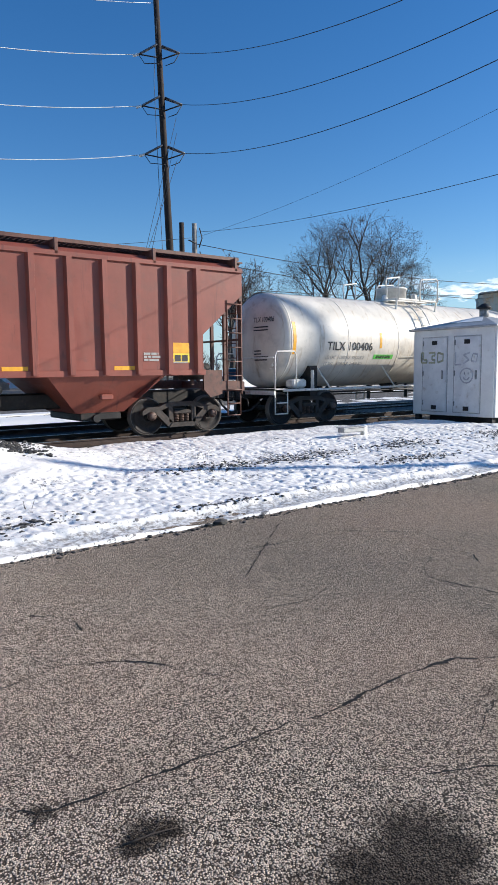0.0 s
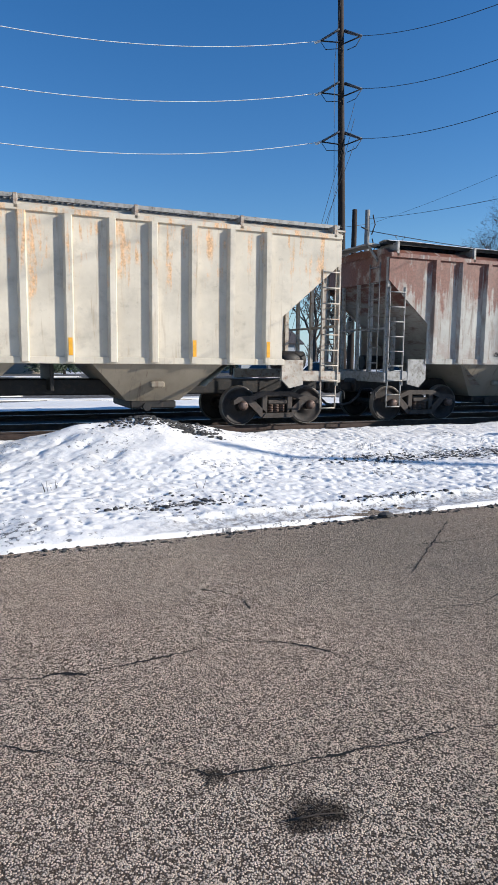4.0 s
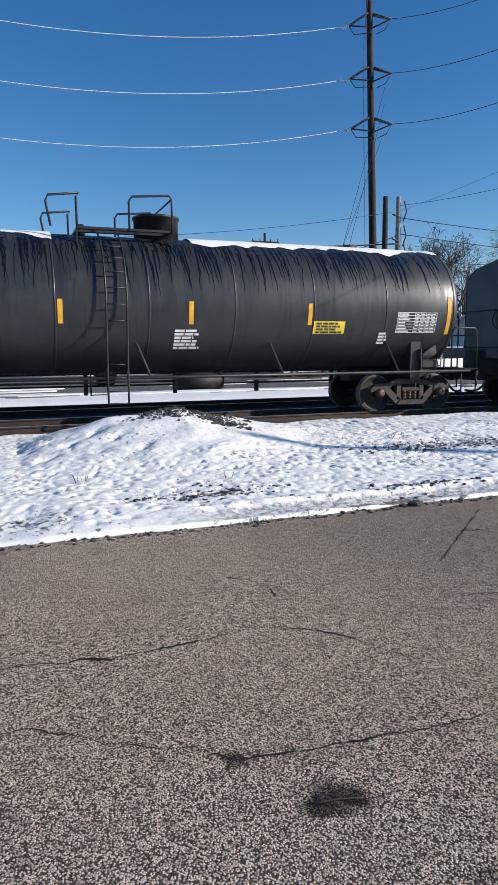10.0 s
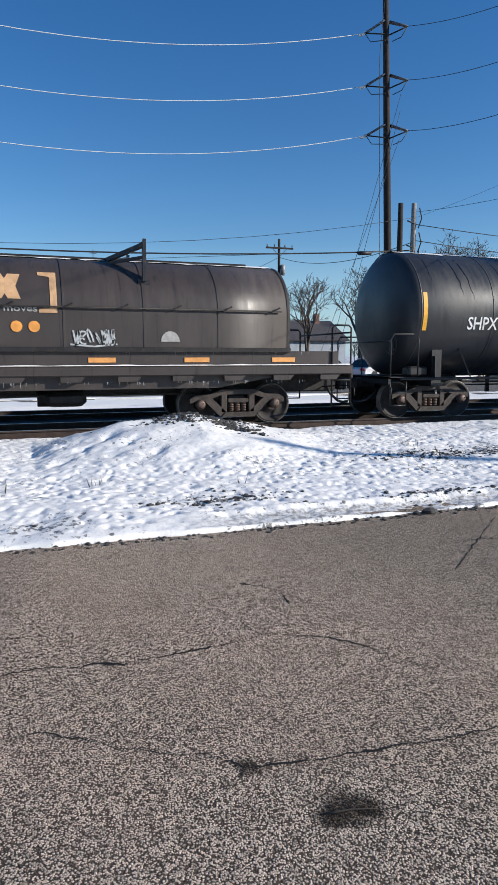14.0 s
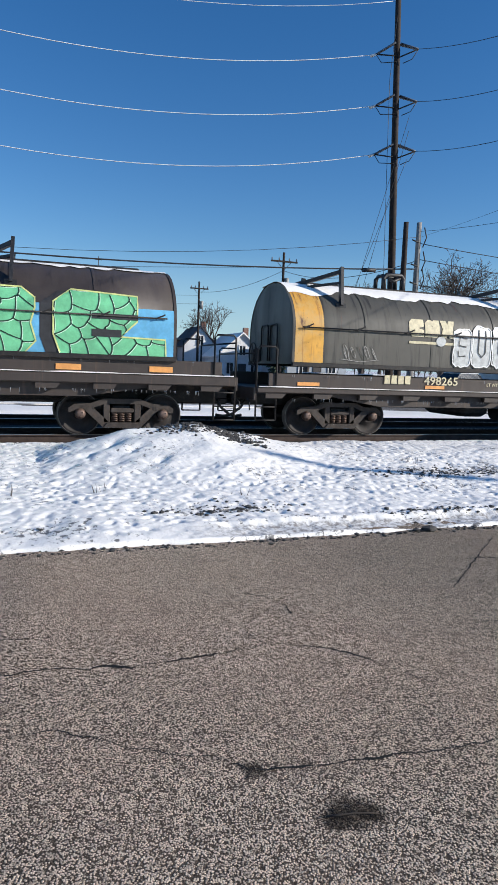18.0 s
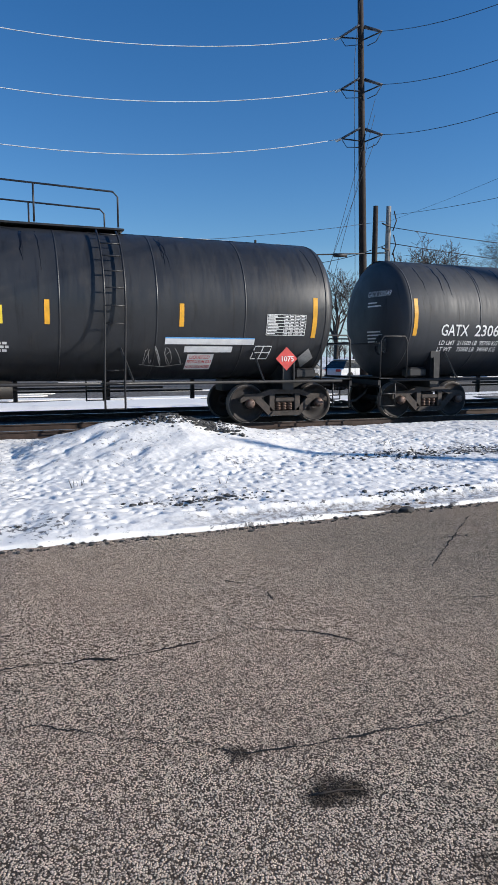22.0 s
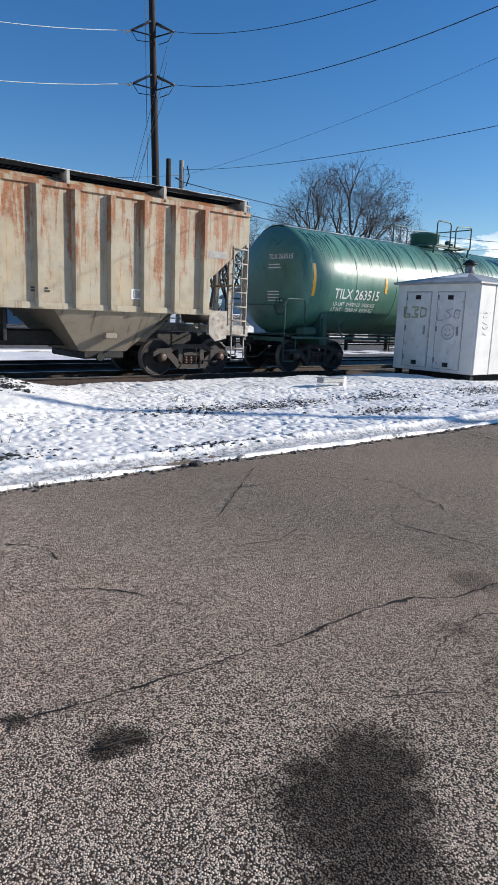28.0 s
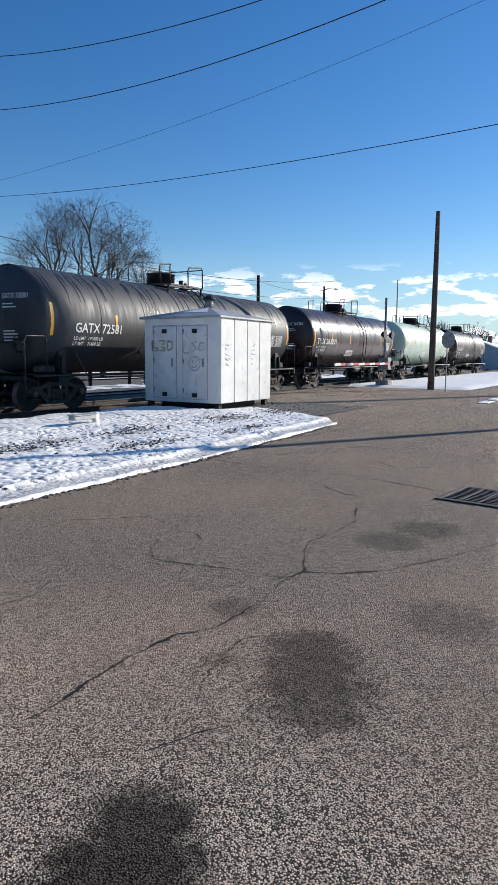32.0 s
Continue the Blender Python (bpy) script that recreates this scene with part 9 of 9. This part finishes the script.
def parked_car(x, y, rz, paint, label, suv=False):
    t = thing("car", label, "car", pose(x, y, -0.10, 0, 0, rz))
    h = 1.75 if suv else 1.45
    b = 0.95 if suv else 0.82
    g = Geo()
    prof = [(-2.25, 0.32), (-2.3, 0.62), (-2.15, b), (-1.3, b + 0.08), (1.9, b + 0.1), (2.2, b), (2.25, 0.35)]
    g.prism(prof, -0.88, 0.88)
    body = part("body", g, paint, t)
    g = Geo()
    top = [(-1.3, b + 0.07), (-0.55, h - 0.04), (-0.3, h), (1.1, h), (1.5, h - 0.1), (1.95, b + 0.09)]
    k = g.verts([(p[0], -0.84 if i in (0, 5) else -0.66, p[1]) for i, p in enumerate(top)] + [(p[0], 0.84 if i in (0, 5) else 0.66, p[1]) for i, p in enumerate(top)])
    g.face([k + i for i in range(6)])
    g.face([k + 6 + i for i in range(5, -1, -1)])
    for i in range(5):
        g.face([k + i, k + 6 + i, k + 7 + i, k + i + 1])
    part("cabin", g, PANE, t, "dark glazed cabin")
    g = Geo()
    g.box(-0.5, 1.35, -0.68, 0.68, h - 0.03, h + 0.03, 0.02)
    part("roof", g, paint, t)
    for px in (-1.45, 1.35):
        for s in (-1, 1):
            g = Geo()
            g.lathe([(-0.11, 0.30), (-0.09, 0.34), (0.09, 0.34), (0.11, 0.30)], "y", 20, (px, s * 0.80, 0.34))
            wh = part("wheel", g, TYRE, t)
            g = Geo()
            g.lathe([(s * 0.1, 0.22), (s * 0.13, 0.05)], "y", 14, (px, s * 0.80, 0.34))
            part("hubcap", g, RIM, wh)
    for s in (-0.62, 0.62):
        g = Geo()
        g.box(-2.31, -2.2, s - 0.2, s + 0.2, 0.66, 0.82, 0.03)
        part("headlight", g, SIGN_WHITE, t)
        g = Geo()
        g.box(2.2, 2.28, s - 0.2, s + 0.2, 0.7, 0.86, 0.03)
        part("taillight", g, INK_RED, t)
    g = Geo()
    g.box(-2.33, -2.2, -0.45, 0.45, 0.42, 0.6, 0.02)
    part("grille", g, TRIM_DARK, t)


def hydrant(x, y):
    t = thing("fire_hydrant", "faded yellow fire hydrant in snow", "fire hydrant", (x, y, -0.2))
    g = Geo()
    g.lathe([(0, 0.18), (0.06, 0.18), (0.08, 0.13), (0.62, 0.13), (0.66, 0.17), (0.72, 0.16), (0.84, 0.10), (0.92, 0.04)], "z", 18)
    part("barrel", g, worn("yellow_hydrant_paint", (0.6, 0.36, 0.12), 0.55), t)
    g = Geo()
    g.tube([(-0.24, 0, 0.52), (0.24, 0, 0.52)], 0.07, 10)
    g.tube([(0, -0.24, 0.5), (0, 0, 0.5)], 0.085, 10)
    part("outlet_cap", g, worn("pale_hydrant_cap", (0.6, 0.55, 0.45), 0.5), t)


def t_pole(x, y, h, label="wooden utility pole with a crossarm", arm=2.6, lamp=False):
    t = pole("utility_pole", label, x, y, 0.17, h, WOOD_POLE)
    if lamp:
        g = Geo()
        g.tube([(0, 0, h - 0.4), (0.8, -0.2, h - 0.15), (2.0, -0.4, h - 0.1)], 0.05, 8)
        part("lamp_arm", g, GREY_STEEL, t)
        g = Geo()
        g.box(1.9, 2.6, -0.55, -0.3, h - 0.2, h - 0.05, 0.03)
        part("lamp_head", g, GREY_STEEL, t)
        return t
    g = Geo()
    g.box(-arm / 2, arm / 2, -0.22, -0.10, h - 0.9, h - 0.75, 0.01)
    g.bar((-0.7, -0.15, h - 0.85), (0, -0.1, h - 1.6), 0.05, 0.03)
    g.bar((0.7, -0.15, h - 0.85), (0, -0.1, h - 1.6), 0.05, 0.03)
    part("crossarm", g, WOOD_POLE, t)
    for x2 in (-arm / 2 + 0.1, -0.5, 0.5, arm / 2 - 0.1):
        g = Geo()
        g.lathe([(h - 0.75, 0.03), (h - 0.65, 0.07), (h - 0.55, 0.05), (h - 0.5, 0.02)], "z", 8, (x2, -0.16, 0))
        part("insulator", g, CERAMIC, t)
    g = Geo()
    g.lathe([(h - 3.2, 0.2), (h - 2.3, 0.22), (h - 2.25, 0.1)], "z", 14, (0.32, -0.1, 0))
    part("transformer", g, GREY_STEEL, t)
    return t


def crossing_gate():
    t = thing("crossing_signal", "railway crossing signal mast with a lowered striped gate", "crossing signal", (34.6, 11.8, 0))
    g = Geo()
    g.tube([(0, 0, 0), (0, 0, 4.7)], 0.07, 12)
    part("mast", g, GREY_STEEL, t)
    g = Geo()
    g.box(-0.35, 0.35, -0.35, 0.35, -0.05, 0.35, 0.04)
    part("base", g, STEEPLE_STONE, t)
    g = Geo()
    g.bar((-0.7, -0.05, 2.75), (0.7, -0.05, 2.75), 0.06, 0.06)
    for s in (-0.62, 0.62):
        g.lathe([(-0.22, 0.26), (-0.2, 0.26), (-0.1, 0.16), (0.0, 0.1)], "y", 18, (s, 0, 2.75))
    part("flasher", g, BLACK, t)
    g = Geo()
    g.box(-0.3, 0.3, -0.3, 0.25, 0.9, 1.55, 0.04)
    part("gate_motor", g, GREY_STEEL, t)
    n = 10
    for k in range(n):
        g = Geo()
        x0, x1 = -0.3 - 7.3 * k / n, -0.3 - 7.3 * (k + 1) / n
        g.bar((x0, -0.35, 1.25), (x1, -0.35, 1.23), 0.04, 0.11)
        part("gate_board", g, SIGN_WHITE if k % 2 else INK_RED, t)
    g = Geo()
    g.bar((0.2, -0.35, 1.25), (1.3, -0.35, 1.27), 0.1, 0.25)
    part("counterweight", g, STEEL_DARK, t)


def stop_sign():
    t = thing("stop_sign", "grey back of an octagonal sign on a post", "road sign", (30.9, 7.55, 0))
    g = Geo()
    pts = [(0.40 * math.cos(radians(22.5 + 45 * k)), 2.38 + 0.40 * math.sin(radians(22.5 + 45 * k))) for k in range(8)]
    g.prism([(p[0] * 0.55, p[1]) for p in pts], -0.012, 0.012)
    plate = part("plate", g, GREY_STEEL, t)
    plate.matrix_basis = pose(0, 0, 0, 0, 0, -35)
    plate.scale = (1.8, 1, 1)
    g = Geo()
    g.box(-0.03, 0.03, 0.015, 0.06, 0, 2.7, 0.006)
    part("post", g, GREY_STEEL, t)


def drain():
    t = thing("storm_drain", "rusty cast-iron drain grate set in the asphalt", "drain grate", pose(7.85, 1.42, 0, 0, 0, -8))
    g = Geo()
    for a, b, c, d in ((-0.45, 0.45, -0.36, -0.30), (-0.45, 0.45, 0.30, 0.36), (-0.45, -0.40, -0.30, 0.30), (0.40, 0.45, -0.30, 0.30)):
        g.box(a, b, c, d, 0.002, 0.018, 0.004)
    part("frame", g, IRON, t)
    for k in range(11):
        g = Geo()
        x = -0.37 + 0.074 * k
        g.box(x - 0.014, x + 0.014, -0.30, 0.30, 0.002, 0.016, 0.003)
        part("grate_bar", g, IRON, t)
    g = Geo()
    for y in (-0.1, 0.1):
        g.box(-0.40, 0.40, y - 0.012, y + 0.012, 0.002, 0.015, 0.003)
    part("cross_bar", g, IRON, t)
    # flat near-black sheet stands in for the unlit depth below the bars
    g = Geo()
    g.box(-0.42, 0.42, -0.32, 0.32, 0.0005, 0.0015)
    part("pit", g, PIT_SHADE, t)


IRON = worn("rusty_cast_iron", (0.10, 0.085, 0.075), 0.7, 0.4, 0.3, 8, 0.3)
PIT_SHADE = worn("drain_shade_black", (0.006, 0.006, 0.006), 0.95)

cabinet()
small_post()
big_pole()
p1 = pole("utility_pole", "dark weathered wooden pole stub", 18.45, 30.1, 0.20, 9.35, WOOD_POLE)
p2 = pole("utility_pole", "grey weathered wooden pole with cable fittings", 19.35, 30.3, 0.20, 9.45, WOOD_GREY)
g = Geo()
for z in (6.3, 7.2, 8.4):
    g.tube([(-0.1, -0.25, z), (-0.55, -0.3, z + 0.1)], 0.035, 6)
    g.tube([(0.15, -0.2, z - 0.2), (0.32, -0.25, z + 0.3), (0.2, -0.2, z + 0.8)], 0.03, 6)
part("cable_bracket", g, STEEL_DARK, p2)
for s, z, e in CABLE_ENDS:
    far = (11.41, -25.0, 17.18 - 0.37 * (z - 13.45)) if s > 0 else (-24.5, 35.7, z + 4.15)
    sag(e, far, 5.32 if s > 0 else 3.81, 0.014 if s > 0 else 0.020, CABLE if s > 0 else CABLE_ALU, label="sagging overhead power line", n=44)
sag((18.7, 32.6, 20.9), (-24.5, 35.7, 25.0), 3.8, 0.013, CABLE_ALU, label="thin bright overhead shield wire")
sag((19.35, 30.2, 8.8), (8, -25, 6.8), 1.9, 0.009, CABLE)
sag((19.35, 30.2, 8.5), (25.2, -30, 25.3), 3.6, 0.006, CABLE)
pole("transmission_pole", "tall brown pole carrying the same lines", -24.5, 35.7, 0.26, 25.6, WOOD_POLE)
pole("transmission_pole", "tall brown pole behind the lot", 11.41, -25.0, 0.28, 19.2, WOOD_POLE)
pole("transmission_pole", "tall brown pole carrying the same lines", 25.2, -30.0, 0.30, 28.4, WOOD_POLE)
pole("utility_pole", "short brown pole behind the lot", 8.0, -25.0, 0.19, 7.4, WOOD_POLE)
sag((19.35, 30.2, 8.2), (62, 26, 9.0), 1.2, 0.02, CABLE)
sag((19.35, 30.2, 7.4), (62, 27, 7.4), 1.0, 0.02, CABLE)
sag((19.2, 30.2, 6.9), (-50, 33, 11.2), 2.47, 0.035, CABLE, label="thick black communication cable")
sag((19.2, 30.2, 8.5), (-60, 36, 21.0), 6.9, 0.011, CABLE)
for dx, z in ((-2.2, 15.0), (-1.6, 14.2), (-3.0, 12.8)):
    sag((19.3, 31.8, z), (19.0 + dx * 1.4, 36 + dx, 0.0), 0.05, 0.012, CABLE, "guy_wire", "thin steel guy wire")
sag((-60, 78, 9.6), (22.6, 57.2, 10.7), 0.8, 0.02, CABLE)
sag((-60, 80, 8.0), (20, 77.5, 9.8), 0.6, 0.02, CABLE)
sag((-60, 82, 7.0), (20, 77.5, 8.8), 0.6, 0.02, CABLE)
sag((22.6, 57.2, 10.4), (20, 77.5, 10.2), 0.6, 0.02, CABLE)
sag((19.5, 30.4, 7.4), (22.6, 57.2, 10.4), 0.8, 0.02, CABLE)
t_pole(22.6, 57.2, 12.2)
t_pole(20, 77.5, 11.6, arm=2.2)
t_pole(12.6, 74, 8.0, "street light pole with a curved arm", lamp=True)
pole("utility_pole", "dark wooden pole past the crossing", 52.2, 29.7, 0.22, 8.9, WOOD_POLE)
t_pole(66, 29.5, 9.2, "street light on a wooden pole", lamp=True)
pole("utility_pole", "plain brown wooden pole by the crossing", 33.1, 8.85, 0.17, 8.75, WOOD_BROWN)
pole("radio_mast", "thin grey mast in the distance", 190, 62, 0.25, 24, GREY_STEEL)
sag((52.2, 29.7, 7.9), (20, 31, 6.2), 0.6, 0.02, CABLE)
sag((52.2, 29.7, 8.2), (66, 29.5, 8.6), 0.4, 0.02, CABLE)
pole("utility_pole", "brown wooden pole at the edge of the lot", 27.0, -4.0, 0.20, 11.2, WOOD_POLE)
pole("transmission_pole", "tall brown pole past the edge of the lot", 57.0, -10.8, 0.34, 26.0, WOOD_POLE)
crossing_gate()
stop_sign()
drain()
hydrant(17.9, 28.6)
church()
brick_hall()
house(24.5, 74, 6.0, 8, 3.0, 5.6, SIDING, "white clapboard house with a snowy roof")
house(21.0, 80, 4.0, 7, 4.2, 6.4, SIDING, "narrow white house with a dark roof", snow=False)
house(30.5, 66, 7.0, 9, 3.6, 5.6, BLUE_SHED, "blue-grey metal shed with a pale roof", "x", snow=False)
house(-2.5, 74, 7, 9, 3.2, 5.4, STUCCO, "low tan house with snow on its roof", "x")
house(44, 44, 12, 8, 3.6, 4.6, SIDING, "white low commercial building behind the street", "x")
house(60, 62, 14, 10, 3.4, 4.8, STUCCO, "low tan building behind the street", "x")
house(96, 34, 16, 10, 3.2, 4.6, BRICK, "long low brick building past the crossing", "x")
house(150, 34, 22, 12, 3.6, 5.4, SIDING, "long pale warehouse in the distance", "x")
house(128, 22, 14, 9, 3.0, 4.4, STUCCO, "low tan building far along the track", "x")
house(105, 16.5, 8, 8, 2.8, 4.2, BLUE_SHED, "grey shed far along the track", "x")
for k in range(12):
    bare_tree(120 + 9 * k, 24 + 5.5 * k + 4 * (k % 3), 8 + (k * 5) % 4, 60 + k, 0.95, 0.25, 4, fat=4.0)
conifer(6.4, 64.5, 4.7, 1, 0.30)
conifer(8.4, 65, 4.1, 2, 0.36)
conifer(7.4, 66, 4.4, 3, 0.34)
conifer(24.2, 62, 7.5, 4, 0.16)
parked_car(17.2, 37.5, 20, CAR_SILVER, "silver parked sedan on the lot")
parked_car(22.5, 39, 200, CAR_WHITE, "white parked car on the lot")
parked_car(26.5, 36, 15, CAR_WHITE, "white parked van on the lot", True)
parked_car(13.5, 52, 5, CAR_DARK, "dark parked car across the lot")
parked_car(38.0, 40, 30, CAR_SILVER, "silver parked car across the street")
# low fence of posts by the poles
f = thing("pipe_fence", "low steel pipe fence beside the poles", "fence", (20.2, 30.0, -0.2))
for k in range(5):
    g = Geo()
    g.tube([(k * 0.45, 0, 0), (k * 0.45, 0, 1.25)], 0.035, 8)
    part("post", g, GREY_STEEL, f)
g = Geo()
for z in (0.4, 0.8, 1.2):
    g.tube([(0, 0, z), (1.8, 0, z)], 0.025, 6)
part("rail", g, GREY_STEEL, f)
bare_tree(33.4, 34.8, 12.2, 21, 0.80, 0.24, 7, fat=0.36)
bare_tree(37.4, 34.6, 12.9, 46, 0.95, 0.26, 7, fat=0.36)
bare_tree(42.2, 36.0, 10.2, 22, 1.0, 0.18, 7, fat=0.30)
bare_tree(32.0, 45.0, 11.0, 43, 1.0, 0.24, 5, fat=1.9)
bare_tree(35.2, 47.0, 11.0, 44, 1.1, 0.24, 5, fat=1.9)
bare_tree(25.0, 46.0, 8.4, 45, 0.9, 0.2, 5, fat=1.7)
bare_tree(46, 66, 12.5, 23, 1.0, 0.28, 5, fat=2.4)
bare_tree(53, 68, 12.0, 24, 1.1, 0.28, 5, fat=2.4)
bare_tree(60, 64, 11.5, 25, 1.1, 0.26, 5, fat=2.4)
bare_tree(40.5, 70, 11.0, 26, 1.0, 0.26, 5, fat=2.4)
bare_tree(26.8, 60.5, 9.5, 27, 1.1, 0.24, 5, fat=2.4)
bare_tree(23.5, 84, 10.0, 28, 1.1, 0.24, 5, fat=2.4)
bare_tree(-3, 88, 9.5, 29, 1.1, 0.24, 5, fat=2.4)
bare_tree(80, 44, 7.0, 30, 1.0, 0.2, 5)
bare_tree(112, 52, 9.0, 31, 1.0, 0.22, 5)
bare_tree(120, 30, 9.0, 32, 1.0, 0.22, 5)
bare_tree(13, 105, 9.0, 33, 1.2, 0.24, 5, fat=2.4)
bare_tree(20, 108, 9.0, 34, 1.2, 0.24, 5, fat=2.4)
bare_tree(6, 112, 9.5, 35, 1.2, 0.24, 5, fat=2.4)

def far_woods():
    rnd, g = random.Random(77), Geo()
    for k in range(300):
        x, y, h = rnd.uniform(-130, 330), rnd.uniform(150, 190), rnd.uniform(4.5, 8.5)
        g.tube([(x, y, -0.3), (x + rnd.gauss(0, 0.2), y, h * 0.6)], 0.16, 4, False, 0.09)
        for _ in range(34):
            z0 = h * rnd.uniform(0.12, 0.6)
            a, ln = rnd.uniform(0, 6.283), h * rnd.uniform(0.18, 0.42)
            p = (x, y, z0)
            q = (x + ln * 0.45 * math.cos(a), y + ln * 0.45 * math.sin(a), z0 + ln * 0.6)
            r = (q[0] + ln * 0.3 * math.cos(a + rnd.gauss(0, 0.6)), q[1], q[2] + ln * rnd.uniform(0.2, 0.5))
            g.tube([p, q, r], 0.08, 3, False, 0.03)
    part("far_woods", g, TWIG, None, "distant line of bare grey trees", kind="stuff", category="woods")


far_woods()
sag_case = Geo()
sag_case.tube([(16.2, 30.25, 6.62), (16.9, 30.25, 6.66)], 0.1, 10)
tagged(part("splice_case", sag_case, CABLE), "black splice case hung on a thick cable", "cable box")
# ---------------------------------------------------------------- the train runs
RUN = [(0.0, 0.00), (0.5, 4.18), (1.0, 8.32), (1.5, 12.54), (2.0, 16.74), (2.5, 20.88), (3.0, 25.09), (3.5, 29.28), (5.5, 46.00), (6.0, 50.24), (6.5, 54.49), (7.0, 58.76), (7.5, 63.06), (8.0, 67.38), (8.5, 71.73), (9.0, 76.12), (9.5, 80.56), (10.0, 84.98), (10.5, 89.46), (11.0, 93.97), (11.5, 98.21), (12.0, 102.42), (12.5, 106.73), (13.0, 111.03), (13.5, 115.37), (15.5, 132.66), (16.0, 136.97), (16.5, 141.27), (17.0, 145.56), (17.5, 149.84), (18.0, 154.11), (18.5, 158.32), (19.0, 162.51), (19.5, 166.63), (20.0, 170.78), (20.5, 175.12), (21.0, 179.36), (21.5, 183.62), (22.0, 187.90), (22.5, 192.19), (23.0, 196.51), (23.5, 200.80), (24.0, 205.09), (24.5, 209.38), (26.5, 226.51), (27.0, 230.79), (27.5, 235.07), (28.0, 239.35), (28.5, 243.65), (29.0, 247.94), (29.5, 252.24), (30.0, 256.53), (30.5, 260.82), (31.0, 265.11), (31.5, 269.42), (32.0, 273.72)]


def share(ob, src):
    """The same turning keys for another wheelset."""
    keys = ob.animation_data_create()
    keys.action = src.animation_data.action
    keys.action_slot = src.animation_data.action_slot
    ob.rotation_mode = "QUATERNION"


def motions():
    for car, u in CARS:
        walk(car, [(t, pose(u - d, TRACK_Y, 0)) for t, d in RUN])
    ts, ds = [r[0] for r in RUN], [r[1] for r in RUN]
    for e in (-1, 1):
        first = AXLES[e][0]
        rows = []
        for k in range(0, 481):
            t = k / 15
            d = float(np.interp(t, ts, ds))
            rows.append((t, pose(e * AXLE, 0, WHEEL_R) @ Matrix.Rotation(-d / WHEEL_R, 4, "Y")))
        walk(first, rows)
        for other in AXLES[e][1:]:
            share(other, first)


motions()
